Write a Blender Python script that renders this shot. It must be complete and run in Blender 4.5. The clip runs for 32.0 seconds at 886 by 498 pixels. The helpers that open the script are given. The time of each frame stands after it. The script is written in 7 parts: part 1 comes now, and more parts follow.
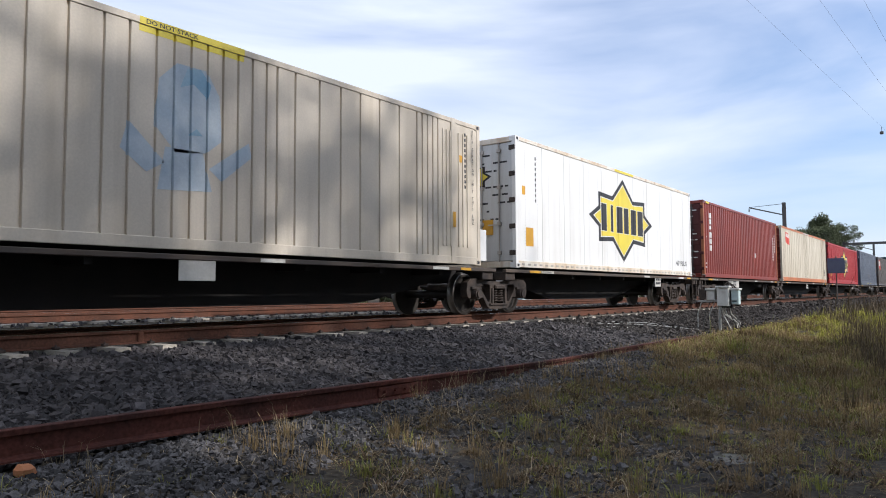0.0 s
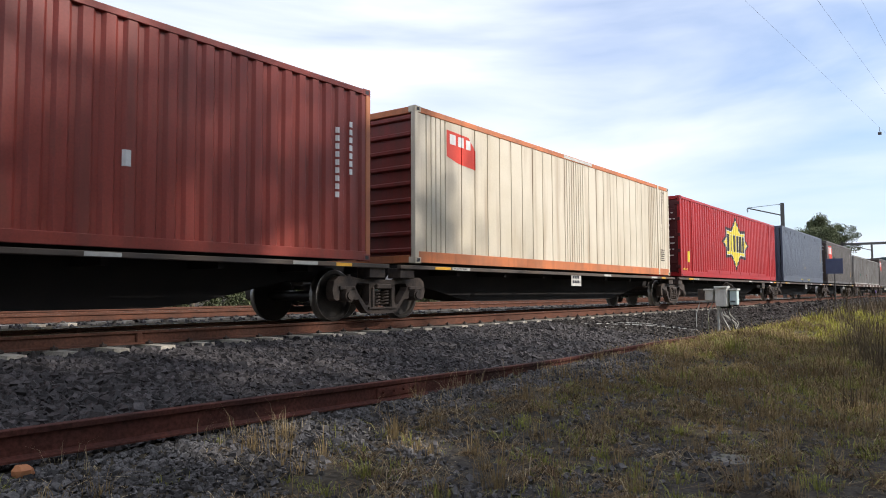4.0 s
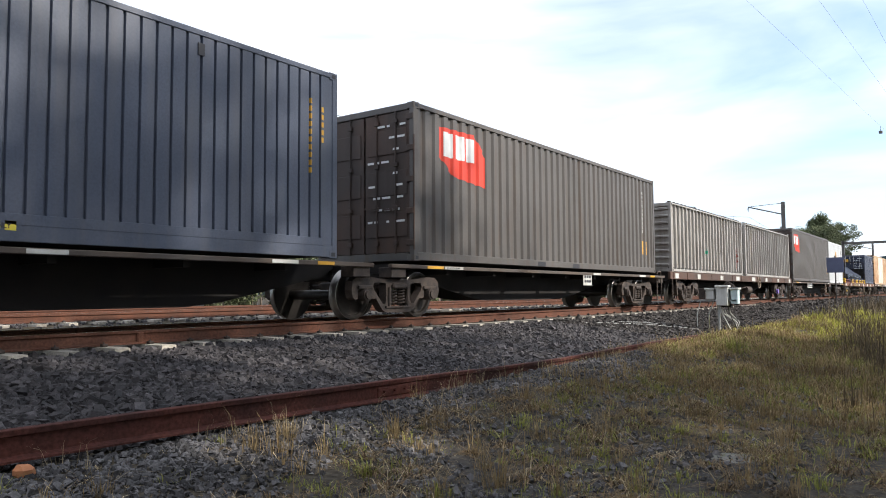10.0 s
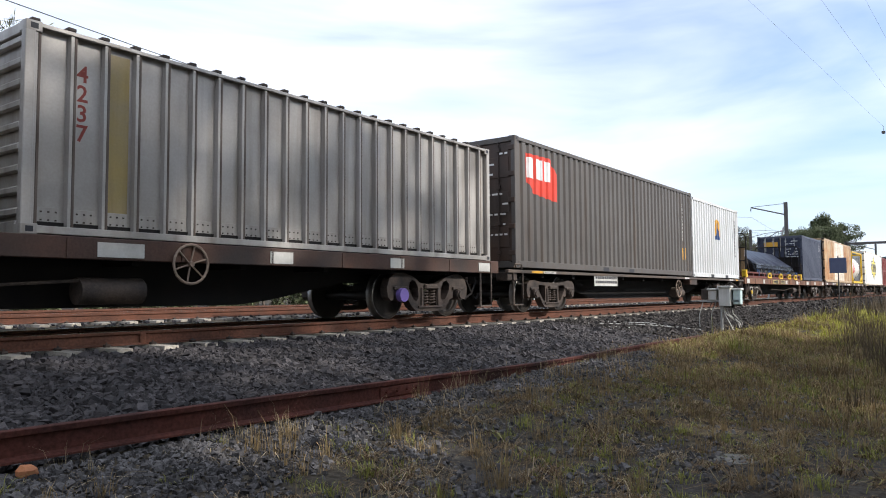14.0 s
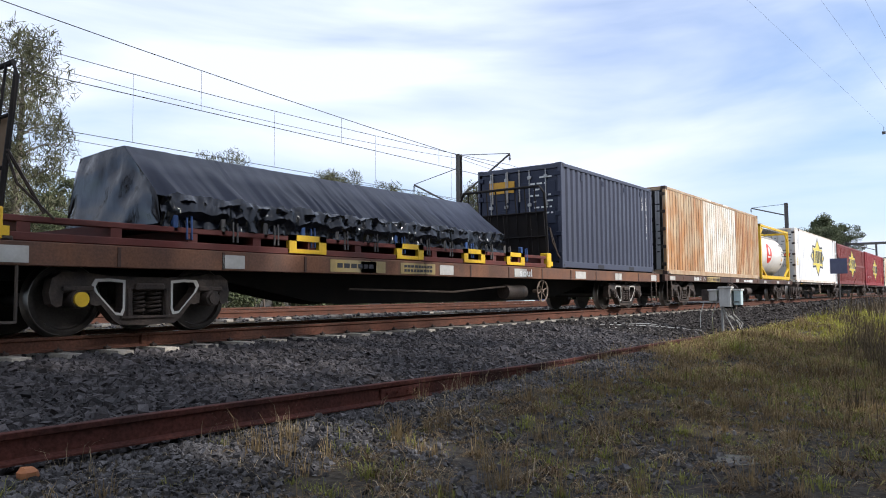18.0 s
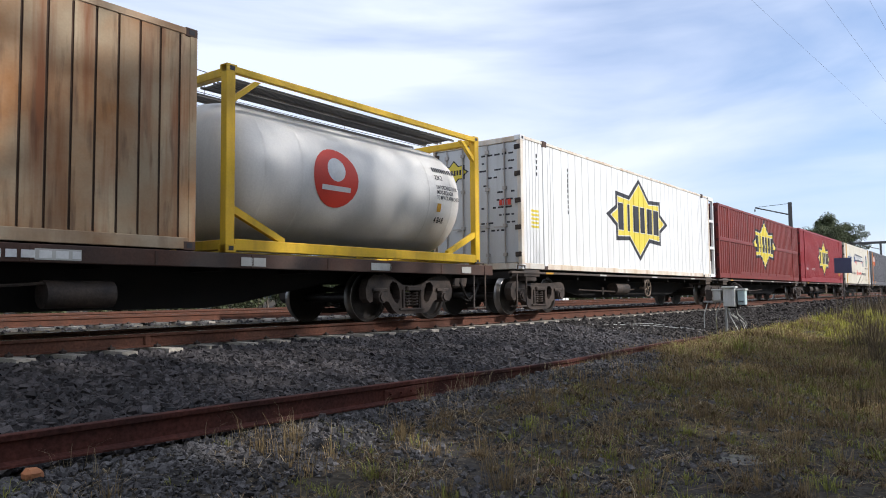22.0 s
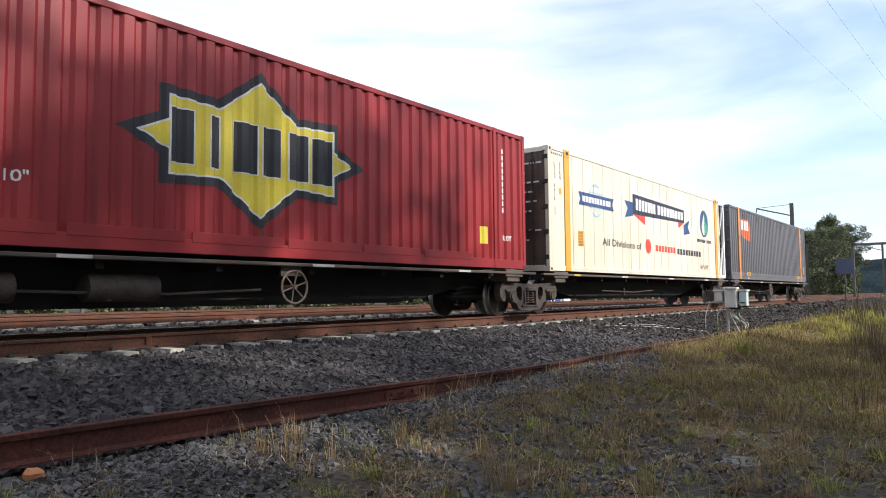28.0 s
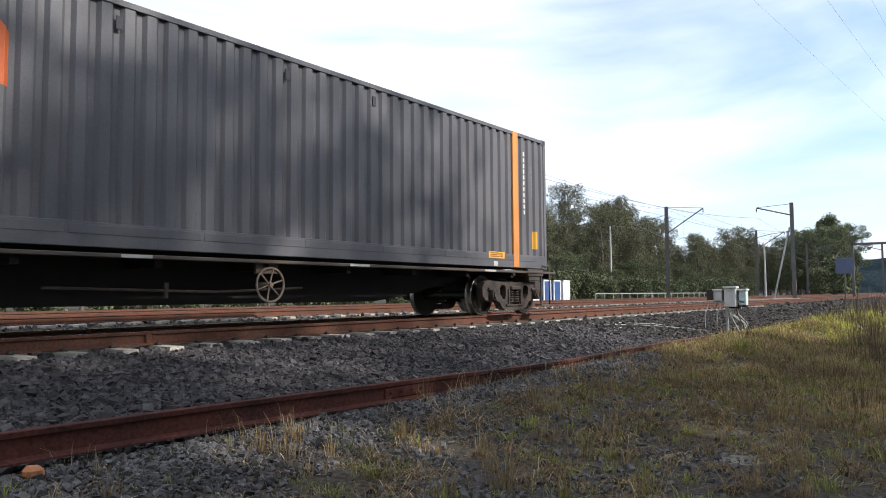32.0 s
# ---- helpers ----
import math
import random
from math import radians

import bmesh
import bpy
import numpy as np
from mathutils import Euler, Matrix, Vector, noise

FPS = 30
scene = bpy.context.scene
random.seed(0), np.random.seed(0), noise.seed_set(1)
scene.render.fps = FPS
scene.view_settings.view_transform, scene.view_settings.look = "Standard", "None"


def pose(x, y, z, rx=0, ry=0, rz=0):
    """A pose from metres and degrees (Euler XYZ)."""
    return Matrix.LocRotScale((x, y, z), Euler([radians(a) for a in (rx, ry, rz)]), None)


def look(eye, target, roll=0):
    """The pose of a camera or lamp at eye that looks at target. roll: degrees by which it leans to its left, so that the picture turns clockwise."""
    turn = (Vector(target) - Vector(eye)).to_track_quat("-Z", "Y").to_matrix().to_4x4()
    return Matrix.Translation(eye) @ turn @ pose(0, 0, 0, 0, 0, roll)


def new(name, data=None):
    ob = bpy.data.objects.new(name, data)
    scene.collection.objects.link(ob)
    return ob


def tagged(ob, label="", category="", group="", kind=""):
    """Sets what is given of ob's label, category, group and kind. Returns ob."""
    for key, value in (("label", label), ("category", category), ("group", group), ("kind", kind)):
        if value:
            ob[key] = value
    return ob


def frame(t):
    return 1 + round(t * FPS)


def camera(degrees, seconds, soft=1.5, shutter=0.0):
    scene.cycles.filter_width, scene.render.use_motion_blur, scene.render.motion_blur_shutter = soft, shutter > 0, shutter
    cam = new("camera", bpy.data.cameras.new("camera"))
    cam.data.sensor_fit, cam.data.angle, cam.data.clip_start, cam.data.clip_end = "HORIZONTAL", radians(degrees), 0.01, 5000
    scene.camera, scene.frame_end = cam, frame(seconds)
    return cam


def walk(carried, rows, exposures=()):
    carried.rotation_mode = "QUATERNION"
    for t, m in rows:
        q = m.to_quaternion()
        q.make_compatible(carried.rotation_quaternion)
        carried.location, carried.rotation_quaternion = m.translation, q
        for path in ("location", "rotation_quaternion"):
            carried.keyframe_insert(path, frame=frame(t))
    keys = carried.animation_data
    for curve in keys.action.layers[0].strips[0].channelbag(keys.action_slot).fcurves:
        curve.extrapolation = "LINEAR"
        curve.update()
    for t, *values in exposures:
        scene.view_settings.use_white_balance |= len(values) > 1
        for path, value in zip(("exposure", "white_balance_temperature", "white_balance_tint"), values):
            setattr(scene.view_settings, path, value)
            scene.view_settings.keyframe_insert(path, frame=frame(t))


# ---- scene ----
cam = camera(62.58, 32.0, 1.0)
EYE = Vector((0.0, -9.362, 0.445))
# seconds, heading from +y towards +x, pitch, roll (degrees): a camera held by a steady pair of arms
AIM = [(0, 53.766, 3.474, -0.279), (0.5, 53.778, 3.511, -0.266), (1, 53.822, 3.547, -0.302), (1.5, 53.876, 3.561, -0.362), (2, 53.902, 3.560, -0.396), (2.5, 53.896, 3.553, -0.407), (3, 53.882, 3.540, -0.382), (3.5, 53.884, 3.521, -0.314), (5.5, 53.862, 3.500, -0.276), (6, 53.787, 3.509, -0.288), (6.5, 53.762, 3.512, -0.309), (7, 53.751, 3.512, -0.325), (7.5, 53.734, 3.506, -0.355), (8, 53.721, 3.501, -0.387), (8.5, 53.709, 3.508, -0.381), (9, 53.720, 3.511, -0.372), (9.5, 53.766, 3.491, -0.373), (10, 53.823, 3.461, -0.358), (10.5, 53.848, 3.441, -0.333), (11, 53.817, 3.430, -0.305), (11.5, 53.758, 3.422, -0.300), (12, 53.717, 3.415, -0.323), (12.5, 53.690, 3.417, -0.338), (13, 53.664, 3.441, -0.348), (13.5, 53.644, 3.471, -0.360), (14, 53.651, 3.506, -0.374), (14.5, 53.706, 3.541, -0.414), (16.5, 53.710, 3.586, -0.339), (17, 53.710, 3.590, -0.359), (17.5, 53.684, 3.597, -0.415), (18, 53.616, 3.600, -0.460), (18.5, 53.550, 3.601, -0.471), (19, 53.523, 3.595, -0.485), (19.5, 53.525, 3.591, -0.536), (20, 53.513, 3.603, -0.583), (20.5, 53.457, 3.619, -0.555), (21, 53.382, 3.620, -0.511), (21.5, 53.340, 3.625, -0.523), (22, 53.360, 3.631, -0.588), (22.5, 53.405, 3.625, -0.663), (23, 53.410, 3.604, -0.669), (23.5, 53.377, 3.577, -0.611), (24, 53.345, 3.586, -0.536), (24.5, 53.343, 3.628, -0.501), (25, 53.355, 3.665, -0.524), (25.5, 53.311, 3.700, -0.520), (27.5, 53.163, 3.715, -0.386), (28, 53.258, 3.688, -0.544), (28.5, 53.335, 3.666, -0.587), (29, 53.370, 3.653, -0.520), (29.5, 53.356, 3.648, -0.445), (30, 53.328, 3.643, -0.434), (30.5, 53.319, 3.627, -0.464), (31, 53.310, 3.602, -0.463), (31.5, 53.290, 3.582, -0.425), (32, 53.274, 3.573, -0.399)]


def aimed(yaw, pitch, roll):
    a, b = radians(yaw), radians(pitch)
    return look(EYE, EYE + Vector((math.sin(a) * math.cos(b), math.cos(a) * math.cos(b), math.sin(b))), roll)


EXPOSURES = [(0, 0.04, 5950, 13), (1, -0.08, 5950, 13), (3, 0.16, 6150, 13), (6, 0.36, 6300, 12), (9, 0.64, 6250, 11), (11, 0.64, 6250, 11), (14, 0.38, 6100, 12),
             (17, 0.27, 6050, 13), (19, 0.14, 5900, 14), (20, 0.28, 6100, 13), (22, 0.08, 5950, 13), (23, 0.02, 5900, 13), (25, 0.25, 6150, 13), (28, 0.5, 6200, 12), (30, 0.26, 6250, 13), (31, 0.26, 6150, 12), (32, 0.5, 6150, 11)]
walk(cam, [(t, aimed(y, p, r)) for t, y, p, r in AIM], EXPOSURES)

# the train's travel towards -x in metres, second by second
TRAVEL = [0.0, 7.66, 15.31, 22.96, 30.59, 38.2, 45.79, 53.36, 60.92, 68.46, 76.0, 83.53, 91.06, 98.59, 106.12, 113.63, 121.13, 128.62, 136.1, 143.58, 151.04, 158.5, 165.94, 173.38, 180.81, 188.25, 195.69, 203.13, 210.59, 218.05, 225.52, 233.0, 240.47]

# ---- light ----
SUN_EL, SUN_AZ = 35.0, 158.0   # elevation; heading clockwise from +y
to_sun = Vector((math.sin(radians(SUN_AZ)) * math.cos(radians(SUN_EL)), math.cos(radians(SUN_AZ)) * math.cos(radians(SUN_EL)), math.sin(radians(SUN_EL))))
sun = new("sun", bpy.data.lights.new("sun", "SUN"))
sun.data.energy, sun.data.angle, sun.data.color = 4.6, radians(0.75), (1.0, 0.93, 0.82)
sun.matrix_world = look((0, 0, 60), Vector((0, 0, 60)) - to_sun)

world = bpy.data.worlds.new("sky")
scene.world = world
world.use_nodes = True
wn, wl = world.node_tree.nodes, world.node_tree.links
wn.clear()
w_out, w_bg, w_sky = wn.new("ShaderNodeOutputWorld"), wn.new("ShaderNodeBackground"), wn.new("ShaderNodeTexSky")
w_sky.sky_type, w_sky.sun_disc = "NISHITA", False
w_sky.sun_elevation, w_sky.sun_rotation = radians(SUN_EL), radians(SUN_AZ)
w_sky.air_density, w_sky.dust_density = 1.0, 1.2
w_tc, w_map = wn.new("ShaderNodeTexCoord"), wn.new("ShaderNodeMapping")
w_map.inputs["Rotation"].default_value = (0.0, 0.0, radians(-62))
w_map.inputs["Scale"].default_value = (1.0, 1.5, 6.5)
w_map.inputs["Location"].default_value = (0.35, 0.0, 0.12)
w_n1 = wn.new("ShaderNodeTexNoise")
w_n1.inputs["Scale"].default_value, w_n1.inputs["Detail"].default_value, w_n1.inputs["Roughness"].default_value = 1.4, 6.0, 0.48
w_n1.inputs["Distortion"].default_value = 0.35
w_ramp = wn.new("ShaderNodeValToRGB")
w_ramp.color_ramp.elements[0].position, w_ramp.color_ramp.elements[1].position = 0.28, 0.60
w_ramp.color_ramp.elements[0].color = (0.24, 0.24, 0.24, 1.0)
w_mix = wn.new("ShaderNodeMix")
w_mix.data_type = "RGBA"
w_mix.inputs[7].default_value = (10.6, 11.2, 12.2, 1.0)
wl.new(w_tc.outputs["Generated"], w_map.inputs["Vector"])
wl.new(w_map.outputs["Vector"], w_n1.inputs["Vector"])
# thicker cloud over the tracks, thinning to blue down the line
w_sep, w_bias, w_add = wn.new("ShaderNodeSeparateXYZ"), wn.new("ShaderNodeMapRange"), wn.new("ShaderNodeMath")
for k, v in ((1, 0.72), (2, 1.0), (3, 0.04), (4, -0.08)):
    w_bias.inputs[k].default_value = v
wl.new(w_tc.outputs["Generated"], w_sep.inputs[0])
wl.new(w_sep.outputs["X"], w_bias.inputs[0])
wl.new(w_n1.outputs["Fac"], w_add.inputs[0])
wl.new(w_bias.outputs[0], w_add.inputs[1])
w_low, w_sum = wn.new("ShaderNodeMapRange"), wn.new("ShaderNodeMath")
for k, v in ((1, 0.085), (2, 0.15), (3, -0.13), (4, 0.0)):
    w_low.inputs[k].default_value = v
wl.new(w_sep.outputs["Z"], w_low.inputs[0])
wl.new(w_add.outputs[0], w_sum.inputs[0])
wl.new(w_low.outputs[0], w_sum.inputs[1])
wl.new(w_sum.outputs[0], w_ramp.inputs["Fac"])
wl.new(w_ramp.outputs["Color"], w_mix.inputs[0])
w_gain = wn.new("ShaderNodeMix")
w_gain.data_type, w_gain.blend_type = "RGBA", "MULTIPLY"
w_gain.inputs[0].default_value, w_gain.inputs[7].default_value = 1.0, (1.35, 1.6, 1.85, 1.0)
wl.new(w_sky.outputs["Color"], w_gain.inputs[6])
wl.new(w_gain.outputs[2], w_mix.inputs[6])
wl.new(w_mix.outputs[2], w_bg.inputs["Color"])
w_bg.inputs["Strength"].default_value = 0.085
wl.new(w_bg.outputs["Background"], w_out.inputs["Surface"])


# ---- materials ----
def surf(name, col, rough=0.6, metal=0.0, col2=None, amt=0.5, scale=1.2, grain=35.0, gamt=0.05, bump=0.04,
         streak=0.0, scol=(0.08, 0.05, 0.035), sscale=5.0, island=0.0, piece=0.0, spec=0.35, smudge=0.0):
    """A painted, stony or leafy surface: two scales of variation, optional run-down streaks, fine relief."""
    m = bpy.data.materials.new(name)
    m.use_nodes = True
    n, l = m.node_tree.nodes, m.node_tree.links
    b = n["Principled BSDF"]
    b.inputs["Roughness"].default_value, b.inputs["Metallic"].default_value = rough, metal
    b.inputs["Specular IOR Level"].default_value = spec
    tc = n.new("ShaderNodeTexCoord")

    def noise_node(sc, detail=5.0, vec=None):
        t = n.new("ShaderNodeTexNoise")
        t.inputs["Scale"].default_value, t.inputs["Detail"].default_value = sc, detail
        l.new(vec or tc.outputs["Object"], t.inputs["Vector"])
        return t

    def mixed(fac, a, c, blend="MIX"):
        x = n.new("ShaderNodeMix")
        x.data_type, x.blend_type = "RGBA", blend
        for k, v in ((0, fac), (6, a), (7, c)):
            if hasattr(v, "links"):
                l.new(v, x.inputs[k])
            else:
                x.inputs[k].default_value = v if k == 0 else (*v, 1.0)
        return x.outputs[2]

    def ramp(src, lo, hi, v0, v1):
        r = n.new("ShaderNodeMapRange")
        for k, v in ((1, lo), (2, hi), (3, v0), (4, v1)):
            r.inputs[k].default_value = v
        l.new(src, r.inputs[0])
        return r.outputs[0]

    c2 = col2 or tuple(v * 0.72 for v in col)
    big = noise_node(scale, 6.0)
    c = mixed(ramp(big.outputs["Fac"], 0.38, 0.66, 0.0, amt), col, c2)
    fine = noise_node(grain, 4.0)
    g = ramp(fine.outputs["Fac"], 0.3, 0.7, 1.0 - gamt, 1.0 + gamt)
    gc = n.new("ShaderNodeCombineColor")
    for k in range(3):
        l.new(g, gc.inputs[k])
    c = mixed(1.0, c, gc.outputs[0], "MULTIPLY")
    if streak:
        mp = n.new("ShaderNodeMapping")
        mp.inputs["Scale"].default_value = (sscale, sscale, sscale * 0.07)
        l.new(tc.outputs["Object"], mp.inputs["Vector"])
        s = noise_node(1.0, 6.0, mp.outputs["Vector"])
        c = mixed(ramp(s.outputs["Fac"], 0.5, 0.72, 0.0, streak), c, scol)
    if smudge:
        mp = n.new("ShaderNodeMapping")
        mp.inputs["Scale"].default_value = (9.0, 9.0, 1.3)
        l.new(tc.outputs["Object"], mp.inputs["Vector"])
        s = noise_node(1.0, 8.0, mp.outputs["Vector"])
        c = mixed(ramp(s.outputs["Fac"], 0.56, 0.72, 0.0, smudge), c, (0.09, 0.045, 0.025))
    for amount, node, socket in ((island, "ShaderNodeNewGeometry", "Random Per Island"), (piece, "ShaderNodeObjectInfo", "Random")):
        if amount:
            q = n.new(node)
            v = ramp(q.outputs[socket], 0.0, 1.0, 1.0 - amount, 1.0 + amount)
            vc = n.new("ShaderNodeCombineColor")
            for k in range(3):
                l.new(v, vc.inputs[k])
            c = mixed(1.0, c, vc.outputs[0], "MULTIPLY")
    l.new(c, b.inputs["Base Color"])
    if bump:
        bp = n.new("ShaderNodeBump")
        bp.inputs["Strength"].default_value, bp.inputs["Distance"].default_value = bump, 0.01
        l.new(fine.outputs["Fac"], bp.inputs["Height"])
        l.new(bp.outputs["Normal"], b.inputs["Normal"])
    return m


M_WARMWHITE = surf("weathered_white", (0.63, 0.56, 0.46), 0.5, 0.0, (0.50, 0.43, 0.33), 0.5, 0.8, streak=0.35, scol=(0.34, 0.28, 0.2), sscale=4)
M_WHITE = surf("white_paint", (0.78, 0.78, 0.77), 0.42, 0.0, (0.68, 0.67, 0.64), 0.5, 0.6, streak=0.2, scol=(0.42, 0.38, 0.32), sscale=3)
M_CREAM = surf("cream_paint", (0.60, 0.54, 0.43), 0.5, 0.0, (0.48, 0.42, 0.31), 0.7, 0.7, streak=0.6, scol=(0.3, 0.22, 0.14), sscale=4)
M_IVORY = surf("ivory_panel", (0.66, 0.61, 0.50), 0.42, 0.0, (0.56, 0.5, 0.38), 0.6, 0.6, streak=0.35, scol=(0.42, 0.33, 0.2), sscale=3)
M_BROWNRED = surf("brown_red_paint", (0.25, 0.045, 0.031), 0.4, 0.0, (0.18, 0.034, 0.028), 0.8, 0.7, streak=0.5, scol=(0.13, 0.045, 0.035), sscale=4, gamt=0.1, smudge=0.2)
M_ORANGE = surf("orange_paint", (0.56, 0.18, 0.065), 0.5, 0.0, (0.32, 0.13, 0.065), 0.8, 1.5, streak=0.3)
M_RED = surf("red_paint", (0.38, 0.02, 0.022), 0.4, 0.0, (0.28, 0.017, 0.019), 0.6, 0.6, streak=0.3, scol=(0.16, 0.03, 0.03), sscale=4)
M_DEEPRED = surf("deep_red_paint", (0.27, 0.02, 0.023), 0.42, 0.0, (0.21, 0.018, 0.02), 0.6, 0.6, streak=0.3, scol=(0.12, 0.02, 0.02), sscale=4)
M_FADEDPOST = surf("faded_orange_brown_post", (0.40, 0.15, 0.065), 0.55, 0.0, (0.26, 0.08, 0.045), 0.7, 1.0, streak=0.4)
M_MAROON = surf("maroon_paint", (0.2, 0.03, 0.022), 0.45, 0.0, (0.15, 0.025, 0.02), 0.7, 0.6, streak=0.6, scol=(0.1, 0.035, 0.026), sscale=4, gamt=0.1, smudge=0.45)
M_SLATE = surf("slate_blue_paint", (0.086, 0.099, 0.134), 0.4, 0.0, (0.06, 0.068, 0.092), 0.7, 0.8, streak=0.45, scol=(0.115, 0.115, 0.125), sscale=6, gamt=0.1)
M_DARKGREY = surf("dark_warm_grey_paint", (0.10, 0.091, 0.084), 0.5, 0.0, (0.073, 0.066, 0.06), 0.7, 0.7, streak=0.6, scol=(0.085, 0.06, 0.042), sscale=5, gamt=0.1, smudge=0.2)
M_MIDGREY = surf("mid_grey_paint", (0.115, 0.112, 0.121), 0.45, 0.0, (0.085, 0.083, 0.09), 0.7, 0.7, streak=0.45, scol=(0.085, 0.078, 0.072), sscale=5, gamt=0.1, smudge=0.15)
M_BLUEGREY = surf("blue_grey_paint", (0.062, 0.069, 0.1), 0.45, 0.0, (0.046, 0.051, 0.076), 0.5, 0.8, streak=0.25, scol=(0.07, 0.075, 0.085), sscale=5)
M_NAVY = surf("navy_paint", (0.02, 0.026, 0.05), 0.5, 0.0, None, 0.5, 1.0)
M_GALV = surf("dull_galvanised_steel", (0.45, 0.425, 0.39), 0.45, 0.3, (0.30, 0.275, 0.245), 0.7, 1.0, streak=0.5, scol=(0.16, 0.13, 0.1), sscale=4)
M_RUSTPATCH = surf("rust_stained_cream", (0.45, 0.34, 0.21), 0.65, 0.0, (0.37, 0.17, 0.058), 1.0, 1.0, streak=0.95, scol=(0.25, 0.085, 0.026), sscale=6, smudge=0.6, piece=0.2)
M_OLDWHITE = surf("chalky_white", (0.72, 0.68, 0.60), 0.6, 0.0, (0.56, 0.44, 0.3), 0.8, 1.4, streak=0.6, scol=(0.38, 0.22, 0.1), sscale=4)
M_YELLOW = surf("safety_yellow", (0.72, 0.46, 0.02), 0.45, 0.0, (0.5, 0.3, 0.03), 0.5, 2.0, streak=0.25)
M_STEEL = surf("clad_steel", (0.76, 0.735, 0.68), 0.34, 0.0, (0.66, 0.63, 0.58), 0.5, 0.9, streak=0.2, scol=(0.36, 0.34, 0.32), sscale=3)
M_BLACK = surf("black_underframe", (0.013, 0.012, 0.012), 0.8, 0.0, (0.022, 0.018, 0.015), 0.6, 2.0, spec=0.2)
M_SILL = surf("dusty_sill", (0.07, 0.058, 0.05), 0.7, 0.0, (0.11, 0.075, 0.05), 0.6, 1.4)
M_RUSTSILL = surf("rusty_brown_sill", (0.048, 0.037, 0.032), 0.75, 0.0, (0.115, 0.052, 0.031), 0.7, 0.8, streak=0.4, gamt=0.15, bump=0.15)
M_OXIDESILL = surf("oxide_brown_sill", (0.115, 0.06, 0.04), 0.75, 0.0, (0.19, 0.085, 0.042), 0.9, 1.4, streak=0.5, gamt=0.2, bump=0.15)
M_BOGIE = surf("dusty_cast_steel", (0.066, 0.048, 0.037), 0.7, 0.0, (0.022, 0.018, 0.016), 0.9, 4.0, gamt=0.25, bump=0.3)
M_WHEEL = surf("wheel_steel", (0.05, 0.043, 0.038), 0.5, 0.5, (0.03, 0.026, 0.023), 0.6, 6.0, gamt=0.2, bump=0.15)
M_TREAD = surf("polished_tread", (0.32, 0.30, 0.28), 0.38, 1.0, None, 0.3, 6.0)
M_SIGN = surf("dirty_sign_white", (0.52, 0.51, 0.47), 0.5, 0.0, (0.34, 0.32, 0.28), 0.6, 4.0)
M_INK = surf("faded_black_ink", (0.03, 0.03, 0.035), 0.55, 0.0, None, 0.3, 8.0)
M_WHITEINK = surf("white_ink", (0.72, 0.72, 0.7), 0.55, 0.0, (0.5, 0.49, 0.47), 0.5, 6.0)
M_STAR = surf("sign_yellow", (0.74, 0.60, 0.06), 0.45, 0.0, (0.62, 0.5, 0.07), 0.5, 1.5, streak=0.2, scol=(0.3, 0.22, 0.05), sscale=4)
M_LOGO_RED = surf("sign_red", (0.62, 0.055, 0.03), 0.5, 0.0, (0.5, 0.06, 0.04), 0.5, 2.0)
M_BLUEINK = surf("sign_blue", (0.03, 0.07, 0.19), 0.5, 0.0, (0.02, 0.045, 0.12), 0.5, 2.0)
M_SKYINK = surf("pale_blue_ink", (0.25, 0.42, 0.55), 0.5, 0.0, (0.35, 0.46, 0.52), 0.6, 3.0)
M_GREENINK = surf("green_ink", (0.03, 0.33, 0.2), 0.5)
M_PLACARD = surf("amber_placard", (0.62, 0.33, 0.03), 0.5, 0.0, (0.45, 0.24, 0.04), 0.5, 5.0)
M_RAIL = surf("rusty_rail", (0.115, 0.05, 0.032), 0.85, 0.0, (0.062, 0.034, 0.025), 0.7, 2.5, gamt=0.3, bump=0.3, spec=0.15)
M_OLDRAIL = surf("old_dark_rail", (0.085, 0.029, 0.021), 0.85, 0.0, (0.035, 0.018, 0.016), 0.9, 1.6, gamt=0.35, bump=0.35, spec=0.15)
M_RAILTOP = surf("worn_rail_head", (0.38, 0.35, 0.32), 0.22, 1.0, None, 0.3, 4.0)
M_CONCRETE = surf("sleeper_concrete", (0.40, 0.36, 0.30), 0.85, 0.0, (0.26, 0.235, 0.195), 0.6, 4.0, gamt=0.25, bump=0.3, piece=0.15)
M_STONE = surf("ballast_stone", (0.054, 0.048, 0.048), 0.66, 0.0, (0.027, 0.024, 0.024), 0.7, 1.6, grain=80, gamt=0.3, bump=0.3, island=0.6, spec=0.25)
M_GRAVEL = surf("grey_gravel", (0.10, 0.094, 0.092), 0.8, 0.0, (0.05, 0.046, 0.045), 0.7, 1.2, grain=80, gamt=0.3, bump=0.3, island=0.6, spec=0.15)
M_STRAW = surf("bleached_straw", (0.36, 0.29, 0.18), 0.8, 0.0, (0.2, 0.15, 0.08), 0.9, 0.8, gamt=0.2, bump=0, island=0.4, spec=0.15)
M_MAT = surf("grass_mat", (0.165, 0.15, 0.047), 0.9, 0.0, (0.13, 0.09, 0.043), 1.0, 0.7, gamt=0.2, bump=0, island=0.4, spec=0.1)
M_THATCH = surf("dead_thatch", (0.16, 0.11, 0.062), 0.9, 0.0, (0.08, 0.057, 0.033), 0.9, 0.8, gamt=0.2, bump=0, island=0.45, spec=0.1)
M_DIRTSTONE = surf("dirty_ballast_stone", (0.06, 0.054, 0.05), 0.85, 0.0, (0.034, 0.03, 0.027), 0.7, 1.0, grain=80, gamt=0.3, bump=0.4, island=0.6, spec=0.08)
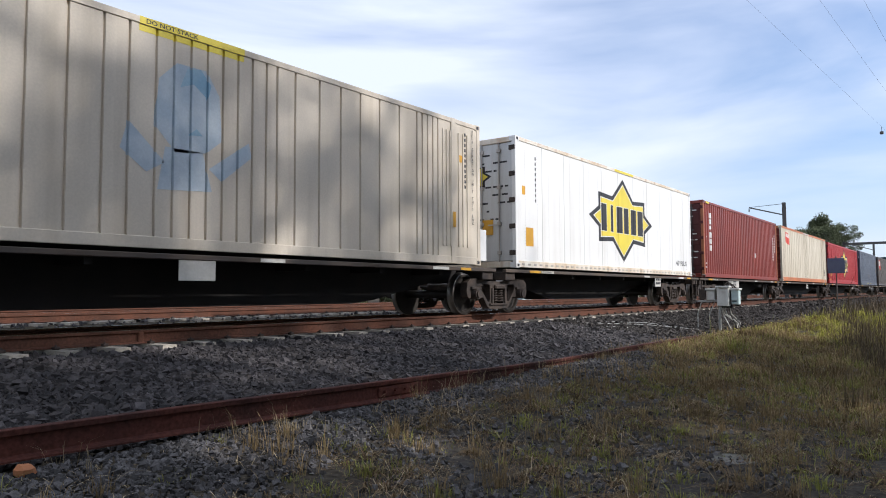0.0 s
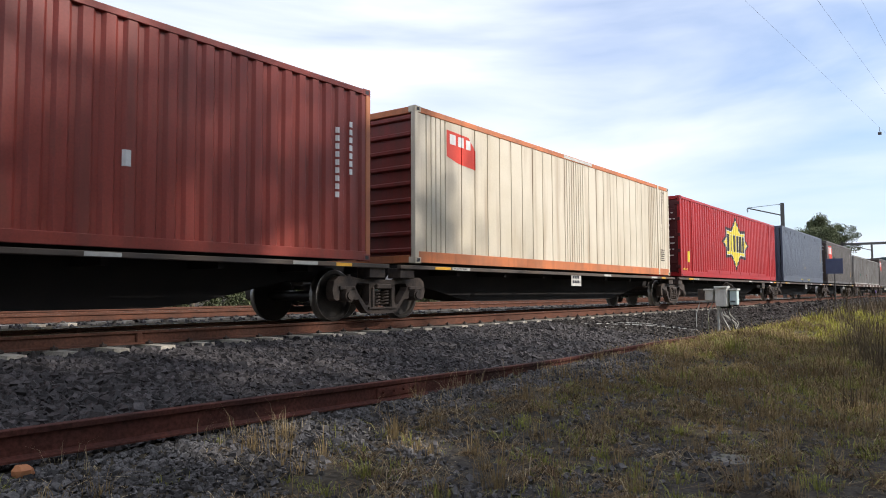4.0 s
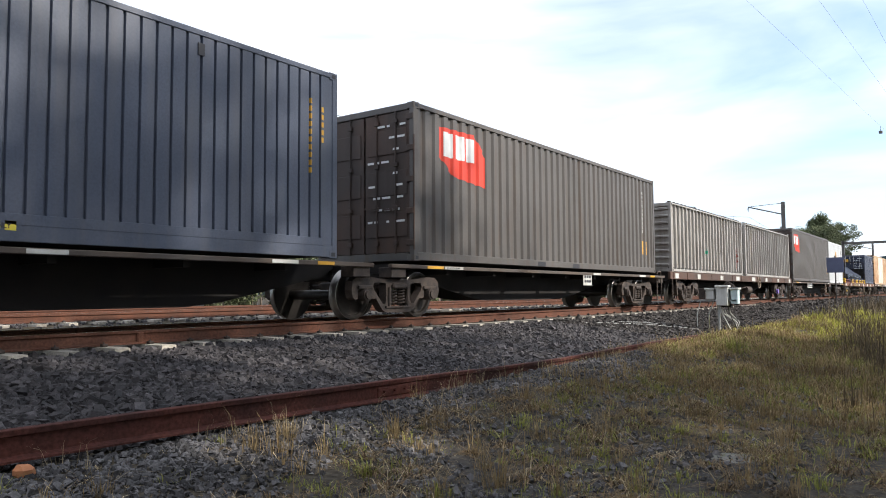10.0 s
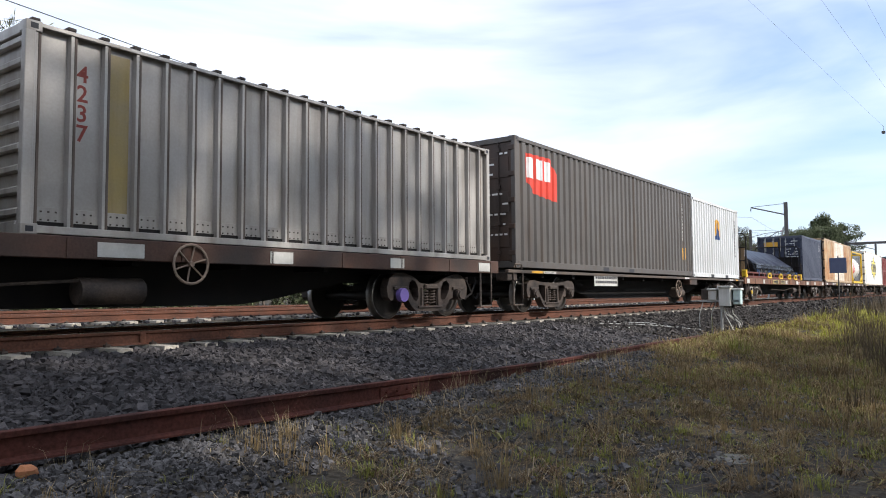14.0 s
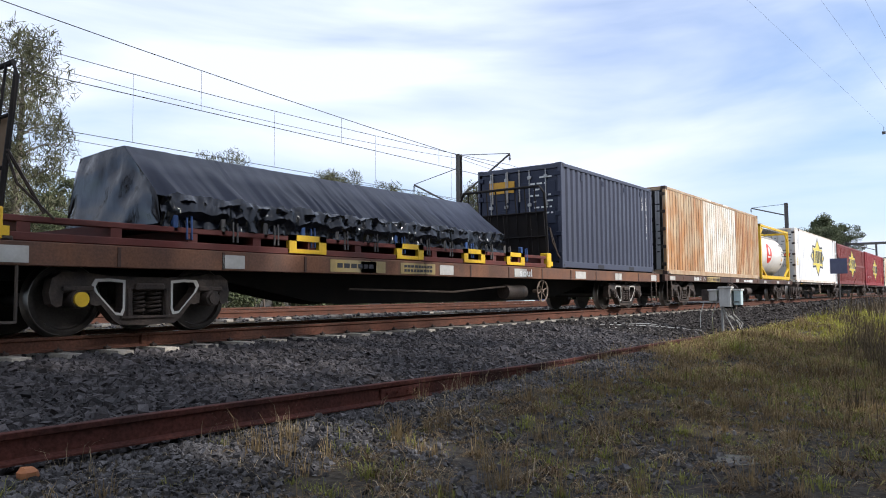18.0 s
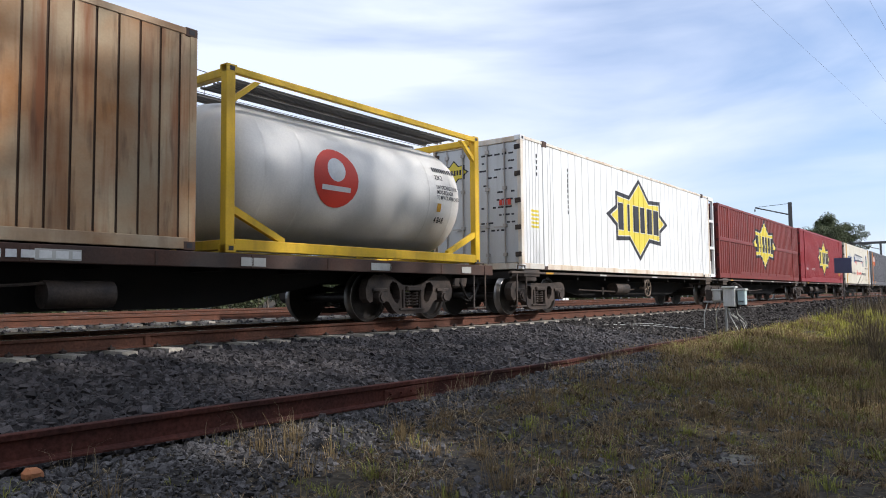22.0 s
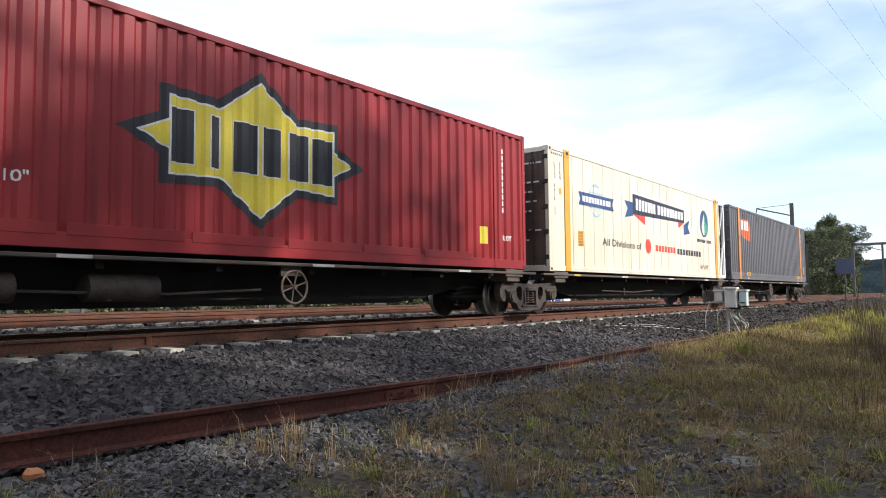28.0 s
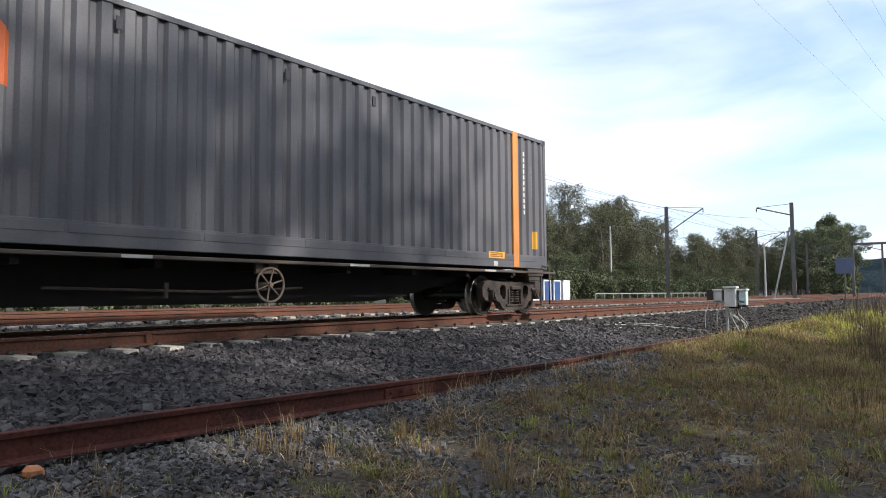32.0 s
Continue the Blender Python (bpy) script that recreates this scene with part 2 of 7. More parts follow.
# dry brown lowered in tone: shade on the tall stalks is in the colour
M_RANKGRASS = surf("rank_grass", (0.115, 0.088, 0.055), 0.85, 0.0, (0.07, 0.055, 0.032), 0.8, 0.4, gamt=0.2, bump=0, island=0.4, spec=0.2)
M_GROUND = surf("gravelly_soil", (0.05, 0.045, 0.039), 0.95, 0.0, (0.06, 0.047, 0.027), 0.8, 0.7, grain=22, gamt=0.5, bump=0.9, spec=0.05)
M_GRASS = surf("dry_grass", (0.30, 0.215, 0.105), 0.8, 0.0, (0.13, 0.09, 0.042), 0.9, 0.5, gamt=0.2, bump=0, island=0.35, spec=0.2)
M_GREENGRASS = surf("green_grass", (0.24, 0.25, 0.055), 0.8, 0.0, (0.15, 0.135, 0.04), 0.8, 0.5, gamt=0.2, bump=0, island=0.35, spec=0.2)
# brighter than the other green: strong sunlight is put into this colour
M_SUNLITBANK = surf("sunlit_bank_grass", (0.42, 0.42, 0.06), 0.8, 0.0, (0.29, 0.26, 0.05), 0.8, 0.5, gamt=0.2, bump=0, island=0.35, spec=0.2)
M_LEAF = surf("gum_leaves", (0.10, 0.115, 0.055), 0.7, 0.0, (0.06, 0.075, 0.036), 0.8, 0.3, gamt=0.2, bump=0, island=0.4, spec=0.25)
M_CASUARINA = surf("she_oak_foliage", (0.115, 0.115, 0.065), 0.8, 0.0, (0.075, 0.08, 0.042), 0.8, 0.3, gamt=0.2, bump=0, island=0.35, spec=0.2)
M_BARK = surf("grey_bark", (0.17, 0.14, 0.115), 0.9, 0.0, (0.1, 0.08, 0.065), 0.7, 2.0, gamt=0.3, bump=0.5)
M_MASTSTEEL = surf("dark_mast_steel", (0.1, 0.095, 0.09), 0.6, 0.5, (0.15, 0.14, 0.13), 0.5, 1.0)
M_GALVPOST = surf("galvanised_post", (0.42, 0.42, 0.41), 0.45, 0.6, (0.32, 0.32, 0.31), 0.5, 3.0)
M_WIRE = surf("dull_wire", (0.06, 0.058, 0.055), 0.5, 0.6)
M_CASE = surf("pale_grey_case", (0.55, 0.55, 0.52), 0.5, 0.0, (0.42, 0.41, 0.38), 0.5, 5.0, streak=0.3, scol=(0.2, 0.17, 0.13), sscale=10)
M_AQUA = surf("aqua_case", (0.46, 0.56, 0.56), 0.5, 0.0, (0.38, 0.47, 0.47), 0.5, 5.0)
M_TARP = surf("blue_black_tarp", (0.011, 0.014, 0.026), 0.34, 0.0, (0.015, 0.018, 0.032), 0.6, 1.5, grain=5, bump=0.2, spec=0.09)
M_TARPHEM = surf("glossy_tarp_hem", (0.003, 0.004, 0.007), 0.13, 0.0, None, 0.5, 2.0, grain=14, bump=0.4, spec=0.3)
M_PLY = surf("weathered_plywood", (0.24, 0.16, 0.085), 0.7, 0.0, (0.15, 0.095, 0.05), 0.6, 1.5, streak=0.4)
M_REDRACK = surf("red_oxide_rack", (0.13, 0.03, 0.022), 0.65, 0.0, (0.06, 0.025, 0.02), 0.6, 2.0)
M_TERRACOTTA = surf("terracotta", (0.42, 0.17, 0.07), 0.8, 0.0, (0.3, 0.12, 0.06), 0.6, 8.0, bump=0.4)
M_LID = surf("mossy_concrete", (0.15, 0.14, 0.12), 0.9, 0.0, (0.09, 0.085, 0.06), 0.8, 8.0, gamt=0.3, bump=0.3)
M_HILL = surf("far_wooded_hill", (0.022, 0.032, 0.036), 1.0, 0.0, (0.012, 0.018, 0.021), 0.9, 0.05, grain=0.35, gamt=0.35, bump=0, spec=0.0)
M_PALEINK = surf("pale_blue_ink", (0.50, 0.56, 0.60), 0.5, 0.0, (0.34, 0.42, 0.50), 0.8, 3.0)
M_OLDYELLOW = surf("faded_yellow_paint", (0.36, 0.27, 0.1), 0.6, 0.0, (0.3, 0.25, 0.16), 0.7, 2.0, streak=0.4)
M_DULLWHITE = surf("dull_white_paint", (0.56, 0.57, 0.57), 0.5, 0.0, (0.46, 0.46, 0.45), 0.6, 0.7, streak=0.3, scol=(0.3, 0.27, 0.22), sscale=4)
M_TANPAINT = surf("dusty_tan_paint", (0.26, 0.20, 0.15), 0.65, 0.0, (0.15, 0.105, 0.08), 0.7, 6.0)
M_SIGNBLUE = surf("dull_blue_sign", (0.08, 0.095, 0.16), 0.5, 0.0, (0.06, 0.07, 0.12), 0.5, 3.0)
M_SEAM = surf("dark_rusty_seam", (0.06, 0.038, 0.026), 0.8, 0.0, (0.13, 0.07, 0.04), 0.7, 3.0)
M_RAILCREAM = surf("stained_cream_rail", (0.46, 0.36, 0.24), 0.6, 0.0, (0.34, 0.2, 0.1), 0.9, 1.6, streak=0.5, scol=(0.2, 0.1, 0.05))
M_LABEL = surf("amber_label", (0.72, 0.40, 0.025), 0.5, 0.0, (0.6, 0.33, 0.03), 0.5, 5.0)
M_HOTORANGE = surf("sign_orange", (0.60, 0.125, 0.03), 0.5, 0.0, (0.5, 0.11, 0.03), 0.5, 2.0)
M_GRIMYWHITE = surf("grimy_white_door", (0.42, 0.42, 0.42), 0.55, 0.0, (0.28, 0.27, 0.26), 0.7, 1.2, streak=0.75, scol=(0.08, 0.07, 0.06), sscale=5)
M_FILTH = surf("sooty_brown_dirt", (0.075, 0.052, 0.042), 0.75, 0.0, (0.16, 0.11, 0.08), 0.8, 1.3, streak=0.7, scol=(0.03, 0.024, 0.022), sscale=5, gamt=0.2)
# door-end red: shade of the sunless end put into the colour, plus dirt
M_SHADEDIRTRED = surf("shaded_dirty_dark_red", (0.10, 0.02, 0.019), 0.6, 0.0, (0.055, 0.016, 0.016), 0.7, 0.9, streak=0.5, scol=(0.03, 0.014, 0.014), sscale=4)
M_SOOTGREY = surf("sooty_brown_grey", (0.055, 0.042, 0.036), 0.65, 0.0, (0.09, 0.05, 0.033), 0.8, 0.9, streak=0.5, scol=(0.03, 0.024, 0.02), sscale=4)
M_RIB = surf("rust_edged_rib", (0.15, 0.12, 0.10), 0.6, 0.1, (0.085, 0.06, 0.045), 0.8, 1.5, streak=0.4)
M_POSTYELLOW = surf("deep_yellow_paint", (0.60, 0.33, 0.035), 0.5, 0.0, (0.45, 0.23, 0.035), 0.6, 1.5, streak=0.35, scol=(0.25, 0.13, 0.04))
M_AMBERBAND = surf("amber_orange_paint", (0.62, 0.25, 0.06), 0.5, 0.0, (0.48, 0.18, 0.05), 0.6, 1.5, streak=0.3)


# ---- mesh building ----
class Geo:
    """Vertices and faces of one mesh, gathered from simple solids."""

    def __init__(self):
        self.v, self.f = [], []

    def add(self, verts, faces):
        k = len(self.v)
        self.v += [tuple(p) for p in verts]
        self.f += [tuple(k + i for i in q) for q in faces]
        return self

    def box(self, x0, x1, y0, y1, z0, z1, c=0.0):
        if c <= 0:
            return self.add([(x, y, z) for x in (x0, x1) for y in (y0, y1) for z in (z0, z1)],
                            [(0, 1, 3, 2), (4, 6, 7, 5), (0, 4, 5, 1), (2, 3, 7, 6), (0, 2, 6, 4), (1, 5, 7, 3)])
        lo, hi = (x0, y0, z0), (x1, y1, z1)
        ids, vs, fs = {}, [], []
        for s in [(a, b, d) for a in (0, 1) for b in (0, 1) for d in (0, 1)]:
            for ax in range(3):
                ids[s, ax] = len(vs)
                vs.append([(hi[k] if s[k] else lo[k]) + (0 if k == ax else (-c if s[k] else c)) for k in range(3)])
        for ax in range(3):
            o = [k for k in range(3) if k != ax]
            for e in (0, 1):
                ring = []
                for a, b in ((0, 0), (1, 0), (1, 1), (0, 1)):
                    s = [0, 0, 0]
                    s[ax], s[o[0]], s[o[1]] = e, a, b
                    ring.append(ids[tuple(s), ax])
                fs.append(ring)
            for a in (0, 1):
                for b in (0, 1):
                    s0, s1 = [0, 0, 0], [0, 0, 0]
                    s0[o[0]], s0[o[1]], s0[ax] = a, b, 0
                    s1[o[0]], s1[o[1]], s1[ax] = a, b, 1
                    fs.append([ids[tuple(s0), o[0]], ids[tuple(s1), o[0]], ids[tuple(s1), o[1]], ids[tuple(s0), o[1]]])
        for s in [(a, b, d) for a in (0, 1) for b in (0, 1) for d in (0, 1)]:
            fs.append([ids[s, 0], ids[s, 1], ids[s, 2]])
        return self.add(vs, fs)

    def cyl(self, p0, p1, r, n=12, r1=None):
        p0, p1 = Vector(p0), Vector(p1)
        a = (p1 - p0).normalized()
        b = a.orthogonal().normalized()
        d = a.cross(b)
        r1 = r if r1 is None else r1
        ring = [b * math.cos(2 * math.pi * i / n) + d * math.sin(2 * math.pi * i / n) for i in range(n)]
        vs = [p0 + q * r for q in ring] + [p1 + q * r1 for q in ring]
        fs = [(i, (i + 1) % n, n + (i + 1) % n, n + i) for i in range(n)] + [tuple(range(n))[::-1], tuple(range(n, 2 * n))]
        return self.add(vs, fs)

    def tube(self, pts, r, n=6, r1=None):
        pts = [Vector(p) for p in pts]
        vs, fs = [], []
        for i, p in enumerate(pts):
            t = (pts[min(i + 1, len(pts) - 1)] - pts[max(i - 1, 0)]).normalized()
            b = t.cross(Vector((0.31, 0.27, 0.91))).normalized()
            d = t.cross(b)
            rr = r if r1 is None else r + (r1 - r) * i / (len(pts) - 1)
            vs += [p + (b * math.cos(2 * math.pi * k / n) + d * math.sin(2 * math.pi * k / n)) * rr for k in range(n)]
        for i in range(len(pts) - 1):
            fs += [(i * n + k, i * n + (k + 1) % n, (i + 1) * n + (k + 1) % n, (i + 1) * n + k) for k in range(n)]
        fs += [tuple(range(n))[::-1], tuple(range(len(vs) - n, len(vs)))]
        return self.add(vs, fs)

    def lathe(self, prof, n=28, centre=(0, 0, 0)):
        """Turned about the y axis; prof: (y, radius)."""
        cx, cy, cz = centre
        vs = [(cx + r * math.cos(2 * math.pi * k / n), cy + y, cz + r * math.sin(2 * math.pi * k / n)) for y, r in prof for k in range(n)]
        fs = [(i * n + k, i * n + (k + 1) % n, (i + 1) * n + (k + 1) % n, (i + 1) * n + k) for i in range(len(prof) - 1) for k in range(n)]
        return self.add(vs, fs)

    def plate(self, poly, y0, y1):
        """A polygon in x and z, with its thickness along y."""
        n = len(poly)
        vs = [(x, y0, z) for x, z in poly] + [(x, y1, z) for x, z in poly]
        fs = [tuple(range(n)), tuple(range(2 * n - 1, n - 1, -1))] + [(i, (i + 1) % n, n + (i + 1) % n, n + i) for i in range(n)]
        return self.add(vs, fs)

    def pierced(self, outer, holes, y0, y1):
        """A plate in x and z with openings through it."""
        from mathutils.geometry import tessellate_polygon
        loops = [outer] + holes
        flat = [p for q in loops for p in q]
        tris = tessellate_polygon([[Vector((x, z, 0)) for x, z in q] for q in loops])
        for y in (y0, y1):
            self.add([(x, y, z) for x, z in flat], tris)
        for q in loops:
            n = len(q)
            self.add([(x, y, z) for y in (y0, y1) for x, z in q], [(i, (i + 1) % n, n + (i + 1) % n, n + i) for i in range(n)])
        return self

    def mesh(self, name, material, smooth=0.0):
        me = bpy.data.meshes.new(name)
        me.from_pydata(self.v, [], self.f)
        me.materials.append(material)
        if smooth:
            me.polygons.foreach_set("use_smooth", [True] * len(me.polygons))
            me.set_sharp_from_angle(angle=radians(smooth))
        me.update()
        return me


def part(name, geo, material, parent, label="", smooth=0.0, at=(0, 0, 0)):
    """One mesh object under a thing or a part; geo: a Geo, or a mesh that is shared."""
    ob = new(name, geo if isinstance(geo, bpy.types.Mesh) else geo.mesh(name, material, smooth))
    ob.parent, ob.location = parent, at
    return tagged(ob, label) if label else ob


def thing(name, label, category, at=(0, 0, 0), group="", kind=""):
    ob = new(name)
    ob.location, ob.empty_display_size = at, 0.2
    return tagged(ob, label, category, group, kind)


MOVING = []     # (thing, x at the start, height)
SPINNING = []   # (wheelset, x on its bogie)


# ---- ground, ballast and tracks ----
def mesh_from(name, verts, faces, material):
    """A mesh from arrays: verts (n, 3), faces (m, k) of equal corner count."""
    me = bpy.data.meshes.new(name)
    n, (m, k) = len(verts), faces.shape
    me.vertices.add(n)
    me.vertices.foreach_set("co", np.ascontiguousarray(verts, dtype=np.float32).ravel())
    me.loops.add(m * k)
    me.loops.foreach_set("vertex_index", np.ascontiguousarray(faces, dtype=np.int32).ravel())
    me.polygons.add(m)
    me.polygons.foreach_set("loop_start", np.arange(0, m * k, k, dtype=np.int32))
    me.polygons.foreach_set("loop_total", np.full(m, k, dtype=np.int32))
    me.polygons.foreach_set("use_smooth", np.zeros(m, dtype=bool))
    me.materials.append(material)
    me.update(calc_edges=True)
    return me


def ease(t):
    t = np.clip(t, 0, 1)
    return t * t * (3 - 2 * t)


def ground_z(x, y):
    """Height of the ground: grass verge, ballast bed of the near track, cess, bed of the far tracks, fields."""
    x, y = np.asarray(x, float), np.asarray(y, float)
    z = np.interp(y, [-400, -30, -9.5, -7.5, -5.6, -4.4, -3.9, -1.75, -1.4, 1.4, 2.2, 4.6, 5.8, 13.6, 15.0, 400],
                  [-1.4, -1.0, -0.80, -0.74, -0.62, -0.56, -0.50, -0.285, -0.262, -0.235, -0.40, -0.40, -0.19, -0.19, -0.5, -0.9])
    rise = ease((x - 8) / 9) * ease((-4.6 - y) / 1.6) * ease((y + 40) / 25)
    z = z + 0.16 * rise + 0.07 * ease((-4.6 - y) / 0.5) * ease((y + 6.6) / 1.0) * (0.5 + 0.9 * ease((x - 5) / 5))
    return z + 0.035 * np.sin(x * 0.9 + 1.3 * np.sin(y * 0.7)) * np.cos(y * 1.1) * ease((-4.8 - y) / 1.0)


def axis(breaks):
    out = []
    for (a, b, s) in breaks:
        out += list(np.arange(a, b, s))
    return np.array(out + [breaks[-1][1]])


gx = axis([(-2500, -300, 400), (-300, -40, 40), (-40, -4, 4), (-4, 24, 0.3), (24, 60, 2), (60, 300, 20), (300, 2500, 300)])
gy = axis([(-2500, -200, 300), (-200, -20, 20), (-20, -11, 1.5), (-11, 3, 0.25), (3, 20, 1), (20, 200, 20), (200, 2500, 300)])
GX, GY = np.meshgrid(gx, gy, indexing="ij")
gv = np.stack([GX, GY, ground_z(GX, GY)], -1).reshape(-1, 3)
ii, jj = np.meshgrid(np.arange(len(gx) - 1), np.arange(len(gy) - 1), indexing="ij")
a0 = (ii * len(gy) + jj).ravel()
gf = np.stack([a0, a0 + len(gy), a0 + len(gy) + 1, a0 + 1], -1)
ground = tagged(new("ground", mesh_from("ground", gv, gf, M_GROUND)), "dark gravelly soil verge running along the railway", "ground", kind="structure")


def patches(x, y):
    """Uneven blotches between 0 and 1, about a metre across."""
    return np.clip(0.5 + 0.5 * np.sin(x * 2.1 + 1.7 * np.sin(y * 1.7)) * np.sin(y * 2.9 - 0.8 * x) + 0.3 * np.sin(x * 5.3 - y * 3.1), 0, 1)


def gravelly(x, y):
    """Bare gravel beside the siding, thinning out into the grass."""
    edge = -5.75 - 0.35 * np.sin(x * 0.8) + 0.9 * ease((x - 8.5) / 3.5)
    bare = ease((y - edge + 0.25) / 0.5)
    return np.clip(bare + (1 - bare) * (0.06 + 0.5 * patches(x, y) ** 2 * ease((6.5 - x) / 2.5)), 0, 1)


def stones(name, x0, x1, y0, y1, count, size, seed, sink=0.15, weight=None, material=M_STONE):
    """Loose crushed stones with flat broken faces lying on the ground, all in one mesh."""
    r = np.random.default_rng(seed)
    x, y = r.uniform(x0, x1, count), r.uniform(y0, y1, count)
    if weight is not None:
        keep = r.uniform(0, 1, count) < weight(x, y)
        x, y = x[keep], y[keep]
    n = len(x)
    s = size * r.lognormal(0, 0.28, n)
    cube = np.array([(a, b, c) for c in (-1, 1) for a, b in ((-1, -1), (1, -1), (1, 1), (-1, 1))], float)
    v = cube[None] * np.stack([r.uniform(0.75, 1.15, n), r.uniform(0.5, 0.95, n), r.uniform(0.3, 0.75, n)], -1)[:, None] + r.uniform(-0.36, 0.36, (n, 8, 3))
    v[:, 4:, :2] *= r.uniform(0.4, 1.0, (n, 1, 2))
    yaw, tilt, way = r.uniform(0, 2 * np.pi, n), r.normal(0, 0.6, n), r.uniform(0, 2 * np.pi, n)
    k = np.stack([np.cos(way), np.sin(way), np.zeros(n)], -1)[:, None]
    c, d = np.cos(yaw)[:, None], np.sin(yaw)[:, None]
    v = np.stack([v[..., 0] * c - v[..., 1] * d, v[..., 0] * d + v[..., 1] * c, v[..., 2]], -1)
    ct, st = np.cos(tilt)[:, None, None], np.sin(tilt)[:, None, None]
    v = v * ct + np.cross(np.broadcast_to(k, v.shape), v) * st + k * (v * k).sum(-1, keepdims=True) * (1 - ct)
    v = v * (s * 0.62)[:, None, None]
    v += np.stack([x, y, ground_z(x, y) + s * sink + r.uniform(0, 0.4, n) * s], -1)[:, None]
    f = np.array([(0, 3, 2, 1), (4, 5, 6, 7), (0, 1, 5, 4), (1, 2, 6, 5), (2, 3, 7, 6), (3, 0, 4, 7)])
    f = (f[None] + 8 * np.arange(n)[:, None, None]).reshape(-1, 4)
    return new(name, mesh_from(name, v.reshape(-1, 3), f, material))


def off_sleepers(x, y):
    """Stones keep clear of the sleeper tops close to the rails."""
    d = np.abs((x + 0.295) % 0.59 - 0.295)
    return np.where((np.abs(y) < 1.27) & (d < 0.125), 0.0, 1.0)


tagged(stones("ballast", 1.8, 15.0, -4.8, -0.8, 78000, 0.04, 11, weight=off_sleepers), "crushed dark grey ballast stones on the shoulder of the track", "ballast", kind="stuff")
tagged(stones("ballast", 15.0, 36.0, -4.3, -0.8, 28000, 0.05, 12, weight=off_sleepers, material=M_DIRTSTONE), "crushed dark grey ballast stones further along the track", "ballast", kind="stuff")
tagged(stones("ballast", 36.0, 90.0, -4.6, -0.8, 13000, 0.1, 15, material=M_DIRTSTONE), "dark ballast far along the track", "ballast", kind="stuff")
tagged(stones("ballast", 2.0, 50.0, -0.8, 16.5, 15000, 0.06, 13, 0.0, weight=off_sleepers), "ballast stones between and beyond the tracks", "ballast", kind="stuff")
tagged(stones("gravel", 0.5, 12.0, -8.4, -4.93, 48000, 0.024, 14, weight=gravelly, material=M_GRAVEL), "fine grey gravel scattered through thin grass", "gravel", kind="stuff")


def rail(name, x0, x1, y, top, height, material, head_mat, label, sag=None, joints=()):
    """A flat-bottomed rail: foot, web and head, along x."""
    prof = [(-0.07, 0), (0.07, 0), (0.07, 0.012), (0.012, 0.03), (0.009, height - 0.045), (0.033, height - 0.035), (0.035, height - 0.004), (0.03, height),
            (-0.03, height), (-0.035, height - 0.004), (-0.033, height - 0.035), (-0.009, height - 0.045), (-0.012, 0.03), (-0.07, 0.012)]
    xs = np.linspace(x0, x1, 40 if sag else 2)
    n = len(prof)
    g = Geo()
    vs = [(x, y + a, top + (sag(x) if sag else 0) - height + b) for x in xs for a, b in prof]
    g.add(vs, [(i * n + k, i * n + (k + 1) % n, (i + 1) * n + (k + 1) % n, (i + 1) * n + k) for i in range(len(xs) - 1) for k in range(n)])
    ob = tagged(new(name, g.mesh(name, material)), label, "rail", kind="structure")
    if head_mat:
        part("rail_head_face", Geo().box(x0, x1, y - 0.029, y + 0.029, top - 0.0005, top + 0.001), head_mat, ob)
    for x in joints:
        yy, top = y, top + (sag(x) if sag else 0)
        g = Geo().box(x - 0.3, x + 0.3, yy - 0.03, yy - 0.012, top - height + 0.04, top - 0.05, 0.006)
        for k in range(4):
            g.cyl((x - 0.22 + 0.147 * k, yy - 0.055, top - height * 0.5), (x - 0.22 + 0.147 * k, yy - 0.025, top - height * 0.5), 0.016, 6)
        part("fishplate", g, material, ob)
    return ob


NEAR_TRACK, FAR_TRACKS = 0.0, (7.3, 11.7)
for s in (-1, 1):
    r = rail("rail", -60, 700, NEAR_TRACK + s * 0.7525, 0.0, 0.17, M_RAIL, M_RAILTOP, "rusty running rail with a polished head")
    g = Geo().box(5.18, 5.26, s * 0.7525 - 0.05, s * 0.7525 + 0.05, -0.168, -0.02, 0.012)
    part("rail_weld", g, M_RAIL, r)
for yc in FAR_TRACKS:
    for s in (-1, 1):
        rail("rail", -60, 700, yc + s * 0.7525, 0.045, 0.17, M_RAIL, M_RAILTOP, "rusty rail of a further electrified track")
# the disused siding rail, half buried in gravel, dips along its way
SIDING_X = [0.5, 1.9, 2.9, 3.9, 4.6, 5.3, 6.2, 7.4, 8.8, 10.7, 12.5, 14.5]
SIDING_Z = [-0.306, -0.311, -0.322, -0.337, -0.35, -0.362, -0.376, -0.405, -0.418, -0.40, -0.395, -0.40]
rail("rail", 0.5, 14.5, -4.9, 0.0, 0.18, M_OLDRAIL, None, "dark red rusty rail of a disused siding lying in gravel",
     sag=lambda x: float(np.interp(x, SIDING_X, SIDING_Z)), joints=(5.35,))

sl = Geo()
sl.plate([(-0.125, -0.2), (-0.095, 0.0), (0.095, 0.0), (0.125, -0.2)], -1.27, 1.27)
SLEEPER = sl.mesh("sleeper", M_CONCRETE)
cg = Geo()
for s in (-1, 1):
    for o in (-1, 1):
        cg.box(-0.035, 0.035, s * 0.7525 + o * 0.105 - 0.035, s * 0.7525 + o * 0.105 + 0.035, 0.0, 0.035, 0.008)
        cg.tube([(-0.02, s * 0.7525 + o * 0.13, 0.02), (0.0, s * 0.7525 + o * 0.1, 0.05), (0.02, s * 0.7525 + o * 0.07, 0.035)], 0.011, 5)
CLIP = cg.mesh("rail_clip", M_BOGIE)
track = thing("track_bed", "row of pale concrete sleepers under the near track", "sleepers", kind="structure")
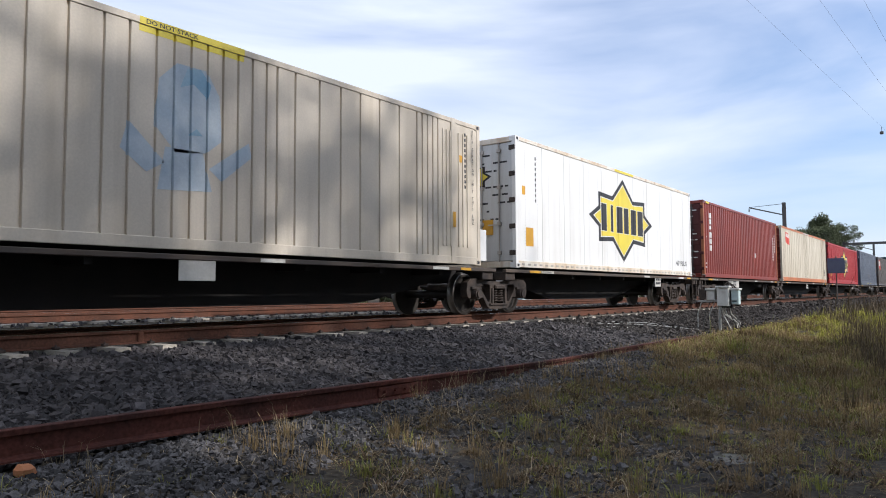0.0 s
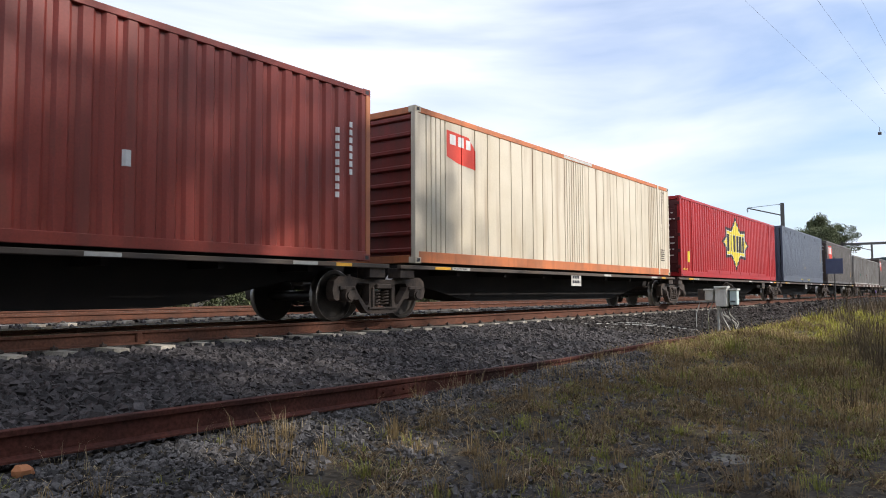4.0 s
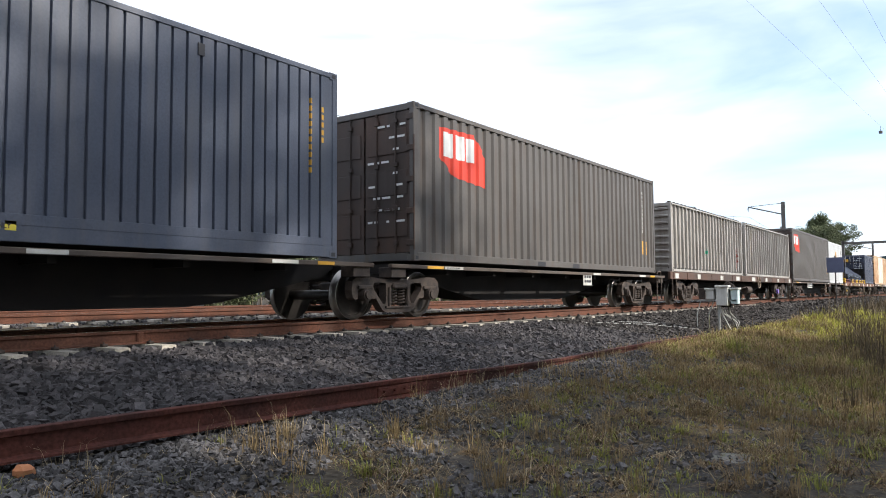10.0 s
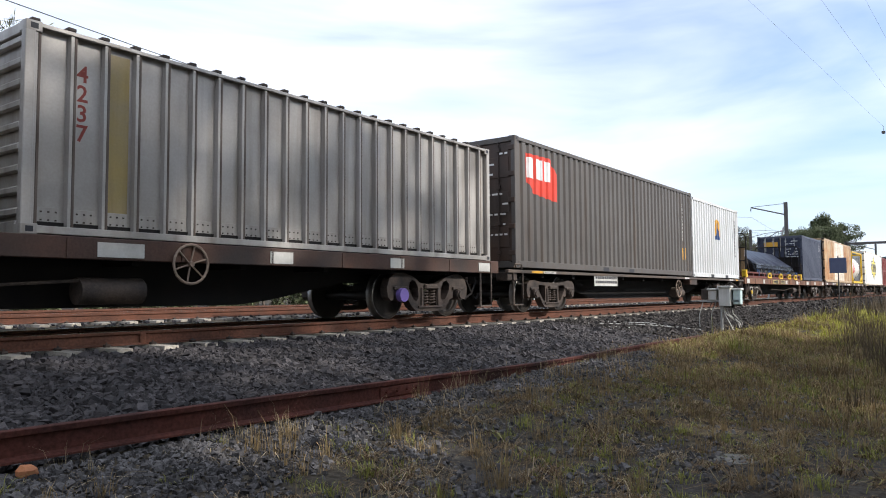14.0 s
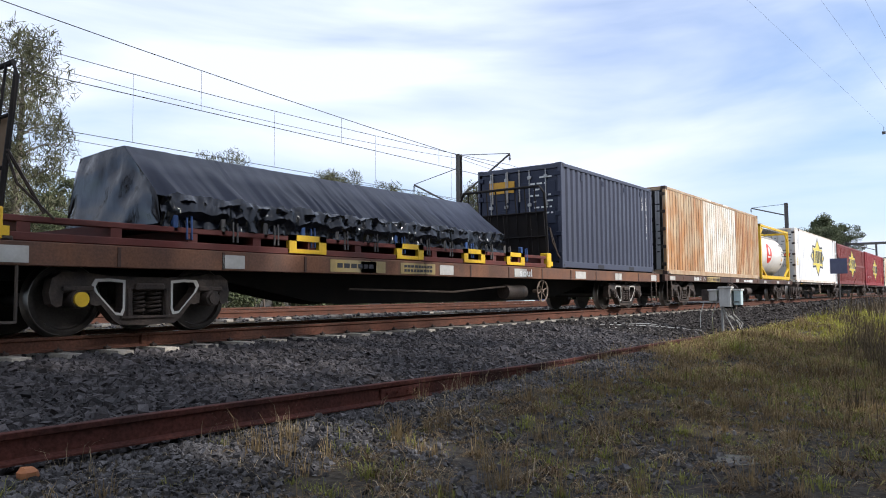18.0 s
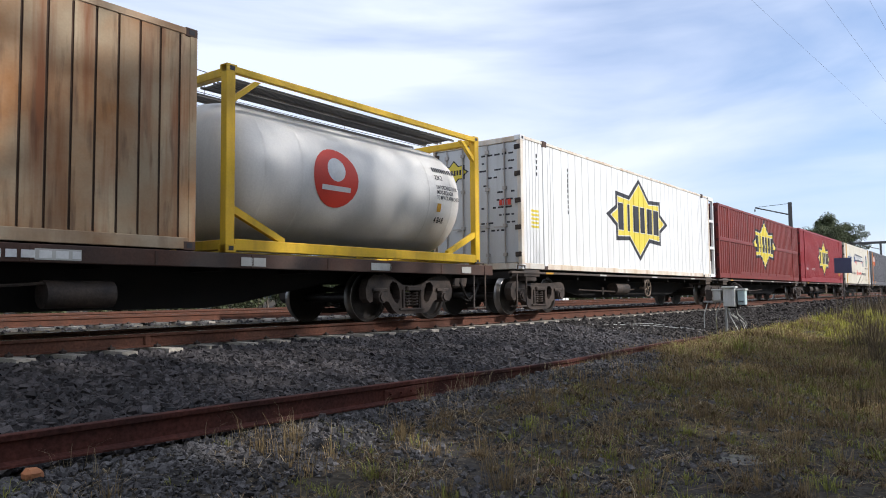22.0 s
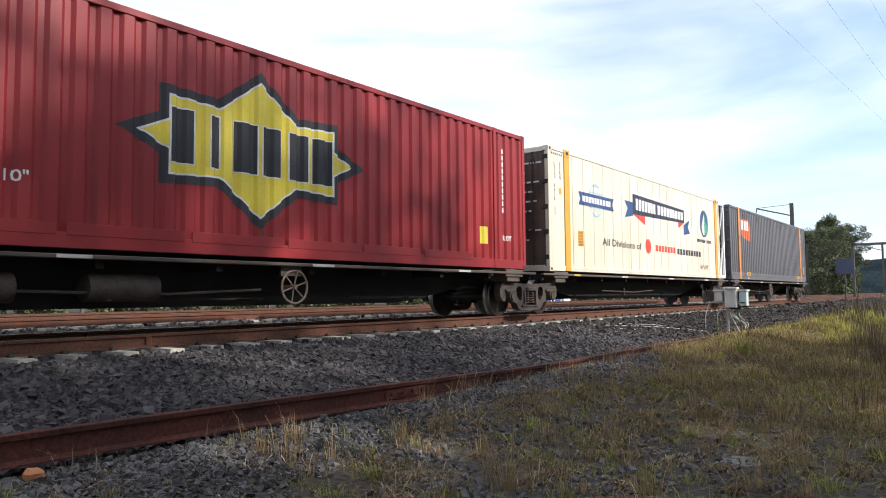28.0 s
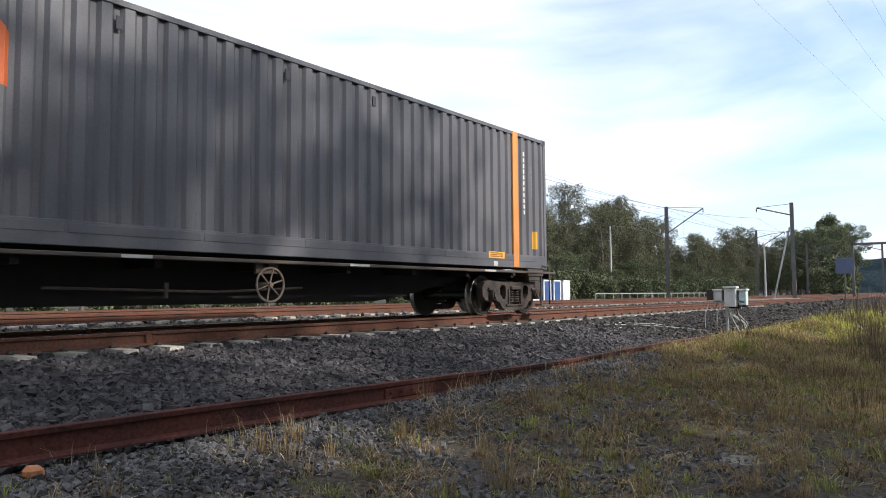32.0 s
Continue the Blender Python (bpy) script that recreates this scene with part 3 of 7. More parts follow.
for k in range(160):
    x = 0.59 * k + 0.012 * math.sin(k * 2.3)
    o = part("sleeper", SLEEPER, None, track, at=(x, NEAR_TRACK + 0.015 * math.sin(k * 1.7), -0.176))
    if k < 60:
        part("rail_clip", CLIP, None, o)
for yc in FAR_TRACKS:
    far = thing("track_bed", "concrete sleepers under a further track", "sleepers", kind="structure")
    for k in range(120):
        o = part("sleeper", SLEEPER, None, far, at=(2.0 + 0.65 * k, yc, -0.135))
        if k < 50 and yc < 8:
            part("rail_clip", CLIP, None, o)


# ---- grass ----
def grass(name, label, x0, x1, y0, y1, count, height, seed, material, weight, lean=0.35, width=0.006):
    r = np.random.default_rng(seed)
    x, y = r.uniform(x0, x1, count), r.uniform(y0, y1, count)
    keep = r.uniform(0, 1, count) < weight(x, y)
    x, y = x[keep], y[keep]
    n = len(x)
    # gather into tufts
    tx, ty = np.round(x / 0.27), np.round(y / 0.27)
    tx, ty = (tx + 0.46 * np.sin(tx * 127.1 + ty * 311.7)) * 0.27, (ty + 0.46 * np.sin(tx * 269.5 + ty * 183.3)) * 0.27
    k = r.uniform(0.0, 0.95, n) ** 0.8
    x, y = x + (tx - x) * k, y + (ty - y) * k
    patchy = 0.35 + 1.3 * np.abs(np.sin(tx * 12.9 + ty * 78.2) * np.cos(tx * 3.1 - ty * 1.7)) ** 1.5
    h = height * r.lognormal(-0.1, 0.4, n) * patchy
    a = r.uniform(0, 2 * np.pi, n)
    d = np.stack([np.cos(a), np.sin(a), np.zeros(n)], -1)
    side = np.stack([-np.sin(a), np.cos(a), np.zeros(n)], -1) * (width * r.uniform(0.6, 1.4, n))[:, None]
    base = np.stack([x, y, ground_z(x, y) - 0.01], -1)
    l = (lean * r.uniform(0.1, 1.3, n) * h)[:, None]
    up = np.stack([np.zeros(n), np.zeros(n), h], -1)
    mid, tip = base + up * 0.6 + d * l * 0.35, base + up * (1 - 0.25 * lean) + d * l
    v = np.stack([base - side, base + side, mid + side * 0.7, mid - side * 0.7, tip + side * 0.15, tip - side * 0.15], 1).reshape(-1, 3)
    f = np.array([(0, 1, 2, 3), (3, 2, 4, 5)])
    f = (f[None] + 6 * np.arange(n)[:, None, None]).reshape(-1, 4)
    return tagged(new(name, mesh_from(name, v, f, material)), label, "grass", kind="stuff")


def tufts(name, label, x0, x1, y0, y1, count, blades, height, radius, seed, material, weight, lean=0.5, width=0.0016):
    """Separate clumps of grass: blades fan out from each clump and bend over at the tip."""
    r = np.random.default_rng(seed)
    cx, cy = r.uniform(x0, x1, count), r.uniform(y0, y1, count)
    keep = r.uniform(0, 1, count) < weight(cx, cy)
    cx, cy = cx[keep], cy[keep]
    big = r.lognormal(0, 0.45, len(cx))
    i = np.repeat(np.arange(len(cx)), np.maximum(4, (blades * big).astype(int)))
    n = len(i)
    a, d = r.uniform(0, 2 * np.pi, n), np.abs(r.normal(0, 1, n))
    out = np.stack([np.cos(a), np.sin(a), np.zeros(n)], -1)
    p = np.stack([cx[i], cy[i], np.zeros(n)], -1) + out * (d * radius * np.sqrt(big[i]))[:, None]
    p[:, 2] = ground_z(p[:, 0], p[:, 1]) - 0.01
    h = height * big[i] ** 0.6 * r.lognormal(-0.15, 0.4, n)
    out = out * 0.7 + r.normal(0, 0.45, (n, 3)) * (1, 1, 0)
    side = np.cross(out, (0, 0, 1.0))
    side *= (width * r.uniform(0.6, 1.5, n) / (np.linalg.norm(side, axis=1) + 1e-6))[:, None]
    bend = (lean * r.uniform(0.15, 1.2, n) * h)[:, None]
    up = np.stack([np.zeros(n), np.zeros(n), h], -1)
    mid, tip = p + up * 0.62 + out * bend * 0.4, p + up * (1 - 0.3 * lean) + out * bend
    v = np.stack([p - side, p + side, mid + side * 0.8, mid - side * 0.8, tip + side * 0.2, tip - side * 0.2], 1).reshape(-1, 3)
    f = (np.array([(0, 1, 2, 3), (3, 2, 4, 5)])[None] + 6 * np.arange(n)[:, None, None]).reshape(-1, 4)
    return tagged(new(name, mesh_from(name, v, f, material)), label, "grass", kind="stuff")


def sward(x, y):
    """Where the verge is grown over: away from the siding, and everywhere further along."""
    return np.clip(1 - gravelly(x, y) * 0.97 + 0.15 * ease((x - 11) / 3), 0, 1)


def clumpy(x, y):
    return np.clip(0.1 + 0.9 * patches(x * 0.8 + 1.0, y * 0.8), 0, 1) * ease((-5.0 - y) / 0.15)


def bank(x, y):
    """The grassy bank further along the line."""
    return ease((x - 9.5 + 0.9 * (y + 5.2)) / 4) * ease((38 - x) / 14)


def rank(x, y):
    """Tall dry grass standing along the far side of the verge."""
    return ease((-8.1 + 0.19 * (x - 9) - y + 0.3 * np.sin(x * 1.7)) / 1.3) * ease((x - 6.6) / 1.5)


tufts("grass", "tufts of tall dry straw-coloured grass in the gravel", 1.2, 9.5, -8.6, -4.98, 420, 40, 0.125, 0.05, 21, M_GRASS, lambda x, y: clumpy(x, y) * (0.25 + 0.75 * sward(x, y)), 0.55, 0.0016)
tufts("grass", "short green tufts among the dry grass", 1.2, 10.0, -8.8, -5.1, 800, 32, 0.05, 0.06, 22, M_GREENGRASS, lambda x, y: clumpy(x + 0.6, y) * (0.2 + 0.8 * sward(x, y)), 0.8, 0.002)
tufts("grass", "wispy dead stalks leaning over the siding rail", 1.6, 10.5, -5.3, -4.97, 60, 14, 0.15, 0.05, 26, M_STRAW, lambda x, y: 0.8 + 0 * x, 0.8, 0.0014)
grass("grass", "bleached dead stalks lying over the gravel", 1.0, 10.0, -9.0, -4.98, 36000, 0.05, 20, M_STRAW, lambda x, y: 0.12 + 0.88 * patches(x, y) * sward(x, y), 3.0, 0.0022)
grass("grass", "flattened dead brown grass lying over the soil", 1.0, 16.0, -9.2, -5.2, 120000, 0.045, 29, M_THATCH, lambda x, y: sward(x, y), 3.0, 0.0035)
grass("grass", "mat of short green and brown grass on a low bank", 4.5, 32.0, -12.0, -4.4, 110000, 0.055, 30, M_MAT, lambda x, y: sward(x, y) * ease((x - 4.5 - 0.4 * (y + 8)) / 3) * ease((36 - x) / 16), 2.0, 0.006)
grass("grass", "short dry golden grass on a low bank", 7.5, 34.0, -12.0, -4.2, 70000, 0.075, 23, M_GRASS, bank, 0.8, 0.0028)
# the sunlit band along the bank is painted by this brighter green
grass("grass", "green grass on a low bank, coloured as if in full sun", 7.0, 34.0, -12.0, -4.5, 110000, 0.085, 24, M_SUNLITBANK, lambda x, y: bank(x, y) * (0.06 + 0.94 * ease((x - 13.0) / 4)), 0.8, 0.0032)
tufts("grass", "brown and olive tufts over the shaded verge", 6.5, 17.0, -8.6, -4.95, 1500, 30, 0.085, 0.09, 33, M_GRASS, lambda x, y: sward(x, y) * ease((x - 6.5) / 3), 0.8, 0.0026)
tufts("grass", "olive green tufts over the shaded verge", 6.0, 17.0, -8.6, -4.95, 1100, 30, 0.075, 0.1, 34, M_GREENGRASS, lambda x, y: sward(x, y) * patches(x + 2, y) * ease((x - 6) / 3), 0.8, 0.0028)
tufts("grass", "taller golden tufts in front of the trackside cases", 8.5, 26.0, -8.0, -4.5, 420, 36, 0.115, 0.08, 31, M_GRASS, lambda x, y: bank(x, y) * (0.3 + 0.7 * patches(x, y)), 0.5, 0.003)
tufts("grass", "tall seeding grass, darkened for shade, beside the verge", 6.0, 26.0, -11.0, -5.6, 2000, 40, 0.2, 0.16, 25, M_RANKGRASS, lambda x, y: rank(x, y) * (1 - 0.7 * ease((x - 13) / 4)), 0.4, 0.003)
tufts("grass", "tall green grass, coloured as if in full sun, at the foot of the dry stalks", 6.0, 34.0, -11.0, -4.6, 700, 34, 0.14, 0.14, 32, M_SUNLITBANK, lambda x, y: rank(x, y - 0.5) * ease((x - 13) / 4), 0.5, 0.004)
grass("grass", "rank dry grass along the foot of the ballast", 26.0, 110.0, -16.0, -4.6, 22000, 0.5, 28, M_RANKGRASS, lambda x, y: 0.9 + 0 * x, 0.4, 0.012)
grass("grass", "rank dry grass beyond the far tracks", 0.0, 120.0, 16.6, 23.0, 30000, 0.3, 27, M_RANKGRASS, lambda x, y: 0.8 + 0 * x, 0.7, 0.016)


# ---- trees ----
def tree_meshes(seed, height, crown, spread, leaves, leaf, material, bare=0.35, wispy=False, stout=0.022):
    """Trunk with limbs, and a crown of many small leaf sprays round the limb ends, with gaps."""
    r = random.Random(seed)
    q = np.random.default_rng(seed)
    g = Geo()
    trunk = [Vector((0.12 * height * 0.1 * math.sin(k * 1.3 + seed), 0.012 * height * math.cos(k * 1.1 + seed), height * 0.96 * k / 6)) for k in range(7)]
    g.tube(trunk, height * stout, 8, height * 0.004)
    tips = []
    n = 26 if wispy else 18
    for k in range(n):
        t = bare + (1 - bare) * (k + r.random()) / n
        p = trunk[0].lerp(trunk[6], t)
        a = k * 2.4 + r.uniform(-0.5, 0.5)
        out = spread * (1.05 - abs(t - 0.62) * 1.2) * r.uniform(0.55, 1.1) * (0.6 if wispy else 1.0)
        e = p + Vector((math.cos(a) * out, math.sin(a) * out, out * r.uniform(0.25, 0.8)))
        m = p.lerp(e, 0.5) + Vector((0, 0, out * 0.12))
        g.tube([p, m, e], height * 0.27 * stout * (1.2 - t * 0.6), 5, height * 0.07 * stout)
        tips += [e, e.lerp(m, 0.5), m + Vector((r.uniform(-1, 1), r.uniform(-1, 1), r.uniform(0, 1))) * out * 0.3]
    tips.append(trunk[6])
    c = np.array([list(t) for t in tips])
    pick = q.integers(0, len(c), leaves)
    rad = crown * q.uniform(0.5, 1.15, len(c))[pick]
    off = q.normal(size=(leaves, 3))
    off *= (rad * q.uniform(0.25, 1.0, leaves) ** 0.5 / np.linalg.norm(off, axis=1))[:, None]
    off[:, 2] *= 0.9 if not wispy else 1.3
    p = c[pick] + off
    d = q.normal(size=(leaves, 3)) + np.array([0, 0, -0.5 if not wispy else 0.9])
    d /= np.linalg.norm(d, axis=1, keepdims=True)
    e = np.cross(d, q.normal(size=(leaves, 3)))
    e /= np.linalg.norm(e, axis=1, keepdims=True)
    s = leaf * q.uniform(0.6, 1.4, leaves)[:, None]
    w = 0.055 if wispy else 0.34
    v = np.stack([p - d * s * 0.5, p + e * s * w, p + d * s * 0.5, p - e * s * w], 1).reshape(-1, 3)
    return g.mesh("trunk", M_BARK, 50), mesh_from("crown", v, np.arange(4 * leaves).reshape(-1, 4), material)


def tree(meshes, label, x, y, scale=1.0, turn=0.0, z=None, group="", name="tree"):
    t = thing(name, label, "tree", (x, y, float(ground_z(x, y)) - 0.05 if z is None else z), group)
    t.scale, t.rotation_euler = (scale, scale, scale), (0, 0, turn)
    part("trunk", meshes[0], None, t)
    part("crown", meshes[1], None, t)
    return t


GUMS = [tree_meshes(40 + k, 13.0, 1.05, 3.6, 11000, 0.2, M_LEAF) for k in range(3)]
OAKS = [tree_meshes(50 + k, 11.0, 0.8, 3.6, 13000, 0.34, M_CASUARINA, 0.18, True) for k in range(4)]
SHADE = [tree_meshes(60 + k, 26.0, 1.2, 5.6, 1250, 0.38, M_LEAF, 0.5, stout=0.011) for k in range(2)] + [tree_meshes(63, 26.0, 1.2, 4.6, 800, 0.38, M_LEAF, 0.72, stout=0.011)]

rt = random.Random(5)


def wood_height(x):
    """How tall the wood stands along the line."""
    return float(np.interp(x, [-10, 20, 40, 58, 70, 85, 105, 125, 160, 220], [0.74, 0.8, 0.84, 0.86, 0.98, 1.0, 1.08, 0.9, 0.85, 1.1]))


for k in range(150):
    x = -6 + 1.5 * k + rt.uniform(-0.8, 0.8)
    y = 27 + rt.uniform(-1.5, 14)
    tree(OAKS[k % 4], "slender grey-green she-oak in a dense row beyond the tracks", x, y, rt.uniform(0.72, 1.15) * wood_height(x) * ((1.3 if x < 46 else 1.2) if k % 11 == 3 else 1), rt.uniform(0, 6), group="trees beyond the tracks")
for k in range(100):
    x = -4 + 2.2 * k + rt.uniform(-0.8, 0.8)
    tree(GUMS[k % 3], "low bushy tree at the edge of the wood", x, 23.5 + rt.uniform(-1, 3), rt.uniform(0.22, 0.4), rt.uniform(0, 6), group="bushes beyond the tracks", name="bush")
SHRUBS = [tree_meshes(70 + k, 3.0, 0.62, 1.3, 2600, 0.2, M_LEAF, 0.04) for k in range(2)]
for k in range(86):
    x = -3 + 1.5 * k + rt.uniform(-0.6, 0.6)
    tree(SHRUBS[k % 2], "low dense shrub along the edge of the wood", x, 21.8 + rt.uniform(-0.8, 1.5), rt.uniform(0.5, 0.95), rt.uniform(0, 6), group="bushes beyond the tracks", name="bush")
for k in range(46):
    x = 4 + 4.6 * k + rt.uniform(-1, 1)
    tree(GUMS[k % 3], "gum tree standing in the wood", x, 36 + rt.uniform(-3, 8), rt.uniform(0.5, 0.8) * wood_height(x), rt.uniform(0, 6), group="trees beyond the tracks")
for k in range(34):
    x = 150 + 3.2 * k + rt.uniform(-3, 3)
    tree(GUMS[k % 3], "gum tree in the wood beside the curve", x, EYE.y + x * rt.uniform(0.125, 0.2), rt.uniform(0.85, 1.15), rt.uniform(0, 6), group="trees beyond the tracks")
for k in range(26):
    x = 135 + 4.4 * k + rt.uniform(-1.5, 1.5)
    tree(SHRUBS[k % 2], "low bushy tree at the edge of the wood", x, EYE.y + x * rt.uniform(0.115, 0.15) + 3, rt.uniform(1.2, 1.9), rt.uniform(0, 6), group="bushes beyond the tracks", name="bush")
tree(tree_meshes(77, 13.0, 1.3, 2.5, 15000, 0.24, M_LEAF, 0.5), "tall gum tree with a rounded crown above the others", 200.0, 21.8, 1.45, 0.4, name="tree")
# tall trees on the other side of the verge shade it and dapple the train:
# where the shade of each falls along the train, how high it reaches there, how far off it stands
for k, (along, high, off, turn) in enumerate([(-7.0, 4.0, 31.0, 1.9), (-2.5, 4.6, 27.5, 5.0), (0.8, 3.7, 31.5, 0.3), (4.2, 3.6, 28.5, 2.1), (6.6, 4.9, 33.0, 4.0), (9.0, 4.4, 30.0, 0.8),
                                              (2.6, 2.4, 34.5, 3.3)]):
    tree(SHADE[2 if along > 6 else k % 2], "tall leafy gum tree behind the verge", along + 0.404 * off, -1.2 - off, (high + 0.755 * off + 0.6) / 26.0, turn, group="trees behind the verge")

# the edge of a wood behind the verge, and more of it down the line
for k in range(30):
    tree(GUMS[k % 3], "dense bushy gum in the wood behind the verge", -38 + 1.66 * k + rt.uniform(-0.7, 0.7), -15.5 - 1.3 * (k % 3) + rt.uniform(-0.6, 0.6), rt.uniform(0.45, 0.78), rt.uniform(0, 6), group="wood behind the verge", name="bushy_tree")
for k in range(6):
    tree(GUMS[k % 3], "low dense bushy gum at the end of the wood", 12.2 + 1.3 * k, -15.3 - 0.5 * (k % 2), 0.56 - 0.012 * k, k, group="wood behind the verge", name="bushy_tree")
for k in range(30):
    tree(GUMS[k % 3], "gum tree in a wood away from the line", 20 + 3.4 * k + rt.uniform(-1, 1), -40 - 5 * (k % 3) + rt.uniform(-2, 2), rt.uniform(0.9, 1.15), rt.uniform(0, 6), group="wood behind the verge", name="bushy_tree")

# breaks in the canopy behind the verge, through which the sun reaches the ballast and the grass:
# place and width of each patch of sun
BREAKS = [(5.4, -1.6, -0.28, 0.7), (5.9, -2.6, -0.37, 0.9), (7.0, -2.0, -0.33, 0.8), (4.7, -3.4, -0.45, 0.45), (11.3, -2.2, -0.32, 0.75), (12.8, -1.5, -0.27, 0.8), (14.6, -1.8, -0.28, 0.8),
          (4.1, -6.0, -0.66, 0.55), (3.2, -5.5, -0.66, 0.6), (3.9, -5.4, -0.62, 0.5), (6.5, -7.4, -0.7, 0.45)]
rg = np.random.default_rng(8)
for ob in [o for o in scene.collection.objects if o.name.startswith("crown") and o.parent and o.parent.get("group", "") in ("trees behind the verge", "wood behind the verge")]:
    place = Matrix.LocRotScale(ob.parent.location, ob.parent.rotation_euler, ob.parent.scale)
    co = np.empty(len(ob.data.vertices) * 3, dtype=np.float32)
    ob.data.vertices.foreach_get("co", co)
    co = co.reshape(-1, 4, 3)
    far_off = co.mean(1) @ np.array(place.to_3x3()).T + np.array(place.translation)
    gone = np.zeros(len(co), bool)
    for bx, by, bz, wide in BREAKS:
        q = far_off - (bx, by, bz)
        q = q - (q @ np.array(to_sun))[:, None] * np.array(to_sun)
        gone |= np.linalg.norm(q, axis=1) < wide * rg.uniform(0.55, 1.15, len(co))
    if gone.any():
        left = co[~gone].reshape(-1, 3)
        ob.data = mesh_from("crown", left, np.arange(len(left)).reshape(-1, 4), M_LEAF)

# far wooded ridge
hx = np.linspace(-900, 1500, 90)
ridge = Geo()
top = [38 + 26 * math.sin(x * 0.004 + 1.0) + 9 * math.sin(x * 0.017) + 3 * math.sin(x * 0.06) for x in hx]
ridge.add([(x, 900 + 0.05 * x, -2.0) for x in hx] + [(x, 1000 + 0.05 * x, h) for x, h in zip(hx, top)], [(i, i + 1, 91 + i, 90 + i) for i in range(89)])
tagged(new("backdrop", ridge.mesh("backdrop", M_HILL)), "distant blue-green wooded ridge", "hills", kind="structure")
ridge2 = Geo()
hy = np.linspace(-700, 700, 60)
ridge2.add([(700, y, -2.0) for y in hy] + [(800, y, 26 + 10 * math.sin(y * 0.011) + 4 * math.sin(y * 0.05)) for y in hy], [(i + 1, i, 60 + i, 61 + i) for i in range(59)])
tagged(new("backdrop", ridge2.mesh("backdrop", M_HILL)), "distant wooded hill at the end of the line", "hills", kind="structure")


# ---- overhead line ----
def mast(x, y, h, arms):
    """A steel mast; arms: (reach along y, height at the mast, height at the tip, height of the tie)."""
    m = thing("overhead_mast", "dark steel overhead line mast with cantilever arms", "mast", (x, y, -0.35), "overhead line masts")
    q = [(-0.13, -0.14), (-0.11, -0.14), (-0.11, -0.012), (0.11, -0.012), (0.11, -0.14), (0.13, -0.14), (0.13, 0.14), (0.11, 0.14), (0.11, 0.012), (-0.11, 0.012), (-0.11, 0.14), (-0.13, 0.14)]
    g = Geo().add([(a, b, z) for z in (0, h) for a, b in q], [(i, (i + 1) % 12, 12 + (i + 1) % 12, 12 + i) for i in range(12)] + [tuple(range(11, -1, -1)), tuple(range(12, 24))])
    part("post", g, M_MASTSTEEL, m)
    part("footing", Geo().box(-0.35, 0.35, -0.35, 0.35, -0.3, 0.25, 0.03), M_CONCRETE, m)
    for reach, low, tip, tie in arms:
        s = 1 if reach > 0 else -1
        part("cantilever", Geo().tube([(0, 0, low), (0, reach, tip)], 0.055, 6), M_MASTSTEEL, m)
        part("top_tie", Geo().tube([(0, 0, tie), (0, reach, tip + 0.02)], 0.022, 5), M_WIRE, m)
        part("registration_arm", Geo().tube([(0, 0, 6.1), (0, reach * 0.6, 5.95), (0, reach, 5.7)], 0.025, 5), M_MASTSTEEL, m)
        g = Geo()
        for k in range(4):
            g.cyl((0, reach, tip - 0.1 - 0.07 * k), (0, reach, tip - 0.13 - 0.07 * k), 0.07, 10)
        g.tube([(0, reach, tip), (0, reach, tip - 0.45)], 0.015, 5)
        part("insulator", g, M_MASTSTEEL, m)
        g = Geo()
        for k in range(3):
            g.cyl((0, s * (0.3 + 0.07 * k), 6.08), (0, s * (0.33 + 0.07 * k), 6.08), 0.08, 10)
        part("insulator", g, M_BROWNRED, m)
    return m


NEAR_ROW, FAR_ROW = 4.1, 15.2
for x in (1.0, 69.0, 137.0, 205.0):
    mast(x, NEAR_ROW, 8.6, ((2.9, 7.5, 8.35, 8.5),))
for x in (69.0,):
    st = thing("strut", "pale timber strut leaning against a mast", "strut", (x, NEAR_ROW, -0.5))
    part("post", Geo().cyl((0, 1.75, 0), (0, 0.22, 6.6), 0.075, 8), M_GALVPOST, st, "pale leaning strut", 40)
for x in (1.0, 35.0, 69.0, 103.0, 137.0):
    mast(x, FAR_ROW, 9.1, ((-3.5, 6.5, 8.7, 9.05), (3.4, 5.9, 7.6, 8.3)))
gan = thing("gantry", "steel portal boom spanning the tracks", "gantry", (106.0, 0, -0.4))
part("post", Geo().box(-0.15, 0.15, 4.2, 4.5, 0, 7.2), M_MASTSTEEL, gan)
part("post", Geo().box(-0.15, 0.15, -10.5, -10.2, 0, 7.2), M_MASTSTEEL, gan)
part("boom", Geo().box(-0.15, 0.15, -10.4, 4.4, 6.75, 7.05), M_MASTSTEEL, gan)
for x, y, h in ((75.8, 24.0, 8.4), (88.0, 10.8, 6.4), (128.0, 20.0, 8.0)):
    p = thing("pole", "slim pale timber power pole", "pole", (x, y, -0.5), "poles beyond the tracks")
    part("post", Geo().cyl((0, 0, 0), (0, 0, h), 0.13, 10, 0.09), M_GALVPOST, p, smooth=40)
    part("cross_arm", Geo().box(-0.06, 0.06, -0.9, 0.9, h - 0.5, h - 0.38), M_BARK, p)


def wire(name, pts, r, label):
    return tagged(new(name, Geo().tube(pts, r, 4).mesh(name, M_WIRE)), label, "wire", kind="structure")


def sagging(x0, x1, y, z, dip, n=10):
    return [(x0 + (x1 - x0) * k / n, y, z - dip * 4 * (k / n) * (1 - k / n)) for k in range(n + 1)]


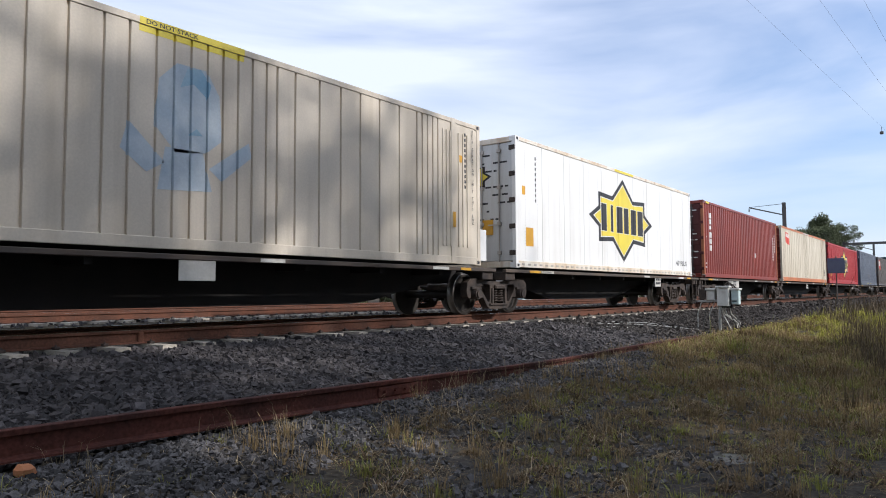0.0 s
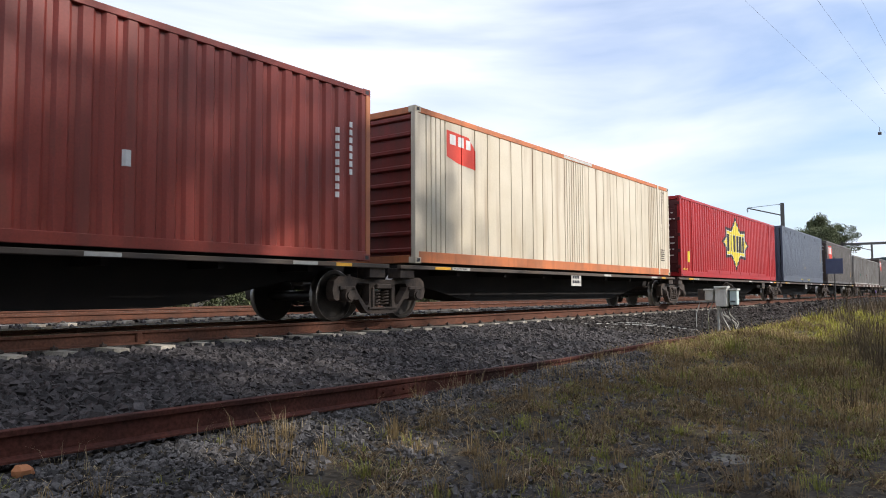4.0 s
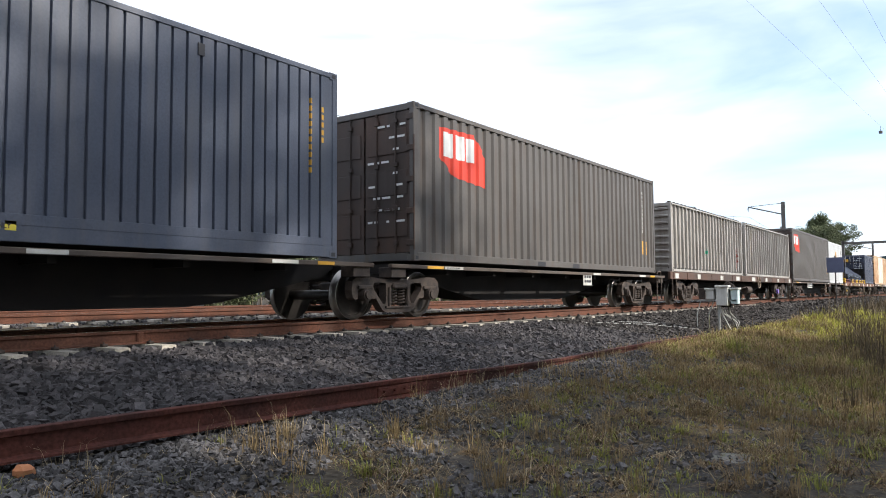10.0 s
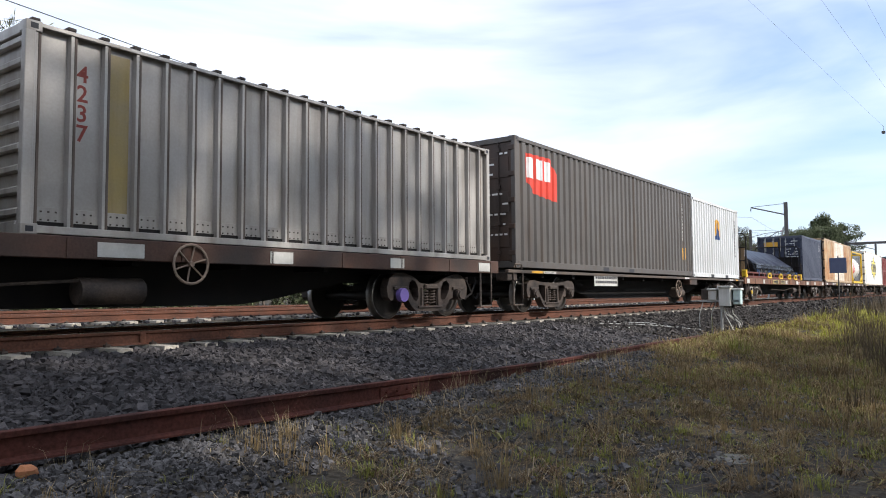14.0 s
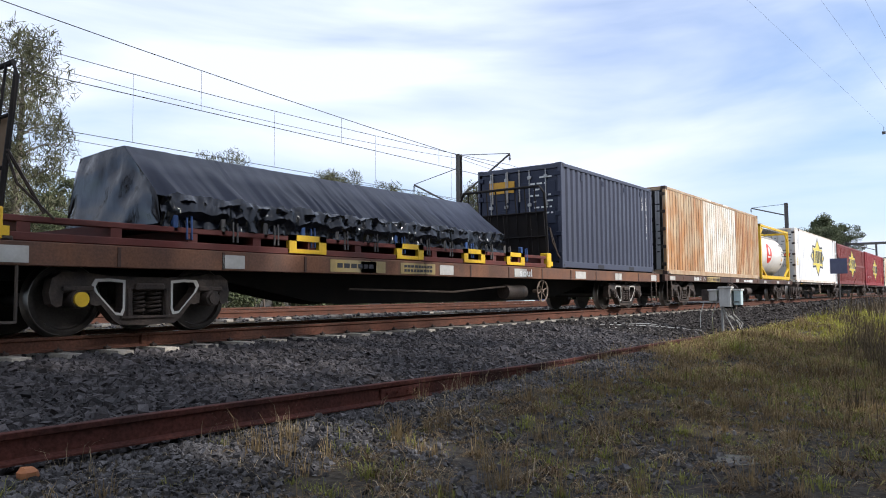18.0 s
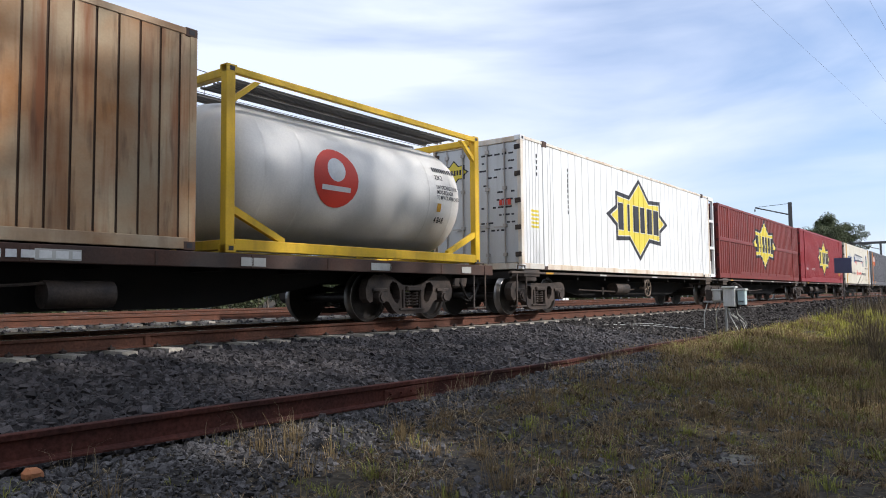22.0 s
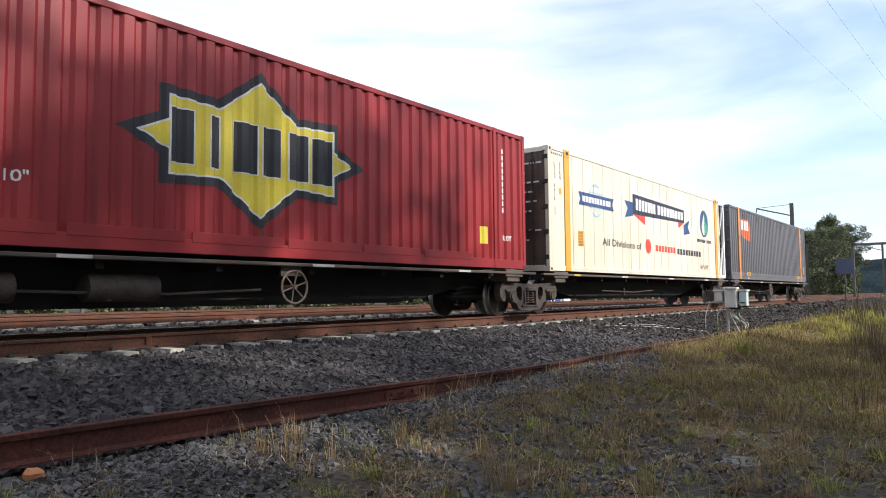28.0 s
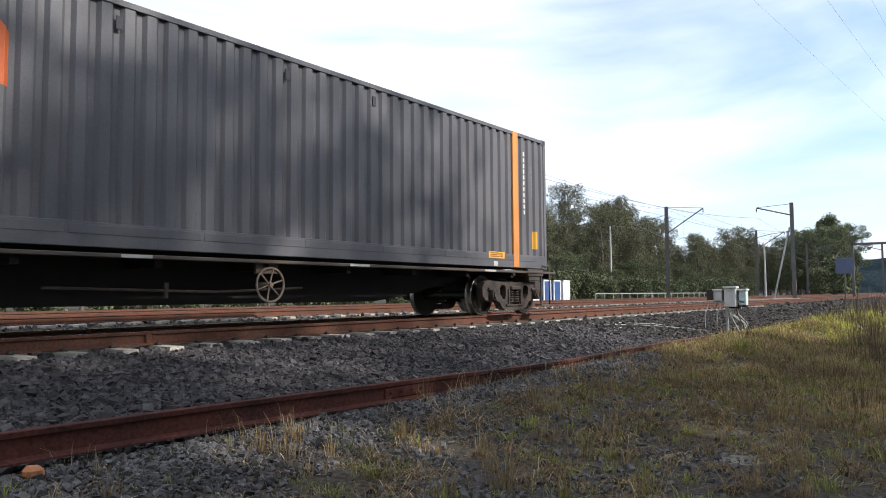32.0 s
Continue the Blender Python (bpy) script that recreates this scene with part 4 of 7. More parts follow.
for y, span, top_z, dip, low in ((6.95, 68.0, 7.1, 1.35, 5.33), (11.7, 34.0, 7.72, 0.34, 5.26), (18.6, 34.0, 6.9, 0.4, 5.3)):
    for k in range(-1, int(200 / span)):
        x0 = 1.0 + span * k
        wire("catenary_wire", sagging(x0, x0 + span, y, top_z, dip, 16), 0.013, "sagging catenary wire over a further track")
        wire("contact_wire", [(x0, y, low), (x0 + span, y, low)], 0.012, "level contact wire over a further track")
        n = int(span / 5)
        for i in range(1, n):
            f = i / n
            wire("dropper", [(x0 + span * f, y, low), (x0 + span * f, y, top_z - dip * 4 * f * (1 - f))], 0.005, "thin dropper between catenary and contact wire")
for x0 in (-33.0, 1.0, 35.0, 69.0, 103.0):
    wire("feeder_wire", sagging(x0, x0 + 34, FAR_ROW, 8.5, 0.5), 0.012, "feeder wire along the mast tops")
# three lines slung from a far pole to above the verge
for dx, dy, dz, px_, py_, pz_ in ((0.974, 0.227, 0.377, 70.0, 0.35, 6.4), (0.989, 0.145, 0.362, 70.0, 0.2, 6.4), (0.995, 0.098, 0.352, 70.0, 0.0, 6.6)):
    near = Vector((0, EYE.y, EYE.z)) + Vector((dx, dy, dz)) * 17.5
    far = Vector((px_, EYE.y + py_, EYE.z + pz_))
    back = near + (near - far) * 0.25
    line = wire("power_line", [back.lerp(far, i / 14) for i in range(15)], 0.002, "thin power line slung above the verge")
    if dx < 0.98:
        hang = near.lerp(far, 0.0) + (far - near) * 0.31
        part("line_insulator", Geo().tube([hang, hang + Vector((0, 0, -0.2))], 0.008, 5).cyl(hang + Vector((0, 0, -0.3)), hang + Vector((0, 0, -0.2)), 0.07, 10), M_MASTSTEEL, line, "small dark insulator")

# ---- trackside equipment ----
eq = thing("trackside_cases", "pale grey signalling cases on a thin post with loose cables", "equipment", (18.4, -4.25, -0.50))
part("post", Geo().cyl((0, 0, -0.2), (0, 0, 0.62), 0.035, 10), M_GALVPOST, eq, smooth=40)
part("bracket", Geo().box(-0.05, 0.05, -0.42, 0.5, 0.7, 0.74), M_GALVPOST, eq)
for y0, y1, z0, z1, dx, mt, lb in ((0.09, 0.28, 0.74, 1.0, 0.0, M_CASE, "small beige case"), (-0.25, 0.02, 0.6, 1.06, -0.05, M_CASE, "taller pale grey case"), (-0.46, -0.29, 0.64, 1.0, 0.05, M_AQUA, "pale aqua case")):
    b = part("case", Geo().box(dx - 0.1, dx + 0.1, y0, y1, z0, z1, 0.01), mt, eq, lb)
    part("case_lid", Geo().box(dx - 0.13, dx + 0.13, y0 - 0.025, y1 + 0.025, z1 - 0.015, z1 + 0.03, 0.008), M_CASE, b)
part("case_back", Geo().box(0.03, 0.2, -0.28, 0.06, 0.56, 1.03, 0.012), M_BLACK, eq, "black case behind the pale one")
part("case_back", Geo().box(0.08, 0.2, -0.44, -0.33, 0.6, 0.98, 0.012), M_BLACK, eq, "black case behind the pale one")
for a, b, h in ((-0.3, -0.08, 0.14), (-0.36, -0.12, 0.1)):
    part("conduit", Geo().tube([(0.1, a + (b - a) * k / 8, 1.04 + h * math.sin(math.pi * k / 8)) for k in range(9)], 0.016, 6), M_BOGIE, eq, "bent grey conduit", 60)
for a, b, c in ((-0.2, -0.42, 0.15), (-0.1, -0.5, -0.05), (-0.02, -0.34, 0.3)):
    part("cable", Geo().tube([(0.08, a, 0.6), (0.1 + c * 0.3, a - 0.04, 0.4), (0.1 + c, (a + b) / 2 - 0.1, 0.2), (c, b, 0.02)], 0.014, 5), M_SIGN, eq, smooth=60)
part("relay_box", Geo().box(0.05, 0.2, 0.34, 0.5, 0.76, 1.02, 0.01), M_BOGIE, eq, "dark grey relay box")
for k, (a, b, c) in enumerate(((0.2, 0.35, -0.2), (0.0, -0.3, -0.1), (-0.35, -0.55, -0.2), (0.1, 0.3, 0.2), (-0.2, -0.4, 0.1), (0.42, 0.5, -0.1))):
    part("cable", Geo().tube([(0, a, 0.75), (c * 0.3, (a + b) / 2 + 0.06, 0.4), (c, b, 0.02), (c * 1.5, b * 1.2, 0.0)], 0.011, 5), M_CASE if k % 2 else M_WIRE, eq, smooth=60)
for k, a in enumerate(([(17.9, -3.9, -0.46), (17.2, -2.9, -0.34), (16.2, -2.2, -0.28), (15.4, -1.7, -0.25)],
                       [(18.0, -3.8, -0.46), (17.6, -2.7, -0.31), (16.9, -2.0, -0.27), (16.4, -1.5, -0.24)], [(17.6, -3.9, -0.47), (16.6, -3.3, -0.41), (15.6, -2.5, -0.32), (15.0, -2.0, -0.28)])):
    c = thing("ground_cable", "pale flexible cable lying over the ballast", "cable")
    part("sheath", Geo().tube(a, 0.007, 6), M_CASE, c, smooth=60)

sg = thing("trackside_sign", "square dark-backed sign board on a slim post by the track", "sign", (45.9, -3.0, -0.5))
part("post", Geo().cyl((0, 0, -0.1), (0, 0, 2.9), 0.035, 8), M_MASTSTEEL, sg)
part("board", Geo().box(-0.05, -0.035, -0.43, 0.43, 1.95, 2.8, 0.004), M_SIGNBLUE, sg)
for z in (2.25, 2.75):
    part("bracket", Geo().box(-0.035, 0.04, -0.4, 0.4, z, z + 0.05), M_GALVPOST, sg)

mh = thing("pit_lid", "round concrete pit lid set flush in the grass", "pit lid", (5.42, -7.92, float(ground_z(5.42, -7.92)) - 0.02))
lid = Geo().cyl((0, 0, 0), (0, 0, 0.03), 0.165, 28)
part("lid", lid, M_LID, mh, smooth=40)
bk = thing("broken_brick", "broken orange terracotta lump lying in the gravel", "brick", (1.93, -5.07, float(ground_z(1.93, -5.07)) + 0.03))
lump = Geo().box(-0.048, 0.055, -0.05, 0.045, -0.04, 0.038, 0.024)
rb = random.Random(9)
lump.v = [(x * rb.uniform(0.85, 1.1), y * rb.uniform(0.85, 1.1), z * rb.uniform(0.85, 1.1)) for x, y, z in lump.v]
part("lump", lump, M_TERRACOTTA, bk, smooth=35)

# low white-railed bridge parapet and a hut beyond the tracks
br = thing("railing", "low pale galvanised railing beyond the tracks", "railing", (62.0, 19.5, -0.6))
part("rails", Geo().box(0, 34, -0.03, 0.03, 0.98, 1.06).box(0, 34, -0.03, 0.03, 0.3, 0.36), M_GALVPOST, br)
for k in range(18):
    part("railing_post", Geo().box(2 * k - 0.04, 2 * k + 0.04, -0.04, 0.04, 0, 1.05), M_GALVPOST, br)
hut = thing("hut", "small pale green site hut beside blue and white cabins", "hut", (46.6, 17.6, -0.6))
part("wall", Geo().box(0, 1.6, 0, 1.6, 0, 1.7, 0.02), M_AQUA, hut)
part("roof", Geo().plate([(-0.15, 1.7), (1.75, 1.7), (0.8, 2.3)], -0.1, 1.7), M_MASTSTEEL, hut)
for k in range(3):
    cb = thing("portable_cabin", "blue and white portable toilet cabin", "cabin", (49.6 + 1.6 * k, 18.0, -0.6), "cabins")
    part("body", Geo().box(0, 1.1, 0, 1.1, 0, 2.05, 0.02), M_BLUEINK if k < 2 else M_WHITE, cb)
    part("frame", Geo().box(-0.03, 0.06, -0.03, 0.06, 0, 2.1).box(1.04, 1.13, -0.03, 0.06, 0, 2.1).box(-0.03, 1.13, -0.03, 0.06, 2.02, 2.12), M_WHITE, cb)


# ---- the train: bogies ----
def lathe_wheel(y_in, y_out):
    """A wheel as seen from outside at y_out: dished disc, rim, tread and flange at the inner side."""
    s = 1 if y_out > y_in else -1
    return [(y_in, 0.09), (y_in, 0.30), (y_in - 0.01 * s, 0.44), (y_in + 0.005 * s, 0.455), (y_in + 0.035 * s, 0.432), (y_in + 0.05 * s, 0.426),
            (y_out - 0.006 * s, 0.421), (y_out, 0.412), (y_out, 0.355), (y_out - 0.045 * s, 0.34), (y_out - 0.05 * s, 0.2), (y_out - 0.01 * s, 0.13), (y_out, 0.1)]


def bogie_meshes():
    d = {}
    g = Geo()
    g.lathe(lathe_wheel(-0.685, -0.815), 32).lathe(lathe_wheel(0.685, 0.815), 32)
    g.cyl((0, -1.02, 0), (0, 1.02, 0), 0.085, 16)
    d["wheelset"] = g.mesh("wheelset", M_WHEEL, 35)
    d["wheelset"].materials.append(M_TREAD)
    for p in d["wheelset"].polygons:
        rim = [math.hypot(d["wheelset"].vertices[i].co.x, d["wheelset"].vertices[i].co.z) for i in p.vertices]
        if min(rim) > 0.405:
            p.material_index = 1
    g = Geo()
    g.lathe([(-0.80, 0.4225), (-0.74, 0.4275)], 32).lathe([(0.80, 0.4225), (0.74, 0.4275)], 32)
    d["tread"] = g.mesh("tread", M_TREAD, 35)
    half = {"cast": [(0.0, 0.69), (0.5, 0.70), (0.85, 0.745), (1.06, 0.735), (1.17, 0.66), (1.2, 0.5), (1.17, 0.38), (1.11, 0.34), (1.05, 0.36), (1.04, 0.50),
                     (0.74, 0.50), (0.73, 0.37), (0.66, 0.35), (0.6, 0.36), (0.44, 0.17), (0.36, 0.12), (0.0, 0.105)],
            "arch": [(0.0, 0.62), (0.27, 0.64), (0.5, 0.76), (0.78, 0.83), (1.0, 0.81), (1.15, 0.72), (1.22, 0.56), (1.2, 0.40), (1.12, 0.33), (1.05, 0.35), (1.04, 0.50),
                     (0.74, 0.50), (0.73, 0.36), (0.64, 0.34), (0.52, 0.2), (0.4, 0.13), (0.0, 0.12)],
            "heavy": [(0.0, 0.70), (0.6, 0.71), (1.06, 0.735), (1.19, 0.69), (1.26, 0.58), (1.25, 0.42), (1.15, 0.32), (1.05, 0.33), (1.04, 0.50), (0.74, 0.50), (0.73, 0.31), (0.6, 0.27),
                      (0.5, 0.15), (0.36, 0.11), (0.0, 0.10)]}
    holes = {"cast": [(0.335, 0.62), (0.5, 0.635), (0.64, 0.63), (0.675, 0.57), (0.64, 0.5), (0.43, 0.27), (0.36, 0.26), (0.335, 0.32)],
             "arch": [(0.34, 0.38), (0.35, 0.55), (0.42, 0.67), (0.53, 0.70), (0.62, 0.63), (0.61, 0.52), (0.48, 0.34), (0.4, 0.31)],
             "heavy": [(0.36, 0.42), (0.36, 0.58), (0.41, 0.635), (0.53, 0.635), (0.6, 0.57), (0.58, 0.44), (0.47, 0.33), (0.39, 0.34)]}
    for kind in ("cast", "arch", "heavy"):
        o = half[kind]
        outer = o + [(-x, z) for x, z in o[-2:0:-1]]
        h = holes[kind]
        mid = [(-0.2, 0.2), (0.2, 0.2), (0.22, 0.54), (-0.22, 0.54)]
        g = Geo().pierced(outer, [h, [(-x, z) for x, z in h[::-1]], mid], -0.09, 0.07)
        g.box(-0.36, 0.36, -0.12, 0.1, 0.195, 0.225)
        for s in (-1, 1):
            g.box(s * 0.25 - 0.03, s * 0.25 + 0.03, -0.12, -0.09, 0.2, 0.56, 0.01)
            g.box(s * 0.885 - 0.18, s * 0.885 + 0.18, -0.13, -0.09, 0.52, 0.58, 0.01)
        d[kind] = g.mesh("side_frame", M_BOGIE)
        big = [(0.47 + (x - 0.47) * 1.22, 0.44 + (z - 0.44) * 1.18) for x, z in h]
        for s in (-1, 1):
            ring = Geo().pierced([(s * x, z) for x, z in big][::s], [[(s * x, z) for x, z in h][::s]], -0.095, -0.088)
            d[kind + "_edge%d" % s] = ring.mesh("worn_edge", M_SIGN)
    g = Geo()
    for x in (-0.11, 0.11):
        g = Geo().tube([(x + 0.085 * math.cos(a * math.pi / 5), -0.02 + 0.085 * math.sin(a * math.pi / 5), 0.245 + 0.0052 * a) for a in range(51)], 0.016, 5)
        d["spring%d" % (x > 0)] = g.mesh("spring", M_BOGIE, 60)
    g = Geo()
    g.cyl((0, -0.17, 0), (0, 0.07, 0), 0.105, 14).cyl((0, -0.2, 0), (0, -0.165, 0), 0.075, 12)
    for k in range(3):
        a = math.pi / 6 + k * 2 * math.pi / 3
        g.cyl((0.06 * math.cos(a), -0.185, 0.06 * math.sin(a)), (0.06 * math.cos(a), -0.16, 0.06 * math.sin(a)), 0.018, 6)
    d["axle_box"] = g.mesh("axle_box", M_BOGIE, 35)
    g = Geo()
    g.box(-0.13, 0.13, -0.08, 0.06, 0.10, 0.17, 0.01).box(-0.1, 0.1, -0.06, 0.04, 0.02, 0.1)
    d["adapter"] = g.mesh("bearing_adapter", M_BOGIE)
    g = Geo()
    g.box(-0.19, 0.19, -1.14, 1.14, 0.53, 0.62, 0.02).box(-0.22, 0.22, -0.7, 0.7, 0.42, 0.66, 0.03).cyl((0, 0, 0.6), (0, 0, 0.86), 0.24, 16)
    g.box(-0.55, 0.55, -0.07, 0.07, 0.44, 0.5)
    d["bolster"] = g.mesh("bogie", M_BOGIE)
    g = Geo()
    for s in (-1, 1):
        g.box(s * 0.36 - 0.05, s * 0.36 + 0.05, -0.78, 0.78, 0.36, 0.44)
        for y in (-0.75, 0.75):
            g.box(s * 0.42 - 0.04, s * 0.42 + 0.04, y - 0.05, y + 0.05, 0.28, 0.56, 0.01)
    d["brake"] = g.mesh("brake_beam", M_BLACK)
    return d


BOGIE = bogie_meshes()


def bogie(wagon, x, kind="cast"):
    b = part("bogie", BOGIE["bolster"], None, wagon, "dusty cast steel freight bogie", at=(x, 0, 0))
    for s in (-1, 1):
        f = part("side_frame", BOGIE["cast" if kind == "pale" else kind], None, b, at=(0, s * 0.99, 0))
        if s > 0:
            f.rotation_euler = (0, 0, math.pi)
        if s < 0 and kind == "pale":
            part("worn_edge", BOGIE["cast_edge-1"], None, f, "pale rim of an opening")
            part("worn_edge", BOGIE["cast_edge1"], None, f, "pale rim of an opening")
        part("spring", BOGIE["spring0"], None, b, at=(0, s * 0.99, 0))
        part("spring", BOGIE["spring1"], None, b, at=(0, s * 0.99, 0))
        for e in (-1, 1):
            a = part("axle_box", BOGIE["axle_box"], None, b, at=(e * 0.885, s * 0.99, 0.426))
            if s > 0:
                a.rotation_euler = (0, 0, math.pi)
            part("bearing_adapter", BOGIE["adapter"], None, b, at=(e * 0.885, s * 0.99, 0.426))
    part("brake_beam", BOGIE["brake"], None, b)
    for e in (-1, 1):
        w = part("wheelset", BOGIE["wheelset"], None, b, "steel wheels on a turning axle", at=(e * 0.885, 0, 0.4275))
        w.data.materials[0] = M_WHEEL
        SPINNING.append((w, e * 0.885))
    return b


# ---- the train: wagons ----
def handwheel(wagon, x, z, y=-1.16, r=0.245):
    g = Geo()
    ring = [(x + r * math.cos(a * math.pi / 10), y, z + r * math.sin(a * math.pi / 10)) for a in range(21)]
    g.tube(ring, 0.018, 6)
    for k in range(6):
        a = k * math.pi / 3 + 0.3
        g.tube([(x + 0.03 * math.cos(a), y + 0.02, z + 0.03 * math.sin(a)), (x + r * math.cos(a), y, z + r * math.sin(a))], 0.012, 5)
    g.cyl((x, y - 0.03, z), (x, y + 0.25, z), 0.035, 10)
    part("handbrake_wheel", g, M_TANPAINT, wagon, "pale spoked handbrake wheel", 40)


def stirrup(wagon, x, y=-1.22):
    g = Geo()
    g.tube([(x - 0.2, y, 0.94), (x - 0.2, y, 0.2), (x + 0.2, y, 0.2), (x + 0.2, y, 0.94)], 0.02, 6)
    g.tube([(x - 0.16, y, 1.0), (x - 0.14, y, 1.08), (x + 0.14, y, 1.08), (x + 0.16, y, 0.98)], 0.02, 6)
    g.box(x - 0.2, x + 0.2, y - 0.02, y + 0.16, 0.18, 0.205)
    part("step_stirrup", g, M_SILL, wagon, "dusty dark shunter's step", 40)


def patch(wagon, x0, x1, z0, z1, material, y=-1.262, name="marker_plate"):
    part(name, Geo().box(x0, x1, y, y + 0.006, z0, z1), material, wagon)


def bars(parent, material, x0, z0, x1, z1, rows, seed, y=-1.27, across=True, name="stencil"):
    """Rows of plain bars where writing cannot be read."""
    r = random.Random(seed)
    g = Geo()
    h = (z1 - z0) / rows
    for k in range(rows):
        x, z = x0, z1 - (k + 0.8) * h
        while x < x1 - 0.03:
            w = min(r.uniform(0.25, 0.7) * h + 0.5 * h, x1 - x)
            g.box(x, x + w, y, y + 0.004, z, z + 0.6 * h)
            x += w + 0.3 * h
    tagged(part(name, g, material, parent), kind="stuff")


def coupler(wagon, x, side):
    g = Geo()
    g.box(min(x, x + side * 0.55), max(x, x + side * 0.55), -0.1, 0.1, 0.66, 0.88, 0.03)
    g.box(x + side * 0.5 - 0.12, x + side * 0.5 + 0.12, -0.17, 0.15, 0.6, 0.92, 0.04)
    part("coupler", g, M_BOGIE, wagon)
    for y in (-0.42, 0.4):
        g = Geo().tube([(x, y, 0.72), (x + side * 0.2, y, 0.45), (x + side * 0.42, y * 0.9, 0.32), (x + side * 0.62, y * 0.8, 0.42)], 0.025, 6)
        part("brake_hose", g, M_BLACK, wagon, smooth=50)


def underframe(wagon, x0, x1, low, sill, sill_mat, b0, b1, deck=0.965, y=1.25):
    """Side sills, cross bearers, spine and a fish belly between the bogies at b0 and b1."""
    for s in (-1, 1):
        a, b = sorted((s * y, s * (y - 0.09)))
        part("side_sill", Geo().box(x0, x1, a, b, sill, deck, 0.008), sill_mat, wagon)
        g = Geo()
        a, b = sorted((s * 0.42, s * 0.46))
        if b1 - b0 > 4:
            g.plate([(b0 + 0.9, deck - 0.02), (b0 + 1.3, 0.72), (b0 + 3.3, low + 0.06), (b0 + 3.9, low), (b1 - 3.9, low), (b1 - 3.3, low + 0.06), (b1 - 1.3, 0.72), (b1 - 0.9, deck - 0.02)], a, b)
            part("belly_plate", g, M_BLACK, wagon)
    part("spine", Geo().box(x0 + 0.05, x1 - 0.05, -0.35, 0.35, 0.66, deck - 0.012, 0.02), M_BLACK, wagon)
    bearer = Geo().box(-0.05, 0.05, -y + 0.1, y - 0.1, 0.8, deck - 0.006).mesh("cross_bearer", M_BLACK)
    n = max(2, int((x1 - x0) / 1.6))
    for k in range(n + 1):
        part("cross_bearer", bearer, None, wagon, at=(x0 + 0.12 + (x1 - x0 - 0.24) * k / n, 0, 0))


def wagon(name, label, u0, u1, bogies, low=0.27, sill=0.875, sill_mat=None, ends="", kind="cast", own=(), deck=0.965, group=""):
    w = thing(name, label, "wagon", (u0, 0, 0), group)
    MOVING.append((w, u0, 0.0))
    underframe(w, 0, u1 - u0, low, sill, sill_mat or M_SILL, bogies[0] - u0, bogies[1] - u0, deck)
    for b in own:
        bogie(w, b - u0, kind)
    if "l" in ends:
        coupler(w, 0, -1)
        stirrup(w, 0.45)
    if "r" in ends:
        coupler(w, u1 - u0, 1)
        stirrup(w, u1 - u0 - 0.45)
    return w


# ---- the train: containers ----
HALF = 1.219


def corrugated(length, pitch=0.278, depth=0.042, flat=0.4, lead=0.14):
    """Trapezoid corrugation: (x, inset)."""
    n = max(1, round((length - 2 * lead) / pitch))
    p = (length - 2 * lead) / n
    out = [(0.0, 0.0)]
    for k in range(n):
        x = lead + k * p
        out += [(x + p * (0.5 - flat / 2) - p * 0.08, 0.0), (x + p * (0.5 - flat / 2) + p * 0.08, depth),
                (x + p * (0.5 + flat / 2) - p * 0.08, depth), (x + p * (0.5 + flat / 2) + p * 0.08, 0.0)]
    return out + [(length, 0.0)]


def grooved(length, spots, width=0.03, depth=0.02):
    """Flat sheet with narrow grooves at the given places."""
    out = [(0.0, 0.0)]
    for x in spots:
        out += [(x - width / 2, 0.0), (x - width / 4, depth), (x + width / 4, depth), (x + width / 2, 0.0)]
    return out + [(length, 0.0)]


def ribbed(length, spots, width=0.085, height=0.06):
    """Flat sheet, set in, with hat ribs standing out to the face."""
    out = [(0.0, height)]
    for x in spots:
        out += [(x - width / 2, height), (x - width / 2 + 0.012, 0.0), (x + width / 2 - 0.012, 0.0), (x + width / 2, height)]
    return out + [(length, height)]


def panel(prof, z0, z1, side):
    """The sheet of a profile on the near (side -1) or far side."""
    g = Geo()
    vs = [(x, side * (HALF - 0.014 - d), z) for x, d in prof for z in (z0, z1)]
    g.add(vs, [(2 * i, 2 * i + 2, 2 * i + 3, 2 * i + 1) if side < 0 else (2 * i, 2 * i + 1, 2 * i + 3, 2 * i + 2) for i in range(len(prof) - 1)])
    return g


def inset(prof, x):
    for (a, da), (b, db) in zip(prof, prof[1:]):
        if a <= x <= b:
            return da + (db - da) * (x - a) / max(b - a, 1e-6)
    return 0.0


def cut(tri, x, keep):
    """Clip a convex polygon in x and z at the line x; keep: 1 for the right side, -1 for the left."""
    out = []
    for p, q in zip(tri, tri[1:] + tri[:1]):
        a, b = keep * (p[0] - x), keep * (q[0] - x)
        if a >= 0:
            out.append(p)
        if (a > 0 > b) or (a < 0 < b):
            k = a / (a - b)
            out.append((x, p[1] + (q[1] - p[1]) * k))
    return out


def triangles(poly):
    from mathutils.geometry import tessellate_polygon
    return [[poly[i] for i in t] for t in tessellate_polygon([[Vector((x, z, 0)) for x, z in poly]])]


